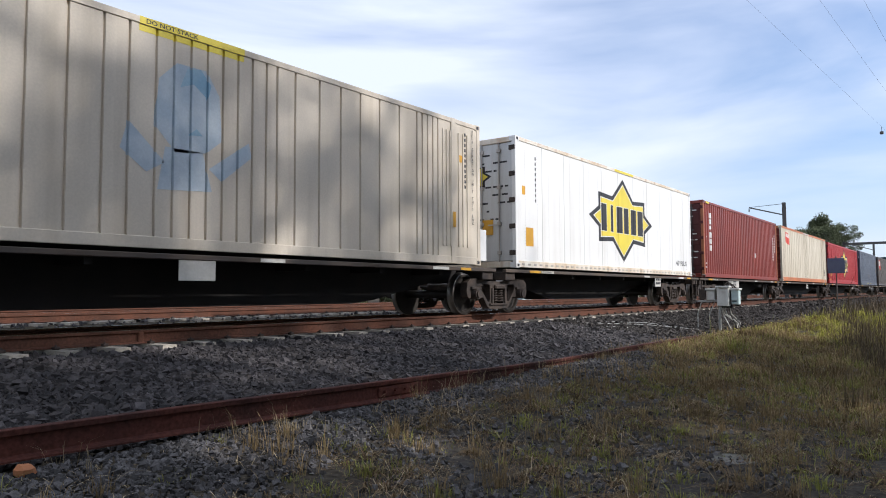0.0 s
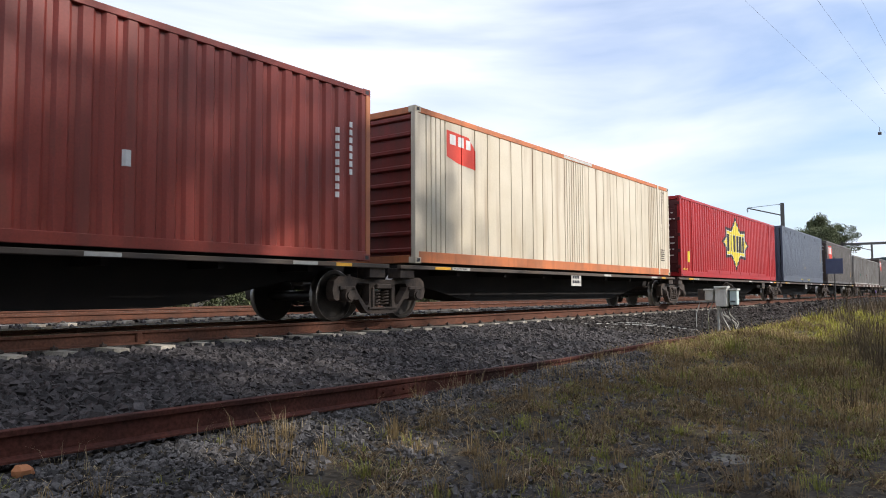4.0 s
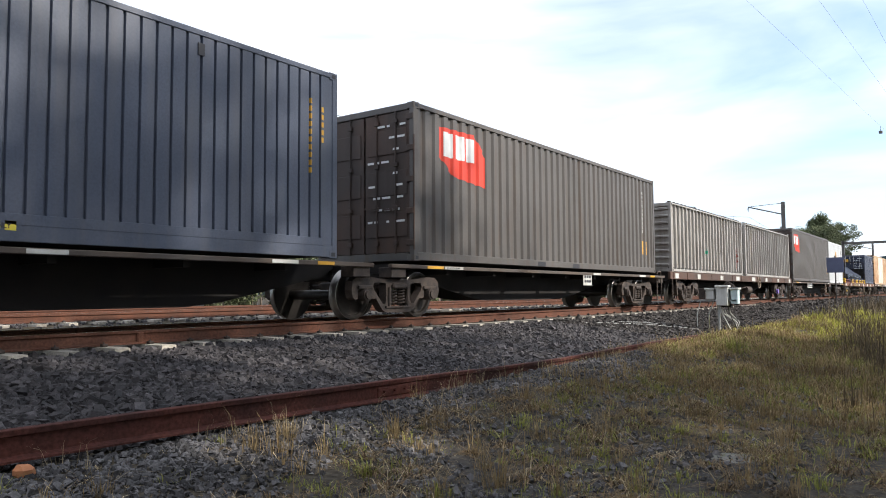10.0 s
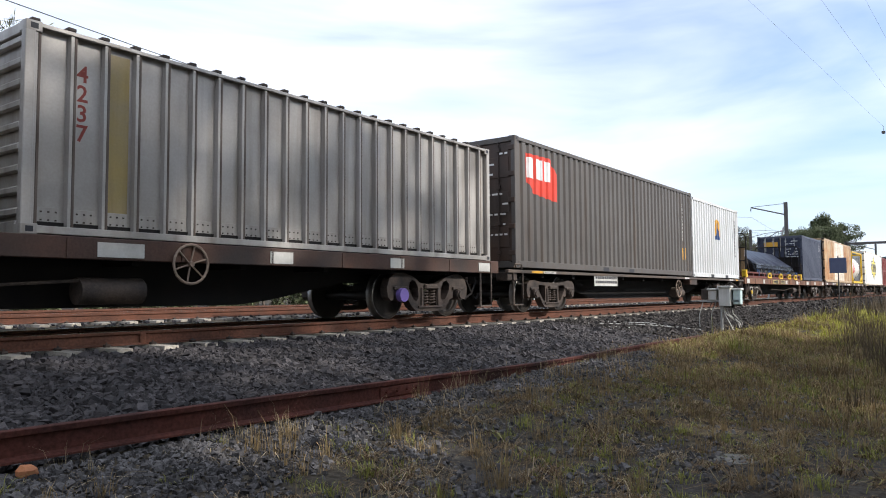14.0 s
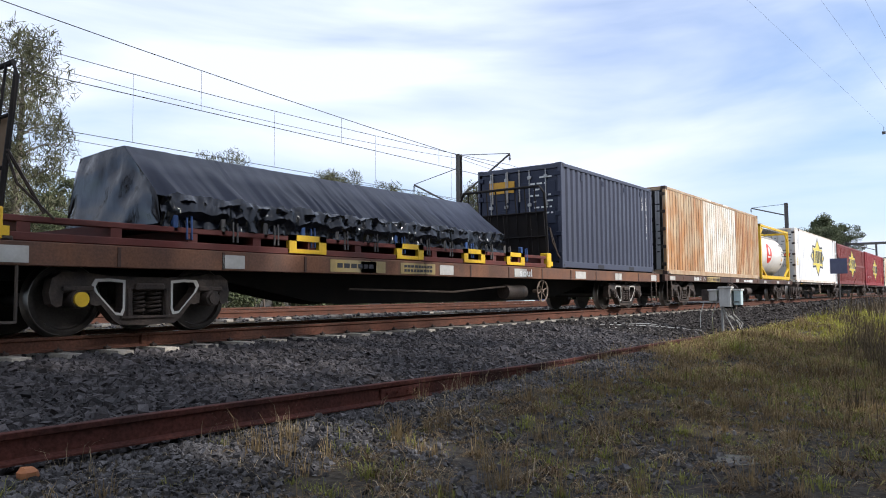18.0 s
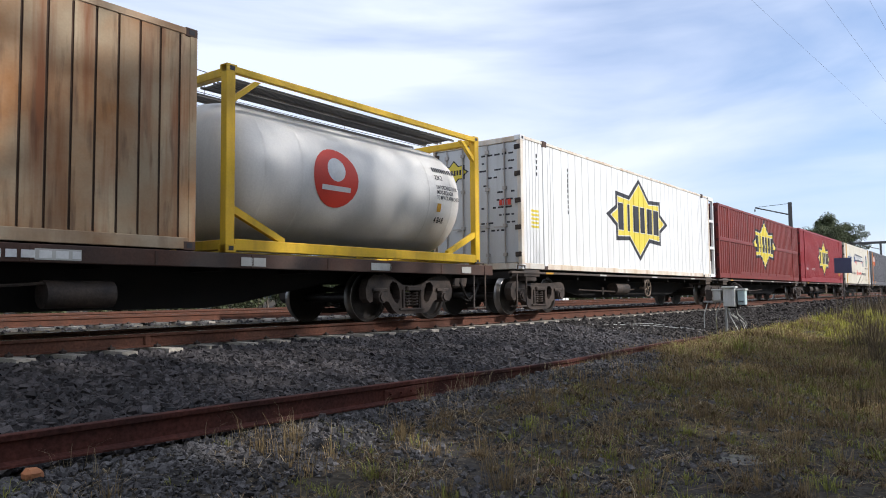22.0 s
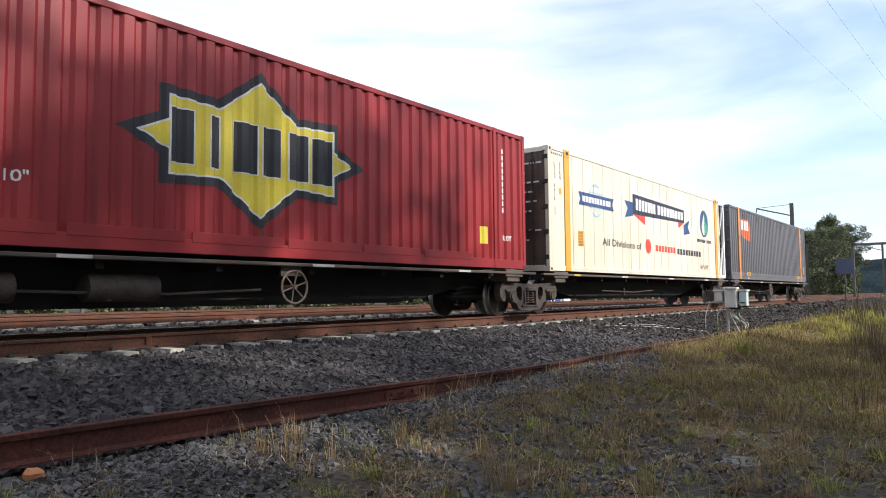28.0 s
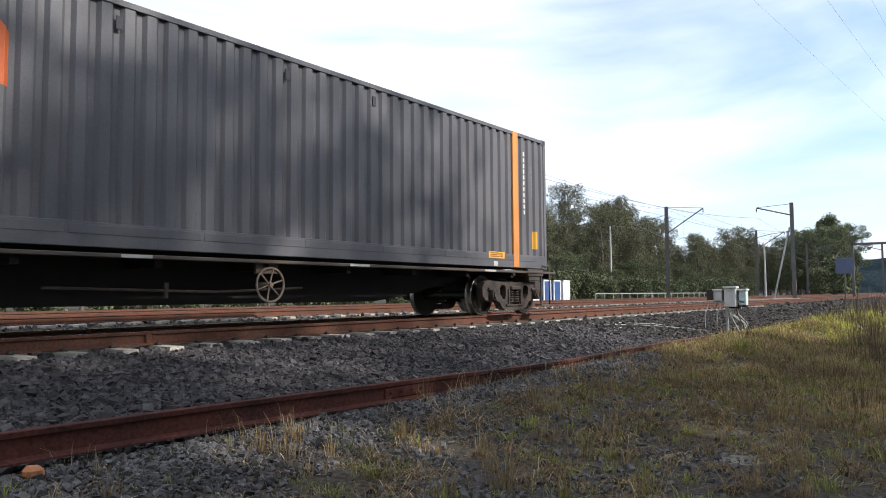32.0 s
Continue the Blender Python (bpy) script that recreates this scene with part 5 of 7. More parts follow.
def decal(parent, name, polys, material, prof, lift=0.003, label="", tris=None):
    """Paint on a side: polygons in x and z laid over the profile, strip by strip."""
    if tris is None and len(polys) > 1:
        for p in polys:
            decal(parent, name, [p], material, prof, lift, label)
        return
    g = Geo()
    xs = [x for x, _ in prof]
    for t in (tris if tris is not None else [t for p in polys for t in triangles(p)]):
        lo, hi = min(p[0] for p in t), max(p[0] for p in t)
        for a, b in zip(xs, xs[1:]):
            if b <= lo or a >= hi or b - a < 1e-5:
                continue
            q = cut(cut(list(t), a, 1), b, -1)
            if len(q) >= 3:
                da, db = inset(prof, a + 1e-5), inset(prof, b - 1e-5)
                area = sum(m[0] * k[1] - k[0] * m[1] for m, k in zip(q, q[1:] + q[:1]))
                q = q if area > 0 else q[::-1]
                g.add([(x, -(HALF - 0.014) + da + (db - da) * (x - a) / (b - a) - lift, z) for x, z in q], [tuple(range(len(q)))])
    if g.f:
        known, ids = {}, []
        for v in g.v:
            ids.append(known.setdefault(tuple(round(c, 4) for c in v), len(known)))
        faces = [tuple(dict.fromkeys(ids[i] for i in f)) for f in g.f]
        g.v, g.f = list(known), [f for f in faces if len(f) > 2]
        part(name, g, material, parent, label)


def letters(text, x, z, size, width=None, vertical=False):
    """Triangles in x and z of a line of text in the built-in font, starting at x, z."""
    out = []
    if vertical:
        for k, ch in enumerate(text):
            out += letters(ch, x, z - size * 1.15 * (k + 1), size)
        return out
    cu = bpy.data.curves.new("text", "FONT")
    cu.body, cu.size, cu.resolution_u, cu.offset = text, size * 1.37, 2, size * 0.022
    ob = bpy.data.objects.new("text", cu)
    me = bpy.data.meshes.new_from_object(ob)
    me.calc_loop_triangles()
    xmax = max([v.co.x for v in me.vertices] + [1e-3])
    k = (width / xmax) if width else 1.0
    for t in me.loop_triangles:
        out.append([(x + me.vertices[i].co.x * k, z + me.vertices[i].co.y) for i in t.vertices])
    bpy.data.objects.remove(ob)
    bpy.data.curves.remove(cu)
    bpy.data.meshes.remove(me)
    return out


def flat_text(parent, name, text, x, z, size, material, y, width=None):
    """Lettering on a flat face that looks along -y."""
    ts = letters(text, x, z, size, width)
    part(name, Geo().add([(a, y, b) for t in ts for a, b in t], [(3 * i, 3 * i + 1, 3 * i + 2) for i in range(len(ts))]), material, parent)


def oval(cx, cz, rx, rz, n=28):
    return [(cx + rx * math.cos(2 * math.pi * k / n), cz + rz * math.sin(2 * math.pi * k / n)) for k in range(n)]


def rect(x0, z0, x1, z1):
    return [(x0, z0), (x1, z0), (x1, z1), (x0, z1)]


def star(cx, cz, w, h):
    """Eight-cornered badge outline, half width w and half height h."""
    q = [(1.0, 0.0), (0.73, 0.24), (0.73, 0.57), (0.33, 0.53), (0.0, 1.0), (-0.33, 0.53), (-0.73, 0.57), (-0.73, 0.24),
         (-1.0, 0.0), (-0.73, -0.24), (-0.73, -0.57), (-0.33, -0.53), (0.0, -1.0), (0.33, -0.53), (0.73, -0.57), (0.73, -0.24)]
    return [(cx + w * a, cz + h * b) for a, b in q]


def shrunk(poly, d):
    """An outline moved inwards by the same distance all round."""
    out, n = [], len(poly)
    for i in range(n):
        a, b, c = (Vector(poly[(i + k) % n]) for k in (-1, 0, 1))
        u, v = (b - a).normalized(), (c - b).normalized()
        nu, nv = Vector((-u.y, u.x)), Vector((-v.y, v.x))
        out.append(tuple(b + (nu + nv) * (d / (1 + nu.dot(nv)))))
    return out


def badge(box, prof, cx, cz, w, h):
    """The yellow badge with its dark border, a pale line inside it, and dark blocks in place of the maker's lettering."""
    edge = star(cx, cz, w, h)
    decal(box, "badge_border", [edge], M_INK, prof, 0.003, "dark border of a star badge")
    decal(box, "badge_line", [shrunk(edge, 0.115)], M_WHITEINK, prof, 0.0045, "thin pale line inside the border")
    decal(box, "badge", [shrunk(edge, 0.142)], M_STAR, prof, 0.006, "yellow star badge")
    lw = w * 1.36 / 6
    for i, wide in enumerate((0.72, 0.32, 0.86, 0.7, 0.82, 0.86)):
        x = cx - w * 0.66 + i * lw + (0.05 if i == 1 else 0) * w
        decal(box, "block_line", [rect(x - 0.02, cz - 0.325 * h, x + lw * wide * 0.92 + 0.02, cz + 0.325 * h)], M_WHITEINK, prof, 0.0075)
        decal(box, "badge_block", [rect(x, cz - 0.31 * h, x + lw * wide * 0.92, cz + 0.31 * h)], M_INK, prof, 0.009)


def end_badge(c, y, z, w, h):
    """A small star badge with plain blocks on the doors at x = 0."""
    for name, k, x, mat in (("end_badge_border", 1.0, 0.026, M_INK), ("end_badge", 0.86, 0.022, M_STAR)):
        part(name, Geo().plate(star(0, 0, w * k, h * k), 0, 0.003), mat, c, at=(x, y, z)).rotation_euler = (0, 0, -math.pi / 2)
    for k in range(6):
        part("badge_block", Geo().box(0.018, 0.021, y + w * (0.5 - 0.19 * k) - 0.05 * w, y + w * (0.5 - 0.19 * k) + 0.07 * w, z - 0.2 * h, z + 0.2 * h), M_INK, c)


def castings(root, L, z1, mat, xs=(0.0, None), w=HALF):
    g = Geo().box(0, 0.178, -0.081, 0.081, 0, 0.118, 0.008)
    me = g.mesh("corner_casting", mat)
    hole = Geo().box(0.05, 0.13, -0.002, 0.002, 0.028, 0.09).mesh("casting_hole", M_INK)
    for x in (0.0, L - 0.178):
        for y in (-w + 0.079, w - 0.079):
            for z in (0.0, z1 - 0.118):
                c = part("corner_casting", me, None, root, at=(x, y, z))
                if y < 0:
                    part("casting_hole", hole, None, c, at=(0, -0.0815, 0))


def door_end(root, H, mat, bar_mat, ribs=3, hinge_mat=None):
    """Two doors with locking bars, hinges and handles on the end at x = 0."""
    for s in (-1, 1):
        a, b = sorted((s * 0.02, s * (HALF - 0.1)))
        d = part("door", Geo().box(0.03, 0.075, a, b, 0.16, H - 0.14, 0.006), mat, root)
        for k in range(ribs):
            z = 0.3 + (H - 0.6) * (k + 0.2) / ribs
            part("door_panel", Geo().box(0.012, 0.034, a + 0.07, b - 0.07, z, z + (H - 0.6) / ribs * 0.6, 0.008), mat, d)
        for f in (0.3, 0.72):
            y = a + (b - a) * f
            g = Geo().cyl((0.0, y, 0.14), (0.0, y, H - 0.12), 0.017, 8)
            for z in (0.3, 0.95, H * 0.6, H - 0.35):
                g.box(-0.02, 0.03, y - 0.05, y + 0.05, z, z + 0.08, 0.006)
            part("locking_bar", g, bar_mat, d)
            g = Geo().box(-0.035, -0.015, y - 0.02, y + 0.28, 0.92 + 0.1 * f, 0.95 + 0.1 * f)
            part("door_handle", g, bar_mat, d)
        for k in range(5):
            z = 0.28 + (H - 0.6) * k / 4
            y = s * (HALF - 0.07)
            part("hinge", Geo().box(-0.014, 0.06, min(y - s * 0.1, y + s * 0.06), max(y - s * 0.1, y + s * 0.06), z, z + 0.11, 0.01), hinge_mat or bar_mat, d)


def container(label, u0, u1, z0, z1, mat, prof=None, rail_mat=None, end="doors", end_mat=None, bar_mat=None, cast_mat=None, sides=(0.16, 0.1),
              pockets=(), hinge_mat=None, name="shipping_container", post_mat=None):
    """A box with corrugated or panelled sides, rails, posts, castings, roof and ends. Its own x runs from its left end, z from its base."""
    L, H = u1 - u0, z1 - z0
    prof = prof or corrugated(L)
    rail_mat, end_mat, cast_mat, post_mat = rail_mat or mat, end_mat or mat, cast_mat or mat, post_mat or rail_mat or mat
    c = thing(name, label, "container", (u0, 0, z0), "containers on the train")
    MOVING.append((c, u0, z0))
    lo, hi = sides
    part("side_panel", panel(prof, lo - 0.01, H - hi + 0.01, -1), mat, c)
    part("side_panel", panel([(0, 0.02), (L, 0.02)], lo - 0.01, H - hi + 0.01, 1), mat, c)
    for s in (-1, 1):
        a, b = sorted((s * HALF, s * (HALF - 0.06)))
        part("top_rail", Geo().box(0.1, L - 0.1, a, b, H - hi, H - 0.012, 0.006), rail_mat, c)
        r = part("bottom_rail", Geo().box(0.1, L - 0.1, a, b, 0.014, lo, 0.006), rail_mat, c)
        if s < 0:
            for x in pockets:
                part("fork_pocket", Geo().box(x, x + 0.36, a - 0.003, a + 0.004, 0.02, 0.125), M_INK, r)
        for x in (0.0, L - 0.11):
            part("corner_post", Geo().box(x, x + 0.11, a, b + (0.04 if s < 0 else 0) - (0.0 if s < 0 else 0.0), 0.1, H - 0.1, 0.008), post_mat, c)
    part("roof", Geo().box(0.05, L - 0.05, -HALF + 0.05, HALF - 0.05, H - 0.05, H - 0.02), mat, c)
    part("floor_frame", Geo().box(0.05, L - 0.05, -HALF + 0.07, HALF - 0.07, 0.03, 0.15), M_BLACK, c)
    part("end_wall", Geo().box(L - 0.06, L - 0.03, -HALF + 0.08, HALF - 0.08, 0.1, H - 0.1), end_mat, c)
    part("end_header", Geo().box(0.01, 0.1, -HALF + 0.15, HALF - 0.15, H - 0.13, H - 0.01, 0.008), rail_mat, c)
    part("end_sill", Geo().box(0.01, 0.1, -HALF + 0.15, HALF - 0.15, 0.01, 0.15, 0.008), rail_mat, c)
    castings(c, L, H, cast_mat)
    if end == "doors":
        door_end(c, H, end_mat, bar_mat or end_mat, hinge_mat=hinge_mat)
    elif end == "flatdoors":
        door_end(c, H, end_mat, bar_mat or end_mat, 0, hinge_mat)
    elif end == "ribbed":
        g = Geo().box(0.06, 0.09, -HALF + 0.1, HALF - 0.1, 0.1, H - 0.1)
        for k in range(9):
            z = 0.2 + (H - 0.45) * k / 8
            g.box(0.0, 0.07, -HALF + 0.1, HALF - 0.1, z, z + 0.09, 0.02)
        part("front_wall", g, end_mat, c)
    else:
        g = Geo()
        pr = corrugated(2 * HALF - 0.3, 0.25, 0.04, 0.4, 0.08)
        vs = [(0.03 + d, -HALF + 0.15 + x, z) for x, d in pr for z in (0.14, H - 0.12)]
        g.add(vs, [(2 * i, 2 * i + 1, 2 * i + 3, 2 * i + 2) for i in range(len(pr) - 1)])
        part("front_wall", g, end_mat, c)
    return c, prof


def end_bars(c, mat, seed, H, y0=-1.05, y1=-0.1, z0=0.5, z1=None, rows=9):
    """Unreadable stencils on the end at x = 0."""
    r = random.Random(seed)
    g = Geo()
    z1 = z1 or H - 0.4
    x = 0.027 if mat is M_INK else 0.006
    for k in range(rows):
        z = z1 - (z1 - z0) * k / rows
        y = y0 + r.uniform(0, 0.1)
        while y < y1 - 0.1:
            w = r.uniform(0.06, 0.2)
            if r.random() < 0.5:
                g.box(x, x + 0.004, y, min(y + w, y1), z, z + 0.04)
            y += w + 0.05
    tagged(part("stencil", g, mat, c), kind="stuff")


# ---- the train: first articulated set ----
PACK = "platforms of the container train"


def spine_platform(u0, u1, b0, b1, own, ends="", sign=None, seed=1):
    w = wagon("container_wagon", "low black spine wagon platform carrying a container", u0, u1, (b0, b1), 0.27, 0.885, M_SILL, ends, "cast", own, 0.955, PACK)
    r = random.Random(seed)
    L = u1 - u0
    for x, ww, m in ((1.0, 0.5, M_PLACARD), (1.55, 0.6, M_SIGN), (L * 0.6, 0.45, M_SIGN), (L - 2.2, 0.5, M_SIGN), (L - 1.3, 0.35, M_PLACARD)):
        patch(w, x, x + ww, 0.893, 0.945, m)
    flat_text(w, "platform_lettering", "PLATFORM", 1.6, 0.902, 0.036, M_INK, -1.2635, 0.42)
    if sign:
        x, ww = sign
        p = part("number_board", Geo().box(x - u0, x - u0 + ww, -1.235, -1.22, 0.62, 0.93, 0.004), M_SIGN if seed != 5 else M_SILL, w, "dirty number board")
        if ww > 1.2 and seed == 3:
            ts = letters("RRAY", x - u0 + 0.05, 0.79, 0.11, 0.45)
            part("class_lettering", Geo().add([(a, -1.238, b) for q in ts for a, b in q], [(3 * i, 3 * i + 1, 3 * i + 2) for i in range(len(ts))]), M_INK, p)
            bars(p, M_INK, x - u0 + 0.05, 0.65, x - u0 + 0.5, 0.76, 1, seed, -1.24)
            bars(p, M_INK, x - u0 + 0.62, 0.66, x - u0 + 1.1, 0.9, 4, seed, -1.24)
        elif seed > 1:
            bars(p, M_INK, x - u0 + 0.06, 0.67, x - u0 + ww - 0.06, 0.9, 2, seed, -1.24)
    for x in (0.25, L - 0.25):
        part("end_bracket", Geo().box(x - 0.2, x + 0.2, -1.2, -0.9, 0.72, 0.9, 0.01), M_BOGIE, w)
    return w


spine_platform(-2.6, 12.95, -2.0, 13.3, (13.3,), sign=(5.45, 0.55), seed=1)
spine_platform(13.35, 26.65, 13.3, 24.45, (24.45,), "r", (22.3, 0.5), 2)
spine_platform(26.85, 40.15, 28.25, 40.15, (28.25, 40.15), "l", (30.65, 1.55), 3)
spine_platform(40.45, 54.85, 40.15, 55.15, (55.15,), "", (47.15, 0.55), 4)
spine_platform(55.3, 70.95, 55.15, 70.6, (70.6,), "", (67.2, 0.5), 5)
spine_platform(71.3, 85.15, 70.6, 85.98, (85.98,), "", (78.05, 0.5), 6)
spine_platform(85.6, 99.2, 85.98, 97.25, (97.25,), "r", (93.2, 0.5), 7)

# grey-white container with a painted figure
L = 14.17
spots = [0.5 + 0.3 * k for k in range(4)] + [k - (-1.76) for k in (2.0, 2.55, 3.1, 3.55, 4.0, 4.42, 4.74, 5.1, 5.35, 5.6, 5.85, 6.1, 6.35, 6.6, 6.85, 7.05, 7.4, 7.9, 8.37, 8.83, 9.31, 9.84, 10.34, 10.5, 10.66, 10.82, 10.98)]
c, P = container("weathered grey-white grooved freight container with a painted figure", -1.76, 12.41, 1.0, 3.87, M_WARMWHITE, grooved(L, spots, 0.042, 0.034), end="flatdoors", bar_mat=M_GALV)
for x in (12.88, 13.0, 13.12, 13.4, 13.55, 13.7):
    part("end_rib", Geo().box(x, x + 0.05, -HALF - 0.004, -HALF + 0.02, 0.35, 2.6, 0.004), M_WARMWHITE, c)
part("lifting_post", Geo().box(13.15, 13.3, -HALF - 0.012, -HALF + 0.03, 0.02, 2.86, 0.006), M_WARMWHITE, c)
ax = 7.35
decal(c, "painted_figure", [[(ax - 0.5, 1.55), (ax - 0.45, 2.15), (ax - 0.2, 2.4), (ax + 0.25, 2.4), (ax + 0.45, 2.1), (ax + 0.5, 1.5), (ax + 0.25, 1.3), (ax - 0.2, 1.25)],
                            [(ax - 0.45, 0.75), (ax - 0.35, 1.3), (ax + 0.2, 1.3), (ax + 0.35, 0.8)], [(ax - 0.95, 1.2), (ax - 0.85, 1.55), (ax - 0.35, 1.1), (ax - 0.6, 0.95)], [(ax + 0.3, 1.1), (ax + 0.95, 1.55), (ax + 1.0, 1.35), (ax + 0.5, 0.95)]],
      M_PALEINK, P, 0.004, "plain pale blue painted shapes")
decal(c, "painted_figure", [[(ax - 0.15, 2.1), (ax - 0.05, 2.36), (ax + 0.15, 2.4), (ax + 0.32, 2.22), (ax + 0.27, 2.02), (ax + 0.05, 2.18)], [(ax - 0.02, 1.5), (ax + 0.2, 1.52), (ax + 0.1, 1.6)]], M_SKYINK, P, 0.007, "plain dark painted shapes")
decal(c, "warning_strip", [rect(6.62, 2.68, 8.2, 2.76)], M_STAR, P, 0.003)
part("warning_text", Geo().add(*(lambda ts: ([(x, -HALF - 0.005, z) for t in ts for x, z in t], [(3 * i, 3 * i + 1, 3 * i + 2) for i in range(len(ts))]))(letters("DO NOT STACK", 6.7, 2.785, 0.06, 0.75))), M_INK, c)
part("warning_plate", Geo().box(6.62, 8.2, -HALF - 0.004, -HALF + 0.002, 2.768, 2.858), M_STAR, c)
decal(c, "placard", [rect(13.18 + 0.0, 0.72, 13.28, 1.02)], M_PLACARD, P, 0.035)
decal(c, "placard", [rect(13.42, 2.02, 13.52, 2.16)], M_PLACARD, P, 0.02)
decal(c, "end_lettering", None, M_INK, P, 0.02, tris=letters("REFRIGERATION UNIT THIS END", 13.86, 2.74, 0.062, vertical=True))
bars(c, M_INK, 13.62, 1.5, 13.67, 2.65, 11, 41, -HALF + 0.0105)
part("reefer_box", Geo().box(L, L + 0.3, -HALF + 0.05, -0.5, 0.1, 0.75, 0.01), M_WHITE, c)

# white container with star badge
u0, u1 = 13.83, 25.98
L = u1 - u0
c, P = container("smooth white insulated container with a yellow star badge", u0, u1, 1.0, 3.945, M_WHITE, grooved(L, [0.12 + 1.12 * k for k in range(1, 11)], 0.018, 0.012), end="flatdoors", end_mat=M_DULLWHITE, bar_mat=M_GALV, hinge_mat=M_BOGIE, rail_mat=M_OLDWHITE, post_mat=M_WHITE)
badge(c, P, 6.07, 1.5, 2.3, 1.19)
g = Geo()
for k in range(21):
    for j in range(38):
        g.box(0.43 + 0.56 * k, 0.442 + 0.56 * k, -HALF + 0.009, -HALF + 0.015, 0.22 + 0.066 * j, 0.232 + 0.066 * j)
tagged(part("rivets", g, M_GALV, c), kind="stuff")
g = Geo()
for k in range(44):
    g.box(0.25 + 0.27 * k, 0.37 + 0.27 * k, -HALF - 0.004, -HALF + 0.001, 0.06, 0.1)
tagged(part("rail_slots", g, M_GALV, c), kind="stuff")
decal(c, "placard", [rect(0.46, 0.5, 0.8, 0.92)], M_PLACARD, P)
decal(c, "placard", [rect(0.3, 1.65, 0.45, 1.85)], M_PLACARD, P)
decal(c, "size_lettering", None, M_INK, P, tris=letters("40' PLUS", 10.55, 0.34, 0.17, 1.1))
part("warning_plate", Geo().box(5.5, 6.85, -HALF - 0.004, -HALF + 0.002, 2.86, 2.925), M_STAR, c)
bars(c, M_INK, 0.9, 1.5, 0.95, 2.6, 9, 4, -HALF + 0.0105)
end_bars(c, M_INK, 5, 2.94, z0=0.9)
end_badge(c, 0.05, 2.08, 0.62, 0.42)
for y, z in ((-0.62, 0.75), (0.5, 0.7)):
    part("placard", Geo().box(0.008, 0.014, y, y + 0.28, z, z + 0.34), M_PLACARD, c)

# brown-red corrugated container with a column of white blocks
u0, u1 = 27.50, 39.69
# end doors and hinges take the darker red that holds painted shade and dirt
c, P = container("brown-red corrugated steel container with white lettering blocks", u0, u1, 0.99, 3.885, M_BROWNRED, bar_mat=M_MASTSTEEL, hinge_mat=M_SHADEDIRTRED, end_mat=M_SHADEDIRTRED, pockets=(), cast_mat=M_BROWNRED, post_mat=M_FADEDPOST, rail_mat=M_BROWNRED)
hts = (0.24, 0.22, 0.17, 0.24, 0.22, 0.24)
z = 2.47
for k, h in enumerate(hts):
    decal(c, "lettering_block", [rect(0.74, z - h + 0.03, 1.08, z)] if k not in (2,) else [rect(0.82, z - h + 0.03, 1.0, z)], M_WHITEINK, P)
    z -= 0.247
decal(c, "marking", [rect(0.32, 0.36, 0.37, 0.42), rect(0.32, 0.5, 0.38, 0.56), rect(0.36, 1.5, 0.4, 1.56), rect(7.8, 1.0, 7.9, 1.2)], M_WHITEINK, P)
decal(c, "marking", [rect(11.4, 1.0 + 0.13 * k, 11.46, 1.09 + 0.13 * k) for k in range(9)] + [rect(11.7, 1.4 + 0.13 * k, 11.76, 1.49 + 0.13 * k) for k in range(7)], M_WHITEINK, P)
end_bars(c, M_WHITEINK, 6, 2.9)
part("placard", Geo().box(0.004, 0.01, 0.55, 0.85, 1.85, 2.25), M_SIGN, c)
part("stripe_label", Geo().box(0.35, 0.75, -HALF - 0.004, -HALF, 2.80, 2.87), M_STAR, c)

# cream container with orange rails
u0, u1 = 40.9, 54.47
L = u1 - u0
c, P = container("cream grooved container with orange rails", u0, u1, 1.0, 3.9, M_CREAM,
                 grooved(L, [0.35, 0.5, 0.65, 0.8, 0.95] + [1.5 + 0.48 * k for k in range(9)] + [6.0 + 0.13 * k for k in range(9)] + [7.4 + 0.47 * k for k in range(9)] + [11.75, 11.9, 12.05, 12.2, 12.35] + [12.75, 12.95, 13.15], 0.035, 0.022),
                 rail_mat=M_ORANGE, end="ribbed", end_mat=M_MAROON, post_mat=M_CREAM, sides=(0.22, 0.12))
decal(c, "red_logo", [[(1.0, 2.1), (1.0, 2.62), (1.75, 2.58), (2.0, 2.35), (2.0, 1.95), (1.4, 2.0)]], M_LOGO_RED, P, 0.003, "plain red logo patch")
decal(c, "logo_block", [rect(1.1, 2.35, 1.3, 2.55), rect(1.38, 2.34, 1.58, 2.54), rect(1.66, 2.33, 1.82, 2.52)], M_WHITEINK, P, 0.006)
part("warning_plate", Geo().box(5.95, 7.6, -HALF - 0.004, -HALF, 2.80, 2.87), M_SIGN, c)
part("lifting_post", Geo().box(12.5, 12.62, -HALF - 0.012, -HALF + 0.03, 0.02, 2.88, 0.006), M_CREAM, c)
decal(c, "code_lettering", None, M_INK, P, tris=letters("SCFU810033 2", 12.88, 2.72, 0.092, vertical=True) + letters("MPRI", 13.04, 2.74, 0.09, vertical=True))
bars(c, M_SILL, 12.78, 0.45, 13.12, 0.85, 6, 8, -HALF + 0.0105)

# bright red corrugated container with star badge
u0, u1 = 55.62, 70.24
L = u1 - u0


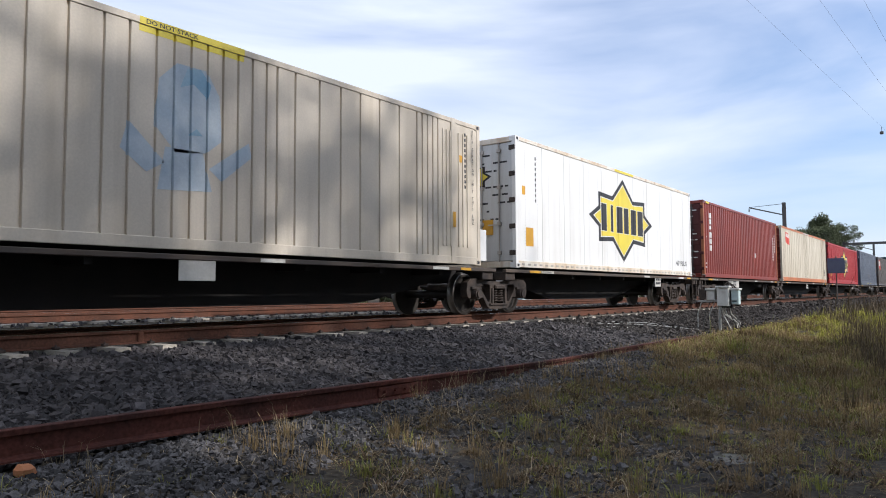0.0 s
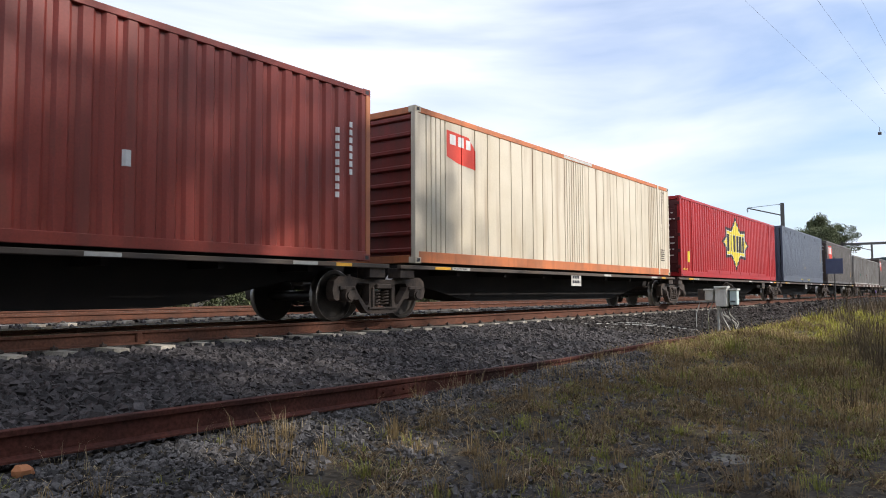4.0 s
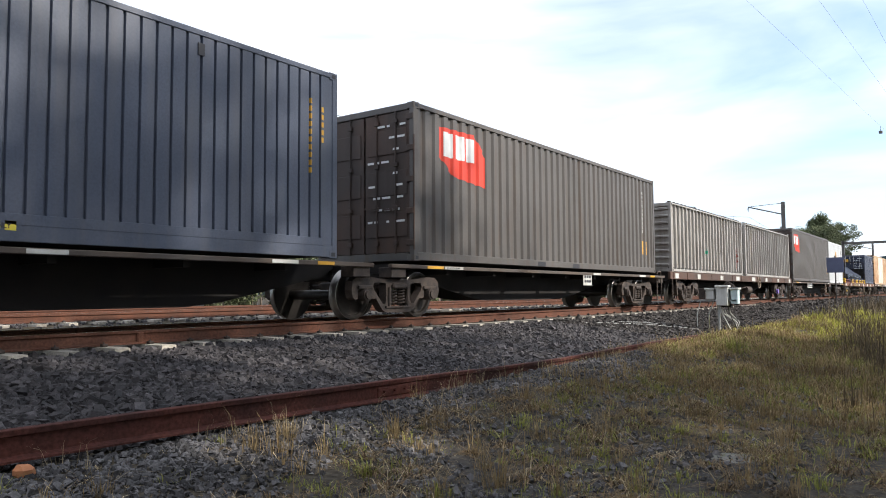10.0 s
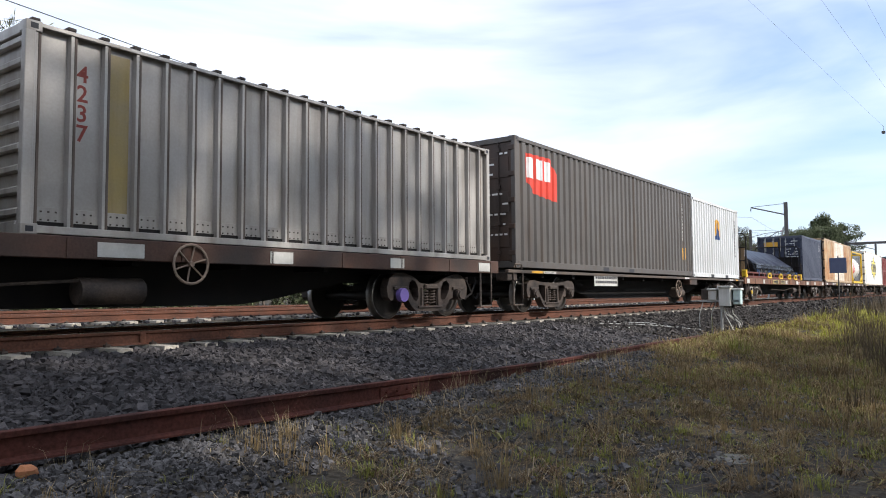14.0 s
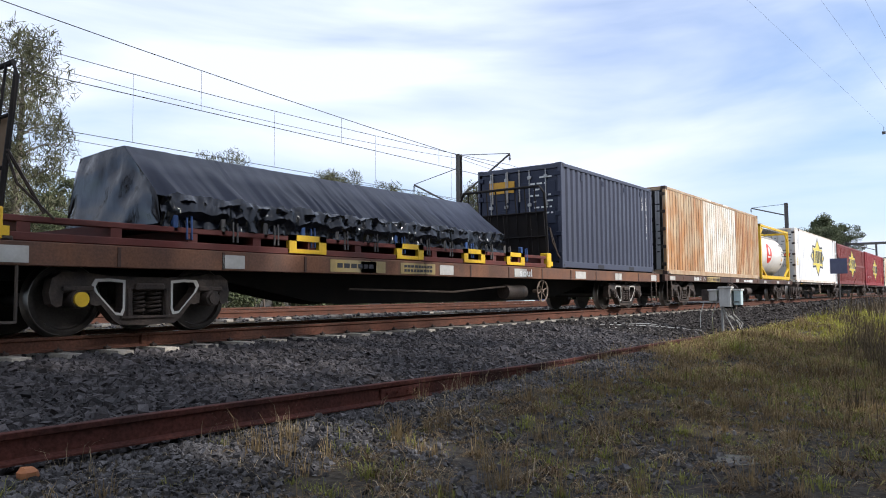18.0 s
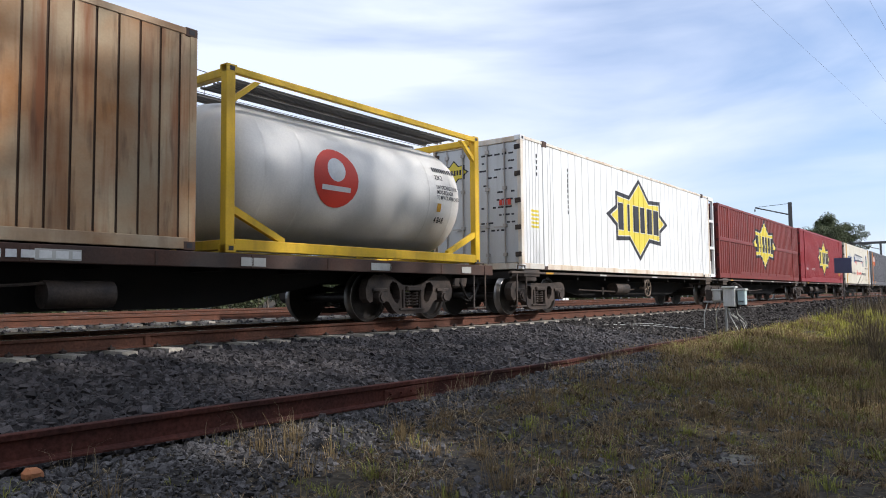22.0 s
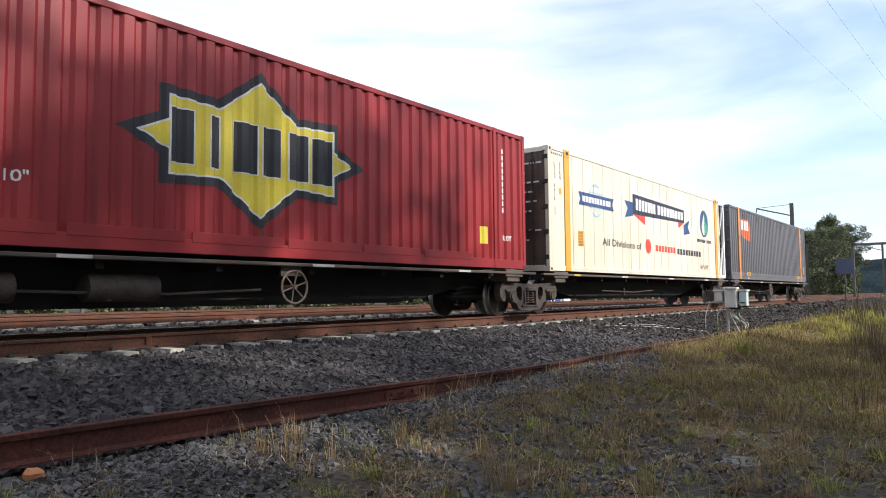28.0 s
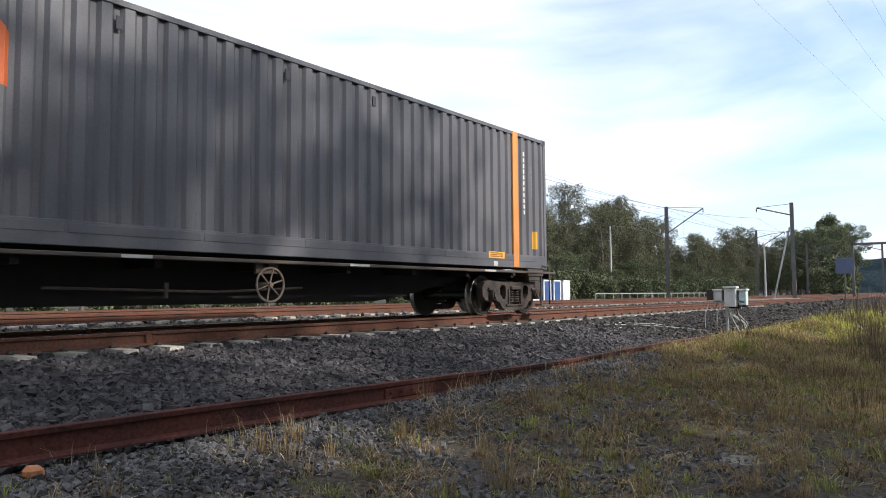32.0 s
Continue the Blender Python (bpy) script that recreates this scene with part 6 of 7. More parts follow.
def red_box(label, u0, u1, z0, z1, mat, bx, bz, bw, bh, seams):
    L, H = u1 - u0, z1 - z0
    # doors and bars in darkened red: end shade is in the paint, with dirt
    c, P = container(label, u0, u1, z0, z1, mat, corrugated(L, 0.287, 0.04), bar_mat=M_SHADEDIRTRED, end_mat=M_SHADEDIRTRED, sides=(0.2, 0.1))
    badge(c, P, bx, bz, bw, bh)
    for x in seams:
        part("lifting_post", Geo().box(x, x + 0.1, -HALF - 0.01, -HALF + 0.05, 0.02, H - 0.01, 0.006), mat, c)
    plate = Geo().box(0, 1.5, -HALF - 0.006, -HALF + 0.002, 0.16, 0.3, 0.004).mesh("gooseneck_plate", mat)
    for k in range(6):
        part("gooseneck_plate", plate, None, c, at=(3.0 + k * 1.6, 0, 0))
    return c, P


c, P = red_box("bright red corrugated container with a yellow star badge", u0, u1, 1.0, 3.81, M_RED, 7.25, 1.49, 2.12, 1.12, (1.25, 13.35))
decal(c, "placard", [rect(0.75, 0.52, 0.98, 0.9)], M_STAR, P)
end_bars(c, M_WHITEINK, 7, 2.8)
part("end_badge", Geo().plate([(0, 0), (0.4, -0.17), (0.8, 0), (0.4, 0.2)], 0, 0.003), M_SIGN, c, at=(0.004, 0.6, 1.95)).rotation_euler = (0, 0, -math.pi / 2)
decal(c, "hazard_stripe", [[(0.3, 0.24), (0.36, 0.24), (0.42, 0.3), (0.36, 0.3)], [(0.45, 0.24), (0.51, 0.24), (0.57, 0.3), (0.51, 0.3)], [(0.6, 0.24), (0.66, 0.24), (0.72, 0.3), (0.66, 0.3)]], M_STAR, P)

# slate container
u0, u1 = 72.11, 84.30
L = u1 - u0
c, P = container("slate blue-grey container with narrow ribs and yellow labels", u0, u1, 1.0, 3.955, M_SLATE, grooved(L, [0.348 + 0.2165 * k for k in range(54)], 0.045, 0.036), end="corrugated", sides=(0.2, 0.09), cast_mat=M_SLATE)
part("lower_rail_band", Geo().box(0.3, L - 0.3, -HALF - 0.004, -HALF + 0.002, 0.19, 0.31, 0.003), M_SLATE, c)
for x in (4.68, 6.73):
    decal(c, "yellow_label", [rect(x, 0.13, x + 0.68, 0.23)], M_STAR, P, 0.018)
    flat_text(c, "label_lettering", "EMPTY LIFT ONLY", x + 0.05, 0.15, 0.06, M_INK, -HALF - 0.0065, 0.58)
for x in (5.0, 6.9):
    part("fork_pocket", Geo().box(x, x + 0.35, -HALF - 0.003, -HALF + 0.003, 0.01, 0.11), M_INK, c)
decal(c, "sticker", [rect(6.05, 0.78, 6.2, 0.9)], M_PLACARD, P)
decal(c, "sticker", [rect(5.65, 1.02, 5.85, 1.08)], M_SIGN, P)
decal(c, "marking", [rect(11.6, 1.3 + 0.12 * k, 11.65, 1.38 + 0.12 * k) for k in range(10)] + [rect(11.85, 1.8 + 0.12 * k, 11.9, 1.88 + 0.12 * k) for k in range(5)], M_PLACARD, P)
for x in (0.9, 2.1, 3.3, 6.2, 9.6):
    part("lashing_plate", Geo().box(x, x + 0.1, -HALF - 0.003, -HALF + 0.01, 2.6, 2.76), M_INK, c)


def logo_box(label, u0, u1, z0, z1, mat, lx, lz, s, seed):
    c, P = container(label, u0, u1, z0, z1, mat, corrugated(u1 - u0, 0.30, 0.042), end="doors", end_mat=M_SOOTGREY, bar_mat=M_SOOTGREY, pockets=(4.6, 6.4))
    decal(c, "red_logo", [[(lx, lz + 0.42 * s), (lx, lz + 1.0 * s), (lx + 1.15 * s, lz + 1.02 * s), (lx + 1.55 * s, lz + 0.62 * s), (lx + 1.55 * s, lz), (lx + 0.42 * s, lz + 0.1 * s)]], M_LOGO_RED, P, 0.003, "plain red logo patch")
    decal(c, "logo_block", [rect(lx + (0.1 + 0.38 * k) * s, lz + 0.45 * s, lx + (0.4 + 0.38 * k) * s, lz + 0.92 * s) for k in range(3)], M_WHITEINK, P, 0.006)
    L = u1 - u0
    decal(c, "marking", [rect(L - 1.0, 1.2 + 0.13 * k, L - 0.95, 1.29 + 0.13 * k) for k in range(10)], M_WHITEINK, P)
    decal(c, "faded_label", [rect(L - 1.05, 0.55, L - 0.9, 0.95), rect(L - 0.75, 0.55, L - 0.7, 0.95)], M_PLACARD, P)
    end_bars(c, M_WHITEINK, seed, z1 - z0)
    return c, P


c, P = logo_box("dark warm-grey corrugated container with a red logo patch", 86.25, 98.45, 1.03, 3.945, M_DARKGREY, 0.85, 1.58, 1.02, 3)
part("rust_edge", Geo().box(0.0, 0.03, -HALF - 0.002, -HALF + 0.02, 0.2, 2.3), M_RUSTSILL, c)


# ---- flat wagon with two ribbed boxes ----
def flat_wagon(label, u0, u1, bogies, sill, deck, ends="lr", kind="heavy", sill_mat=M_RUSTSILL):
    w = wagon("flat_wagon", label, u0, u1, bogies, 0.3, sill, sill_mat, ends, kind, bogies, deck, PACK)
    L = u1 - u0
    r = random.Random(int(u0))
    for k in range(8):
        x = 0.5 + (L - 1.5) * k / 7 + r.uniform(-0.3, 0.3)
        patch(w, x, x + r.uniform(0.3, 0.6), sill + 0.03, deck - 0.05, M_SIGN)
    pocket = Geo().box(-0.02, 0.02, -1.262, -1.245, sill + 0.01, deck - 0.02).mesh("stake_pocket", M_RUSTSILL)
    for k in range(14):
        part("stake_pocket", pocket, None, w, at=(0.3 + (L - 0.6) * k / 13, 0, 0))
    part("deck", Geo().box(0.05, L - 0.05, -1.15, 1.15, deck - 0.05, deck - 0.004), M_BLACK, w)
    part("air_tank", Geo().cyl((L * 0.55, -0.95, 0.5), (L * 0.55 + 0.8, -0.95, 0.5), 0.16, 14), M_BOGIE, w, smooth=40)
    g = Geo().tube([(L * 0.3, -1.0, 0.55), (L * 0.45, -1.0, 0.5), (L * 0.55, -1.0, 0.62)], 0.02, 5)
    part("brake_rod", g, M_BOGIE, w)
    return w


w = flat_wagon("rusty brown flat wagon under two ribbed silver boxes", 99.75, 119.1, (102.0, 116.95), 0.86, 1.11, kind="arch")
part("axle_cap", Geo().cyl((116.95 - 99.75 - 0.885, -1.2, 0.426), (116.95 - 99.75 - 0.885, -1.1, 0.426), 0.12, 16), surf("violet_paint", (0.2, 0.14, 0.42), 0.4), w, "violet painted axle cap", 40)
handwheel(w, 111.69 - 99.75, 0.84, -1.28, 0.25)
for x in (106.6, 107.0):
    part("strut", Geo().box(x - 99.75 - 0.04, x - 99.75 + 0.04, -1.2, -1.12, 0.5, 0.86), M_BLACK, w)


def ribbed_box(label, u0, u1, first):
    L = u1 - u0
    spots = [0.12 + 0.396 * k for k in range(int((L - 0.2) / 0.396) + 1)]
    c, P = container(label, u0, u1, 1.11, 3.44, M_GALV, ribbed(L, spots, 0.06, 0.07), end="ribbed", sides=(0.1, 0.06), name="ribbed_container")
    cap = Geo().box(-0.05, 0.05, -0.06, 0.06, 0, 0.045, 0.01).mesh("top_cap", M_BOGIE)
    for x in spots:
        part("top_cap", cap, None, c, at=(x, -HALF + 0.09, 2.33))
    rib = Geo().box(0.026, 0.056, -HALF + 0.02, -HALF + 0.09, 0.1, 2.27, 0.004).mesh("rib", M_RIB)
    foot = Geo().box(0.075, 0.33, -HALF + 0.076, -HALF + 0.083, 0.12, 0.31, 0.003).mesh("foot_plate", M_GALV)
    for x in spots:
        part("rib", rib, None, c, at=(x, 0, 0))
        if x < L - 0.4:
            part("foot_plate", foot, None, c, at=(x, 0, 0))
    r = random.Random(int(u0))
    g = Geo()
    for x in spots[:-1]:
        for a in (0.16, 0.25):
            for b in (0.11, 0.19, 0.27):
                g.box(x + b, x + b + 0.02, -HALF + 0.07, -HALF + 0.078, a, a + 0.018)
    tagged(part("rivets", g, M_BOGIE, c), kind="stuff")
    if first:
        decal(c, "number", None, M_BROWNRED, P, tris=letters("5001", L - 0.78, 1.2, 0.2, vertical=True))
        decal(c, "number", None, M_BROWNRED, P, tris=letters("5001", 0.60, 2.06, 0.2, vertical=True))
        decal(c, "sticker", [rect(4.0, 0.75, 4.14, 0.87)], M_GREENINK, P)
        decal(c, "sticker", [rect(2.95, 0.95, 3.05, 1.02)], M_PLACARD, P)
    else:
        decal(c, "yellow_stripe", [rect(0.98, 0.08, 1.24, 2.2)], M_OLDYELLOW, P, 0.003, "faded yellow stripe")
        decal(c, "number", None, M_BROWNRED, P, tris=letters("4237", 0.60, 2.02, 0.2, vertical=True))
    return c


ribbed_box("silver ribbed steel open-topped box with red numbers", 100.01, 109.08, True)
ribbed_box("silver ribbed steel box with a faded yellow stripe", 109.65, 118.84, False)

# ---- wagon with a dark container and a white box ----
w = spine_platform(119.5, 138.75, 121.77, 136.5, (121.77, 136.5), "lr", (123.85, 1.5), 9)
handwheel(w, 130.69 - 119.5, 0.57, -1.16, 0.28)
part("air_tank", Geo().cyl((11.2, -0.95, 0.42), (12.0, -0.95, 0.42), 0.15, 14), M_BOGIE, w, smooth=40)
part("end_block", Geo().box(12.15, 12.95, -1.23, -1.0, 0.7, 0.95, 0.01), M_RUSTSILL, w)
logo_box("dark warm-grey corrugated container with a red logo patch and white stencils", 119.87, 132.06, 1.0, 3.94, M_DARKGREY, 0.5, 1.62, 1.0, 4)
u0, u1 = 132.13, 138.19
c, P = container("dull white corrugated twenty-foot container with an oval badge", u0, u1, 0.98, 3.85, M_DULLWHITE, corrugated(6.06, 0.285, 0.046), end="doors", pockets=(2.1, 4.0), post_mat=M_DULLWHITE)
decal(c, "oval_badge", [oval(3.1, 1.88, 0.36, 0.40)], M_PLACARD, P, 0.003, "round amber badge")
decal(c, "badge_shape", [[(2.95, 1.6), (3.0, 2.05), (3.12, 2.2), (3.2, 2.0), (3.35, 1.6)]], M_BLUEINK, P, 0.006)
decal(c, "badge_shape", [rect(2.75, 1.49, 3.45, 1.62)], M_BLUEINK, P, 0.006)
decal(c, "marking", [rect(5.55, 0.9 + 0.14 * k, 5.6, 1.0 + 0.14 * k) for k in range(11)] + [rect(5.75, 1.5 + 0.14 * k, 5.8, 1.6 + 0.14 * k) for k in range(6)], M_INK, P)
decal(c, "sticker", [rect(0.2, 1.55, 0.26, 1.62)], M_GREENINK, P)

# ---- flat wagon with a tarped rack and a blue-grey box ----
w = flat_wagon("long rusty brown flat wagon with a fish-bellied frame", 138.95, 158.55, (141.2, 156.2), 0.79, 1.05, kind="pale", sill_mat=M_OXIDESILL)
handwheel(w, 151.11 - 138.95, 0.52)
decal_tris = letters("soul", 10.95, 0.84, 0.17, 0.55)
part("chalk_scrawl", Geo().add([(x, -1.264, z) for t in decal_tris for x, z in t], [(3 * i, 3 * i + 1, 3 * i + 2) for i in range(len(decal_tris))]), M_WHITEINK, w)
patch(w, 5.2, 6.5, 0.82, 1.01, M_OLDYELLOW)
bars(w, M_INK, 5.35, 0.86, 6.2, 0.98, 1, 12, -1.267)
patch(w, 6.9, 7.9, 0.82, 1.01, M_OLDYELLOW)
bars(w, M_INK, 7.0, 0.84, 7.8, 0.99, 2, 13, -1.267)
part("axle_cap", Geo().cyl((1.365, -1.2, 0.426), (1.365, -1.1, 0.426), 0.085, 16), M_YELLOW, w, "yellow painted axle cap", 40)
x0, x1, zb = 139.25, 151.45, 1.06
rack = thing("flat_rack", "red oxide flat rack with a hooped plywood end gate", "flat rack", (x0, 0, zb))
MOVING.append((rack, x0, zb))
RL = x1 - x0
for s in (-1, 1):
    a, b = sorted((s * 1.2, s * 1.08))
    part("side_beam", Geo().box(0, RL, a, b, 0.0, 0.09, 0.008).box(0, RL, a, b, 0.2, 0.27, 0.008), M_REDRACK, rack)
for k in range(12):
    x = 0.35 + (RL - 0.8) * k / 11
    part("beam_web", Geo().box(x, x + 0.14, -1.19, 1.19, 0.01, 0.25), M_REDRACK, rack)
for x in (0.0, RL - 0.22):
    part("rack_corner", Geo().box(x, x + 0.2, -1.24, -1.05, -0.0, 0.34, 0.012).box(x + 0.04, x + 0.26, -1.245, -1.1, 0.04, 0.14), M_YELLOW, rack, "yellow corner block")
for x in (4.1, 6.55, 8.6, 10.2):
    g = Geo().box(x, x + 0.75, -1.225, -1.15, 0.2, 0.29).box(x, x + 0.14, -1.225, -1.15, 0.03, 0.29).box(x + 0.6, x + 0.75, -1.225, -1.15, 0.03, 0.29).box(x, x + 0.75, -1.222, -1.15, 0.02, 0.08)
    part("fork_loop", g, M_YELLOW, rack, "yellow fork pocket loop")
for k in range(13):
    x = 2.2 + 0.72 * k
    g = Geo().box(x, x + 0.08, -1.2, -1.12, 0.2, 0.43, 0.012).tube([(x + 0.2, -1.19, 0.4), (x + 0.2, -1.2, 0.12), (x + 0.27, -1.2, 0.12), (x + 0.27, -1.19, 0.42)], 0.016, 5)
    part("lashing", g, M_MASTSTEEL if k % 3 else M_BLUEINK, rack)
for gx_, lean, ply in ((0.18, 0.14, M_PLY), (RL - 0.06, -0.2, M_BLACK)):
    g = Geo()
    hoop = [(0, -1.17, 0.2), (lean * 0.63, -1.19, 1.3), (lean * 0.9, -1.19, 1.75), (lean, -1.08, 1.93), (lean, 1.08, 1.93), (lean * 0.9, 1.19, 1.75), (0, 1.17, 0.2)]
    gt = part("end_gate", Geo().tube(hoop, 0.032, 6), M_BLACK, rack, "hooped steel end gate", 40, at=(gx_, 0, 0))
    for k in range(8):
        y = -0.95 + 0.27 * k
        part("gate_bar", Geo().tube([(-0.02, y, 0.25), (lean - 0.02, y, 1.92)], 0.017, 5), M_BLACK, gt)
    for z in (0.75, 1.32):
        part("gate_rail", Geo().tube([(lean * (z - 0.25) / 1.67 - 0.02, -1.17, z), (lean * (z - 0.25) / 1.67 - 0.02, 1.17, z)], 0.022, 5), M_BLACK, gt)
    for k in range(6):
        y = -1.12 + 0.375 * k
        g = Geo().box(0.03, 0.055, y, y + 0.36, 0.27, 1.33)
        g.v = [(a + lean * (c - 0.25) / 1.67, b, c) for a, b, c in g.v]
        part("gate_board", g, ply, gt)
    part("lashing_chain", Geo().tube([(0.05, -1.2, 0.95), (0.45, -1.2, 0.3)], 0.02, 5).tube([(0.05, -1.2, 0.9), (0.15, -1.22, 0.6), (0.55, -1.2, 0.25)], 0.016, 5), M_BOGIE, gt)
# the tarped stack: a ridge with sloping sides and a gathered hem
tp = thing("tarped_load", "stack wrapped in a glossy blue-black tarpaulin with a gathered hem", "load", (x0, 0, zb))
MOVING.append((tp, x0, zb))
nx, g = 200, Geo()
rs = [(-1.2, 0.27), (-1.17, 0.37), (-1.22, 0.47), (-1.15, 0.56), (-1.16, 0.64), (-1.06, 0.70), (-0.6, 1.05), (-0.1, 1.44), (0.4, 1.43), (1.05, 1.39), (1.15, 0.9), (1.19, 0.36)]
rr = random.Random(3)
vs = []
for i in range(nx + 1):
    f = i / nx
    for j, (yy, zz) in enumerate(rs):
        xa, xb = 2.03 + 0.12 * (zz - 0.4), 10.15 + 0.25 * (zz - 0.4)
        crease = (0.06 if j <= 4 else 0.045 if j == 5 else 0.022 if j == 6 else 0.008)
        n1 = noise.noise(Vector((f * 48, j * 1.7, 2.0))) + (0.7 * noise.noise(Vector((f * 130, j * 2.3, 5.0))) if j < 6 else 0)
        n2 = noise.noise(Vector((f * 23, j * 0.9, 7.0)))
        vs.append((xa + (xb - xa) * f + crease * n2, yy * (1 + 0.0 * n1) - crease * n1 * 0.9, zz + crease * (n2 + 0.7 * n1)))
m = len(rs)
quads = [[(i * m + j, (i + 1) * m + j, (i + 1) * m + j + 1, i * m + j + 1) for i in range(nx) for j in span] for span in (range(5), range(5, m - 1))]
tarp = part("tarpaulin", g.add(vs, quads[1] + [tuple(range(nx * m + m - 1, nx * m - 1, -1))]), M_TARP, tp, smooth=40)
part("hem", Geo().add(vs, quads[0]), M_TARPHEM, tarp, "crinkled glossy hem", 45)
# the crumpled end of the wrapping
ev, na, nb = [], 22, 12
for i in range(na + 1):
    yy = -1.2 + 2.39 * i / na
    hi = float(np.interp(yy, [-1.2, -1.06, -0.1, 0.4, 1.05, 1.15, 1.19], [0.33, 0.70, 1.44, 1.43, 1.39, 0.9, 0.36]))
    for j in range(nb + 1):
        zz = 0.3 + (hi - 0.3) * j / nb
        fold = 0.0 if j == nb else 0.09 * noise.noise(Vector((yy * 3.1, zz * 2.2, 1.0))) + 0.05 * noise.noise(Vector((yy * 8.0, zz * 6.0, 4.0)))
        ev.append((2.025 + 0.12 * (zz - 0.4) - 0.04 * (1 - j / nb) + 0.6 * fold, yy, zz))
part("wrapped_end", Geo().add(ev, [(i * (nb + 1) + j, i * (nb + 1) + j + 1, (i + 1) * (nb + 1) + j + 1, (i + 1) * (nb + 1) + j) for i in range(na) for j in range(nb)]), M_TARPHEM, tarp, "crumpled glossy end of the wrapping", 50)
part("pallet_load", Geo().box(2.15, 10.1, -1.1, 1.1, 0.26, 0.6), M_BLACK, tp)

u0, u1 = 152.04, 158.11
c, P = container("blue-grey corrugated twenty-foot container with a navy end", u0, u1, 1.08, 3.675, M_BLUEGREY, corrugated(6.07, 0.285, 0.042), end="doors", end_mat=M_NAVY, bar_mat=M_GALVPOST, hinge_mat=M_NAVY, pockets=(2.05, 4.15), post_mat=M_BLUEGREY)
part("end_sign", Geo().box(-0.012, -0.004, 0.1, 0.85, 1.95, 2.25), M_PLACARD, c, "yellow and red end sign")
for y in (0.75, 0.3, -0.05):
    part("end_strap", Geo().cyl((-0.02, y, 1.7), (-0.02, y, 2.5), 0.02, 6), M_GALV, c)
end_bars(c, M_WHITEINK, 9, 2.6, -1.0, -0.3, 1.2, 2.25, 7)
decal(c, "code_lettering", None, M_WHITEINK, P, tris=letters("TIHU 232092 0", 5.57, 2.27, 0.085, vertical=True) + letters("22G8", 5.27, 2.27, 0.09, vertical=True))
for x in (1.1, 2.4, 3.9, 5.1):
    part("lashing_plate", Geo().box(x, x + 0.1, -HALF - 0.003, -HALF + 0.01, 2.26, 2.4), M_NAVY, c)

# ---- wagon with a rust-stained container and a tank ----
w = flat_wagon("long rusty flat wagon carrying a container and a tank", 159.05, 178.55, (161.32, 176.13), 0.84, 1.04, kind="arch")
handwheel(w, 167.02 - 159.05, 0.66)
for x, pts in ((2.92, ((0, 0), (0.05, 0.12))), (3.02, ((0, 0.12), (0.04, 0.0))), (2.93, ((0, 0.07), (0.12, 0.05))), (3.24, ((0, 0.02), (0.08, 0.12))), (3.33, ((0, 0.12), (0.07, 0.01))), (3.56, ((0, 0), (0.17, 0.12))), (3.57, ((0, 0.12), (0.16, 0.01))),
               (4.0, ((0, 0), (0.04, 0.08), (0.12, 0.12), (0.2, 0.08), (0.22, 0.02))), (3.12, ((0, 0.04), (0.04, 0.1), (0.08, 0.06), (0.04, 0.02), (0, 0.04)))):
    part("chalk_stroke", Geo().tube([(x + a, -1.258, 0.885 + b) for a, b in pts], 0.007, 5), M_WHITEINK, w)
patch(w, 4.47, 6.06, 0.85, 1.03, M_OLDYELLOW, name="number_plate")
flat_text(w, "class_lettering", "RQSY", 4.52, 0.88, 0.11, M_SILL, -1.2635, 0.5)
bars(w, M_SILL, 5.1, 0.87, 6.0, 1.01, 1, 22, -1.267)
bars(w, M_WHITEINK, 9.6, 0.86, 11.0, 1.0, 1, 23, -1.264)
u0, u1 = 159.36, 171.55
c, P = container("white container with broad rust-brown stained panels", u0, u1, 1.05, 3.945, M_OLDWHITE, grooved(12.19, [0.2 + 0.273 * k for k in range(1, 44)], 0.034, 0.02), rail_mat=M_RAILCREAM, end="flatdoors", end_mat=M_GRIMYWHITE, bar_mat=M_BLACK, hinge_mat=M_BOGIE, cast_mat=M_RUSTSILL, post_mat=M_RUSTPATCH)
for k in range(44):
    x = 0.2 + 0.273 * k
    if x < 3.9 or x > 8.3:
        decal(c, "stained_panel", [rect(max(0.12, x), 0.16, min(12.08, x + 0.273), 2.79)], M_RUSTPATCH, P, 0.002, "panel stained rust brown")
    if 0.15 < x < 12.0 and k:
        decal(c, "panel_seam", [rect(x - 0.014, 0.17, x + 0.014, 2.78)], M_SEAM, P, 0.004, "dark rusty seam")
end_bars(c, M_INK, 15, 2.9)
for y in (-1.1, -0.86, -0.6, -0.06, 0.3, 0.75, 1.05):
    part("door_gasket", Geo().box(0.012, 0.029, y, y + 0.085, 0.17, 2.75, 0.004), M_BLACK, c)
part("roof_patch", Geo().box(3.9, 5.0, -HALF - 0.004, -HALF + 0.02, 2.84, 2.9).box(6.6, 7.3, -HALF - 0.004, -HALF + 0.02, 2.84, 2.9), M_OLDWHITE, c)

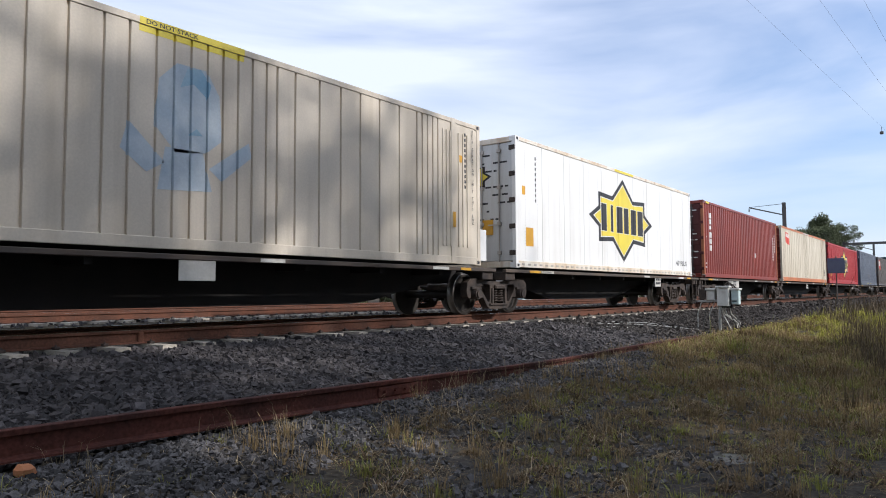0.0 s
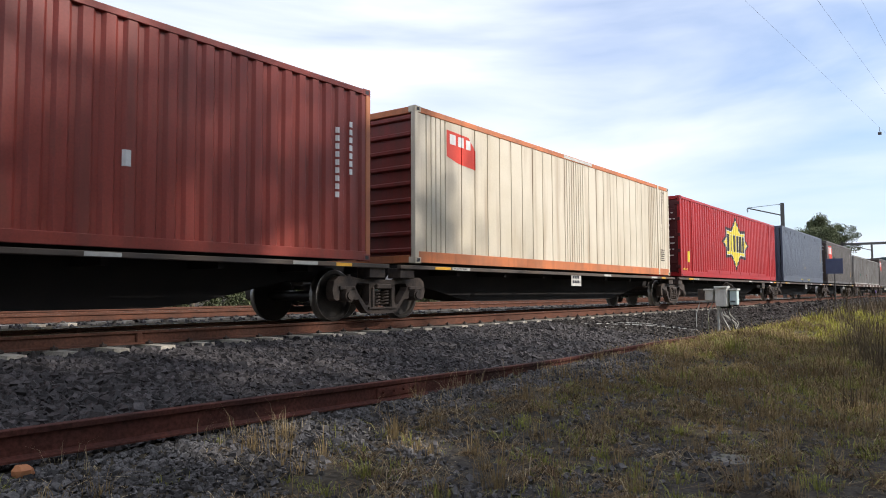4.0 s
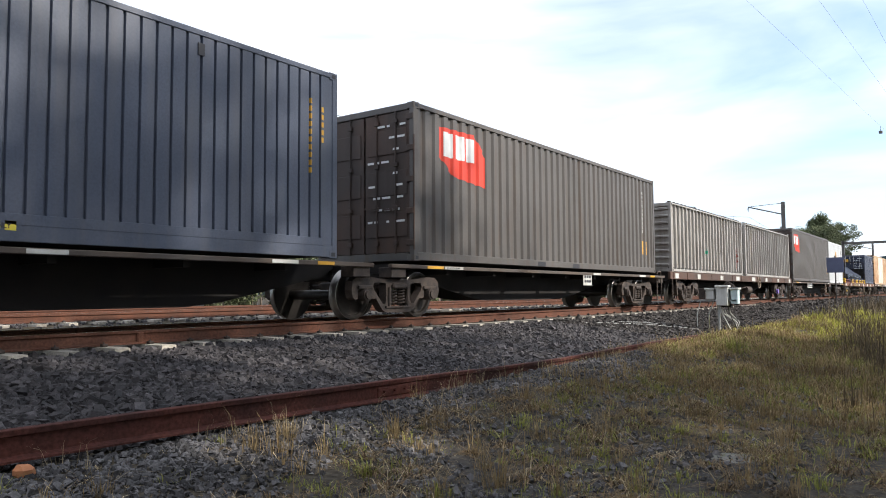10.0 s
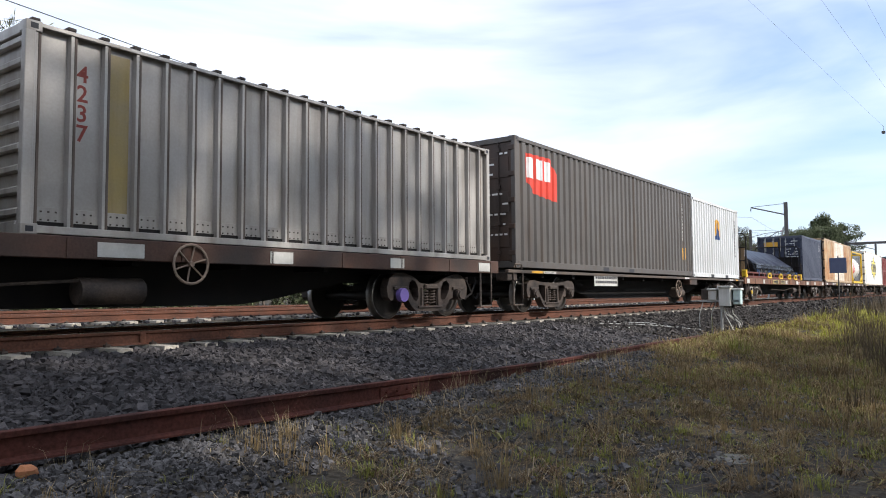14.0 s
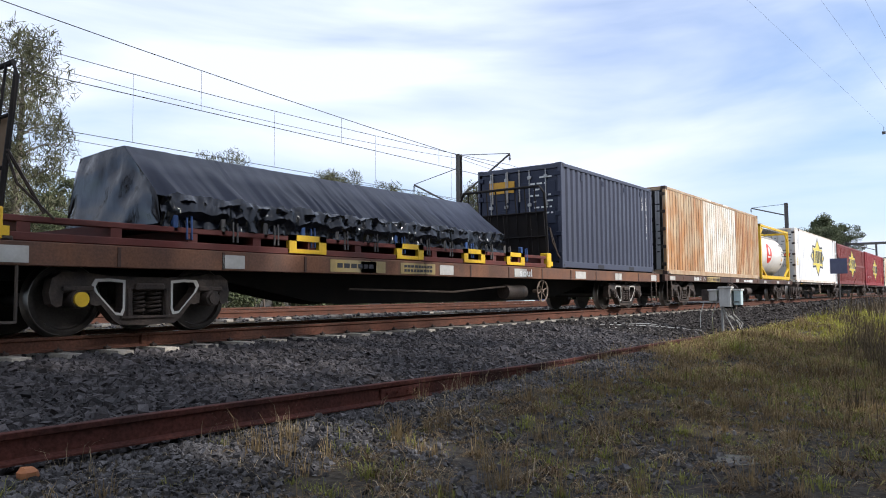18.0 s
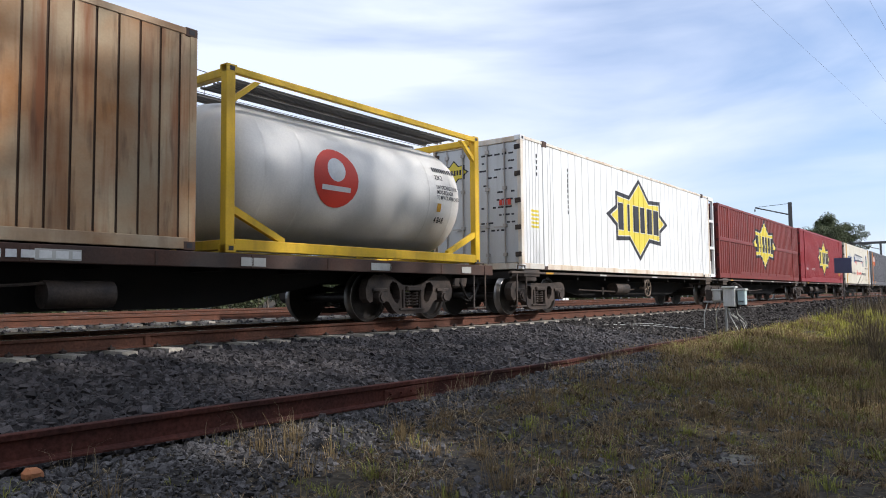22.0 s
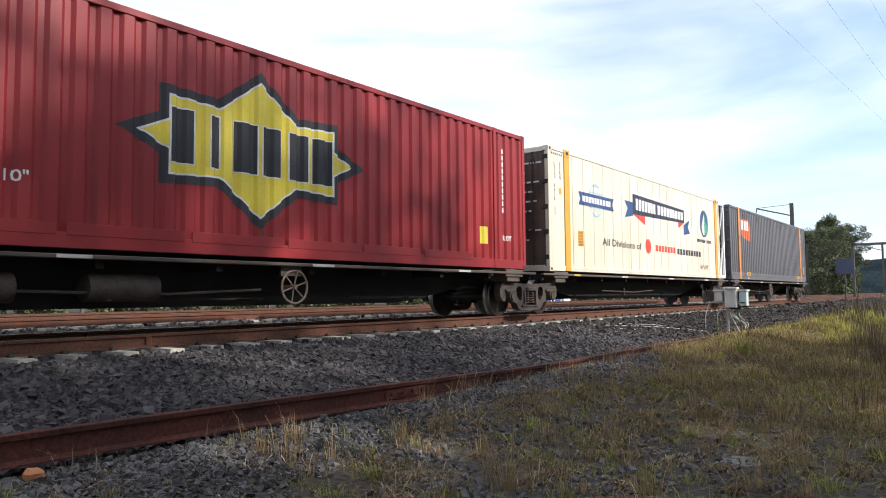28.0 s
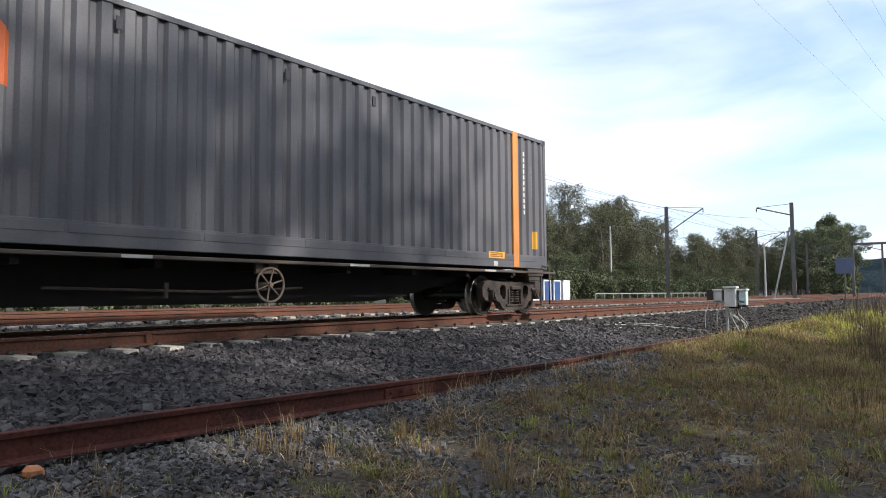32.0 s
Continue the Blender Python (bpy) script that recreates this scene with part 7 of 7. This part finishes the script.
u0, u1 = 172.01, 178.14
L = u1 - u0
tk = thing("tank_container", "white steel tank in a yellow frame with a red round logo", "tank container", (u0, 0, 1.05), "containers on the train")
MOVING.append((tk, u0, 1.05))
for x in (0.0, L - 0.15):
    for y in (-HALF, HALF - 0.13):
        part("frame_post", Geo().box(x, x + 0.15, y, y + 0.13, 0.0, 2.59, 0.01), M_YELLOW, tk)
    part("end_frame", Geo().box(x + 0.01, x + 0.14, -HALF + 0.13, HALF - 0.13, 0.04, 0.18, 0.01).box(x + 0.01, x + 0.14, -HALF + 0.13, HALF - 0.13, 2.42, 2.54, 0.01), M_YELLOW, tk)
    sx = 1 if x == 0 else -1
    xe = x if x == 0 else L
    for y in (-HALF + 0.02, HALF - 0.1):
        part("frame_brace", Geo().plate([(xe + sx * 0.12, 0.55), (xe + sx * 0.12, 0.66), (xe + sx * 1.05, 0.24), (xe + sx * 1.05, 0.14)], y, y + 0.08), M_YELLOW, tk)
        part("frame_brace", Geo().plate([(xe + sx * 0.12, 2.05), (xe + sx * 0.12, 2.15), (xe + sx * 0.5, 2.44), (xe + sx * 0.6, 2.44)], y, y + 0.08), M_YELLOW, tk)
for y in (-HALF, HALF - 0.09):
    part("bottom_beam", Geo().box(0.15, L - 0.15, y, y + 0.09, 0.03, 0.19, 0.01), M_YELLOW, tk)
    part("top_beam", Geo().box(0.15, L - 0.15, y, y + 0.07, 2.47, 2.57, 0.008), M_YELLOW, tk)
castings(tk, L, 2.59, M_YELLOW)
sh = Geo()
prof = [(0.12, 0.05), (0.14, 0.45), (0.2, 0.72), (0.3, 0.9), (0.46, 1.03), (0.7, 1.09), (L - 0.7, 1.09), (L - 0.46, 1.03), (L - 0.3, 0.9), (L - 0.2, 0.72), (L - 0.14, 0.45), (L - 0.12, 0.05)]
n = 40
sv = [(x, r * math.cos(2 * math.pi * k / n), 1.27 + r * math.sin(2 * math.pi * k / n)) for x, r in prof for k in range(n)]
sh.add(sv, [(i * n + k, i * n + (k + 1) % n, (i + 1) * n + (k + 1) % n, (i + 1) * n + k) for i in range(len(prof) - 1) for k in range(n)])
part("tank_shell", sh, M_STEEL, tk, "smooth pale steel shell", 30)
for x in (0.78, 1.5, L - 1.5, L - 0.8):
    part("cladding_band", Geo().add([(x + dx, 1.095 * math.cos(a * math.pi / 24), 1.27 + 1.095 * math.sin(a * math.pi / 24)) for a in range(48) for dx in (0, 0.03)],
                                    [(2 * a, 2 * a + 1, (2 * a + 3) % 96, (2 * a + 2) % 96) for a in range(48)]), M_STEEL, tk)
wk = Geo()
for y in (-0.85, -0.45, 0.2):
    for k in range(96):
        wk.box(0.4 + 0.055 * k, 0.438 + 0.055 * k, y, y + 0.33, 2.5, 2.525)
    wk.box(0.35, L - 0.35, y, y + 0.02, 2.49, 2.53).box(0.35, L - 0.35, y + 0.31, y + 0.33, 2.49, 2.53)
tagged(part("walkway", wk, M_MASTSTEEL, tk), kind="stuff")


def on_shell(ts, lift):
    out = Geo()
    for t in ts:
        q = []
        for x, z in t:
            s = max(-0.98, min(0.98, (z - 1.27) / 1.09))
            q.append((x, -(1.09 + lift) * math.cos(math.asin(s)), 1.27 + (1.09 + lift) * s))
        out.add(q, [tuple(range(len(q)))])
    return out


def fine(poly, n=7):
    """A polygon cut into narrow horizontal strips, to lie on the round shell."""
    zs = [p[1] for p in poly]
    lo, hi = min(zs), max(zs)
    out = []
    for t in triangles(poly):
        sw = [(z, x) for x, z in t]
        for k in range(n):
            q = cut(cut(sw, lo + (hi - lo) * k / n, 1), lo + (hi - lo) * (k + 1) / n, -1)
            if len(q) >= 3:
                out.append([(x, z) for z, x in q])
    return out


part("round_logo", on_shell(fine(oval(2.22, 1.29, 0.5, 0.47), 12), 0.006), M_LOGO_RED, tk, "plain red round logo")
part("logo_block", on_shell(fine(oval(2.22, 1.42, 0.2, 0.19), 6), 0.01), M_WHITEINK, tk)
part("logo_block", on_shell(fine(oval(2.22, 1.42, 0.13, 0.12), 6) + fine(rect(1.95, 1.06, 2.5, 1.14), 3), 0.0085), M_LOGO_RED, tk)
part("logo_block", on_shell(fine(rect(1.9, 1.08, 2.54, 1.16), 3), 0.011), M_WHITEINK, tk)
rows = [("22K2", 4.88, 1.60, 0.09, 0.24), ("UN PORTABLE TANK T11", 4.88, 1.42, 0.075, 0.78), ("IMDG-RID/ADR", 4.88, 1.32, 0.075, 0.52), ("TC IMPACT APPROVED", 4.88, 1.22, 0.075, 0.7), ("4 BAR", 4.88, 0.78, 0.11, 0.3)]
for k in range(11):
    part("marking", on_shell(fine(rect(4.88 + 0.068 * k, 1.75, 4.925 + 0.068 * k, 1.84), 2), 0.006), M_INK, tk)
part("tank_lettering", on_shell([t for s, x, z, h, wd in rows for t in letters(s, x, z, h, wd)], 0.006), M_INK, tk)
part("tank_placard", on_shell(fine(rect(4.9, 0.98, 5.02, 1.14), 3), 0.006), M_PLACARD, tk)


# ---- second articulated set ----
def light_platform(u0, u1, b0, b1, own, ends="", seed=30, wheel=None, tanks=()):
    w = wagon("container_wagon", "light black skeletal wagon platform with slim pale side rails", u0, u1, (b0, b1), 0.33, 0.9, M_SILL, ends, "heavy", own, 0.95, PACK)
    L = u1 - u0
    for x, ww, m in ((1.5, 0.35, M_PLACARD), (L * 0.3, 0.4, M_SIGN), (L * 0.55, 0.45, M_SIGN), (L - 3.0, 0.4, M_SIGN)):
        patch(w, x, x + ww, 0.905, 0.945, m)
    for x in (0.9, L - 0.9):
        part("saddle", Geo().box(x - 0.35, x + 0.35, -1.23, -0.9, 0.84, 0.995, 0.01).box(x - 0.25, x + 0.25, -1.2, -0.6, 0.74, 0.85, 0.01), M_SILL, w)
    if wheel:
        handwheel(w, wheel - u0, 0.6)
        part("wheel_bracket", Geo().box(wheel - u0 - 0.25, wheel - u0 + 0.15, -1.15, -1.1, 0.76, 0.92), M_SILL, w)
    for x in tanks:
        part("air_tank", Geo().cyl((x - u0, -0.9, 0.58), (x - u0 + 0.9, -0.9, 0.58), 0.17, 14), M_BOGIE, w, smooth=40)
    part("brake_rigging", Geo().tube([(L * 0.25, -0.98, 0.55), (L * 0.4, -0.98, 0.5), (L * 0.5, -0.98, 0.56)], 0.018, 5).tube([(L * 0.35, -0.98, 0.42), (L * 0.35, -0.98, 0.62)], 0.03, 5), M_BOGIE, w)
    return w


light_platform(179.3, 194.05, 180.78, 194.38, (180.78, 194.38), "l", 31, 187.3, (185.3,))
light_platform(194.4, 209.5, 194.38, 209.6, (209.6,), "", 32)
light_platform(209.9, 224.95, 209.6, 224.95, (224.95,), "", 33, 217.91, (213.2, 214.9))
light_platform(225.3, 240.05, 224.95, 239.9, (239.9,), "", 34)
w = light_platform(240.45, 255.75, 239.9, 254.17, (254.17,), "r", 35, 247.34)


def end_frame(c, x0, x1, H, mat, braced=False):
    """The open frame round a cooling unit at the right end."""
    for y in (-HALF, HALF - 0.09):
        f = part("unit_frame", Geo().box(x1 - 0.1, x1, y, y + 0.09, 0.02, H, 0.008).box(x0, x1 - 0.1, y, y + 0.08, H - 0.14, H - 0.01, 0.006).box(x0, x1 - 0.1, y, y + 0.08, 0.02, 0.14, 0.006), mat, c)
        if braced:
            part("frame_brace", Geo().plate([(x0, 0.2), (x0 + 0.07, 0.14), (x1 - 0.1, 1.3), (x1 - 0.1, 1.42)], y + 0.01, y + 0.06).plate([(x0, 1.55), (x1 - 0.1, H - 0.25), (x1 - 0.1, H - 0.13), (x0, 1.68)], y + 0.01, y + 0.06), mat, f)
        else:
            for z in (1.05, 2.05):
                part("frame_rung", Geo().box(x0, x1 - 0.1, y + 0.005, y + 0.07, z, z + 0.1, 0.006), mat, f)
    part("cooling_unit", Geo().box(x0, x0 + 0.34, -1.0, 1.0, 0.2, H - 0.4, 0.04), M_BLACK, c)
    part("fuel_tank", Geo().box(x0 + 0.02, x1 - 0.14, -HALF + 0.09, -0.5, 0.06, 0.62, 0.03), M_DULLWHITE if not braced else M_WHITE, c)
    part("canister", Geo().cyl((x0 + 0.2, -HALF + 0.25, 0.75), (x0 + 0.2, -HALF + 0.25, 1.65), 0.13, 14), M_WHITE, c, smooth=40)


u0, u1 = 179.80, 193.45
L = u1 - u0
sp = [0.25 + 0.14 * k for k in range(5)] + [1.25 + 0.13 * k for k in range(3)] + [1.95 + 0.375 * k for k in range(27)] + [12.35, 12.5, 12.65, 13.1, 13.25, 13.4]
c, P = container("white container with upright ribs, a star badge and a cooling unit", u0, u1, 1.0, 4.0, M_WHITE, grooved(L, sp, 0.03, 0.014), end="flatdoors", end_mat=M_DULLWHITE, bar_mat=M_GALV, hinge_mat=M_BOGIE, rail_mat=M_OLDWHITE, post_mat=M_OLDWHITE, sides=(0.14, 0.08))
badge(c, P, 6.87, 1.61, 2.36, 1.22)
end_frame(c, L, 194.02 - u0, 3.0, M_WHITE)
for x in (1.0, 12.75):
    part("lifting_post", Geo().box(x, x + 0.16, -HALF - 0.01, -HALF + 0.03, 0.02, 2.98, 0.006), M_WHITE, c)
    part("lifting_casting", Geo().box(x - 0.02, x + 0.18, -HALF - 0.014, -HALF + 0.06, 2.86, 3.01, 0.01).box(x, x + 0.16, -HALF - 0.014, -HALF + 0.06, -0.005, 0.1, 0.01), M_RUSTSILL, c)
decal(c, "marking", [rect(2.25, 1.4 + 0.13 * k, 2.3, 1.49 + 0.13 * k) for k in range(9)] + [rect(0.7, 2.15 + 0.14 * k, 0.76, 2.24 + 0.14 * k) for k in range(4)], M_INK, P)
decal(c, "marking", [rect(0.45, 0.95 + 0.09 * k, 0.8, 1.0 + 0.09 * k) for k in range(5)], M_STAR, P)
end_badge(c, 0.62, 2.32, 0.42, 0.3)
for k in range(3):
    part("end_block", Geo().box(0.006, 0.012, -0.72 - 0.11 * k, -0.64 - 0.11 * k, 1.45, 1.58), M_LOGO_RED, c)
end_bars(c, M_INK, 16, 3.0, -1.05, -0.1, 0.7, 2.6, 11)

u0, u1 = 194.62, 209.25
c, P = red_box("maroon corrugated container with a mid rail and a yellow star badge", u0, u1, 1.0, 3.9, M_MAROON, 7.3, 1.62, 2.33, 1.17, (1.35, 13.2))
part("mid_rail", Geo().box(0.12, 14.5, -HALF - 0.006, -HALF + 0.05, 1.46, 1.6, 0.006), M_MAROON, c)
part("badge", Geo().box(5.32, 9.28, -HALF - 0.0085, -HALF - 0.004, 1.462, 1.598), M_STAR, c)
for i, wide in enumerate((0.0, 0.72, 0.32, 0.86, 0.7, 0.82, 0.86, 0.0)):
    x0_ = 5.12 if i == 0 else 9.28 if i == 7 else 7.3 - 2.33 * 0.66 + (i - 1) * 0.528 + (0.1165 if i == 2 else 0)
    part("badge_block", Geo().box(x0_, x0_ + (0.528 * wide * 0.92 or 0.2), -HALF - 0.011, -HALF - 0.005, 1.464, 1.596), M_INK, c)
end_bars(c, M_WHITEINK, 17, 2.9)
part("placard", Geo().box(0.004, 0.01, -0.75, -0.55, 0.75, 1.1), M_PLACARD, c)

u0, u1 = 209.93, 224.56
c, P = red_box("deep red corrugated container with a yellow star badge", u0, u1, 1.0, 3.97, M_DEEPRED, 7.3, 1.52, 2.14, 1.12, (1.2, 13.35))
decal(c, "size_lettering", None, M_WHITEINK, P, tris=letters("REAR", 1.7, 0.7, 0.13, 0.55) + letters("48' x 9'10\"", 3.3, 0.7, 0.13, 0.9) + letters("FRONT", 13.7, 0.6, 0.12, 0.4))
decal(c, "placard", [rect(12.85, 0.5, 13.15, 0.85)], M_STAR, P)
decal(c, "marking", [rect(13.75, 1.2 + 0.14 * k, 13.8, 1.3 + 0.14 * k) for k in range(10)], M_WHITEINK, P)

u0, u1 = 225.65, 239.15
L = u1 - u0
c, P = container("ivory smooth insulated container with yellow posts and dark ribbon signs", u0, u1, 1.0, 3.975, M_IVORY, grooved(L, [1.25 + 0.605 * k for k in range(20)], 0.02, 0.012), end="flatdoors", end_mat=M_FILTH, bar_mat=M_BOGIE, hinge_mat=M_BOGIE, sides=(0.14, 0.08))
end_frame(c, L, 239.82 - u0, 2.97, M_WHITE, True)
g = Geo()
for k in range(20):
    x = 1.25 + 0.605 * k
    for j in range(40):
        g.box(x - 0.03, x - 0.018, -HALF + 0.0095, -HALF + 0.015, 0.25 + 0.065 * j, 0.262 + 0.065 * j)
for k in range(95):
    g.box(0.95 + 0.13 * k, 0.975 + 0.13 * k, -HALF - 0.004, -HALF + 0.002, 0.06, 0.085)
tagged(part("rivets", g, M_GALV, c), kind="stuff")
for x in (0.80, 12.93):
    part("yellow_post", Geo().box(x, x + 0.27, -HALF - 0.01, -HALF + 0.03, 0.02, 2.95, 0.006), M_POSTYELLOW, c, "yellow lifting post")
    part("lifting_casting", Geo().box(x - 0.01, x + 0.28, -HALF - 0.016, -HALF + 0.06, 2.8, 2.985, 0.012), M_POSTYELLOW, c)
    part("lifting_eye", Geo().box(x + 0.08, x + 0.19, -HALF - 0.0175, -HALF - 0.01, 2.86, 2.94), M_INK, c)
decal(c, "ribbon", [[(4.48, 2.12), (5.1, 2.1), (5.1, 1.72), (4.48, 1.62), (4.7, 1.9)], [(10.1, 1.98), (9.45, 1.75), (9.45, 1.42), (10.1, 1.5), (9.9, 1.72)]], M_BLUEINK, P, 0.003, "dark blue ribbon ends")
decal(c, "ribbon", [[(5.08, 2.36), (9.52, 2.26), (9.52, 1.82), (5.08, 1.76)]], M_NAVY, P, 0.006, "dark ribbon band")
decal(c, "ribbon_fold", [[(5.1, 1.76), (6.0, 1.78), (6.0, 1.5)], [(8.9, 1.82), (9.5, 1.82), (8.95, 1.62)]], M_LOGO_RED, P, 0.004)
decal(c, "ribbon_block", [rect(5.3 + 0.23 * k, 1.90, 5.48 + 0.23 * k, 2.24 - 0.006 * k) for k in range(7)] + [rect(7.05 + 0.265 * k, 1.91, 7.26 + 0.265 * k, 2.2 - 0.004 * k) for k in range(9)], M_WHITEINK, P, 0.009)
decal(c, "slogan", None, M_INK, P, tris=letters("All Divisions of", 2.95, 0.755, 0.2, 2.72))
decal(c, "red_ball", [oval(6.21, 0.88, 0.23, 0.22)], M_LOGO_RED, P, 0.003, "plain red ball")
decal(c, "name_block", [rect(6.81 + 0.262 * k, 0.76, 7.01 + 0.262 * k, 0.95) for k in range(7)], M_LOGO_RED, P)
decal(c, "name_block", [rect(8.77 + 0.276 * k, 0.74, 8.98 + 0.276 * k, 0.93) for k in range(9)], M_INK, P)
decal(c, "leaf_badge", [oval(11.68, 1.96, 0.47, 0.49)], M_BLUEINK, P, 0.003, "round blue and green leaf badge")
decal(c, "leaf_shape", [[(11.70, 2.31), (11.58, 2.16), (11.46, 2.0), (11.39, 1.84), (11.41, 1.72), (11.5, 1.61), (11.62, 1.55), (11.71, 1.54)]], M_IVORY, P, 0.006)
decal(c, "leaf_shape", [[(11.73, 2.3), (11.82, 2.12), (11.87, 1.97), (11.94, 2.05), (11.96, 1.9), (12.03, 1.97), (12.02, 1.76), (11.92, 1.61), (11.73, 1.54)]], M_GREENINK, P, 0.006)
decal(c, "name_block", [rect(10.83 + 0.137 * k, 1.27, 10.94 + 0.137 * k, 1.38) for k in range(12) if k != 7], M_INK, P)
for rx in (0.42, 0.26, 0.09):
    decal(c, "globe", [oval(2.6, 1.9, rx, 0.44)], M_SKYINK, P, 0.003 + 0.003 * (rx < 0.4) + 0.003 * (rx < 0.2), "ring of a globe badge")
    decal(c, "globe_field", [oval(2.6, 1.9, rx - 0.035, 0.41)], M_IVORY, P, 0.0045 + 0.003 * (rx < 0.4) + 0.003 * (rx < 0.2))
decal(c, "globe_line", [rect(2.2, 2.08, 3.0, 2.105), rect(2.24, 1.7, 2.96, 1.725), rect(2.4, 2.26, 2.8, 2.28)], M_SKYINK, P, 0.011)
decal(c, "ribbon", [[(1.57, 2.05), (3.72, 2.05), (3.6, 1.88), (3.72, 1.72), (1.57, 1.72), (1.68, 1.88)]], M_BLUEINK, P, 0.012, "dark blue ribbon band")
decal(c, "ribbon_block", [rect(1.78 + 0.175 * k, 1.81, 1.91 + 0.175 * k, 1.96) for k in range(10)], M_WHITEINK, P, 0.015)
decal(c, "size_lettering", None, M_BROWNRED, P, tris=letters("46'6\" x 9'10\"", 11.13, 0.31, 0.16, 0.9))
decal(c, "placard", [rect(1.51, 0.66, 1.81, 1.05), rect(0.53, 1.86, 0.67, 2.01)], M_PLACARD, P)
for k in range(5):
    flat_text(c, "placard_lettering", ("CAUTION", "9'6\" HIGH", "2.9m HIGH", "REFER LOAD", "CLEARANCE")[k], 1.535, 0.975 - 0.075 * k, 0.045, M_BROWNRED, -HALF + 0.0085, 0.25)
decal(c, "code_lettering", None, M_INK, P, tris=letters("LTCD 4618 32", 0.29, 2.66, 0.094, vertical=True) + letters("RFRG", 0.56, 2.66, 0.094, vertical=True))
for k in range(6):
    decal(c, "hazard_stripe", [[(0.15 + 0.1 * k, 2.79), (0.2 + 0.1 * k, 2.79), (0.23 + 0.1 * k, 2.84), (0.18 + 0.1 * k, 2.84)]], M_INK, P)
end_bars(c, M_WHITEINK, 18, 2.97)

u0, u1 = 240.64, 255.40
L = u1 - u0
c, P = container("mid-grey corrugated container with orange bands and an orange logo patch", u0, u1, 1.0, 4.0, M_MIDGREY, corrugated(L, 0.287, 0.042), end="doors", bar_mat=M_MIDGREY, sides=(0.3, 0.09))
for x in (1.2, 13.28):
    part("orange_band", Geo().box(x, x + 0.22, -HALF - 0.012, -HALF + 0.04, 0.02, 2.98, 0.006), M_AMBERBAND, c, "orange lifting post")
decal(c, "orange_logo", [[(1.62, 1.95), (1.62, 2.55), (2.8, 2.58), (3.15, 2.25), (3.15, 1.66), (2.05, 1.75)]], M_HOTORANGE, P, 0.003, "plain orange logo patch")
decal(c, "logo_block", [rect(1.72 + 0.39 * k, 2.1, 2.02 + 0.39 * k, 2.5) for k in range(3)], M_WHITEINK, P, 0.006)
plate = Geo().box(0, 1.7, -HALF - 0.006, -HALF + 0.002, 0.16, 0.27, 0.004).mesh("gooseneck_plate", M_MIDGREY)
for k in range(8):
    part("gooseneck_plate", plate, None, c, at=(0.3 + k * 1.75, 0, 0))
for x in (2.3, 12.3):
    lb = part("yellow_label", Geo().box(x, x + 0.6, -HALF - 0.01, -HALF - 0.005, 0.19, 0.325), M_LABEL, c)
    bars(lb, M_BROWNRED, x + 0.06, 0.21, x + 0.54, 0.315, 3, 5, -HALF - 0.0125)
    part("fork_pocket", Geo().box(x + 0.2, x + 0.35, -HALF - 0.003, -HALF + 0.003, 0.03, 0.13), M_SIGN, c)
decal(c, "marking", [rect(13.75, 1.2 + 0.13 * k, 13.8, 1.29 + 0.13 * k) for k in range(11)] + [rect(14.1, 1.6 + 0.13 * k, 14.15, 1.69 + 0.13 * k) for k in range(6)], M_WHITEINK, P)
decal(c, "placard", [rect(14.15, 0.45, 14.35, 0.85)], M_PLACARD, P)
end_bars(c, M_WHITEINK, 19, 3.0)
for x in (1.2, 3.5, 6.1, 8.0):
    part("lashing_plate", Geo().box(x + 0.8, x + 0.88, -HALF - 0.003, -HALF + 0.01, 2.62, 2.78), M_INK, c)


# ---- what moves ----
def motions():
    """The whole train rolls past towards -x; every wheelset turns with it."""
    for ob, u, z in MOVING:
        walk(ob, [(t, pose(u - TRAVEL[t], 0, z)) for t in range(33)])
    turns = []
    for k in range(0, 961, 2):
        t = k / 30
        i = min(int(t), 31)
        s = TRAVEL[i] + (TRAVEL[i + 1] - TRAVEL[i]) * (t - i)
        turns.append((t, -math.degrees(s / 0.4275)))
    for ob, x in SPINNING:
        walk(ob, [(t, pose(x, 0, 0.4275, 0, a % 360, 0)) for t, a in turns])


motions()
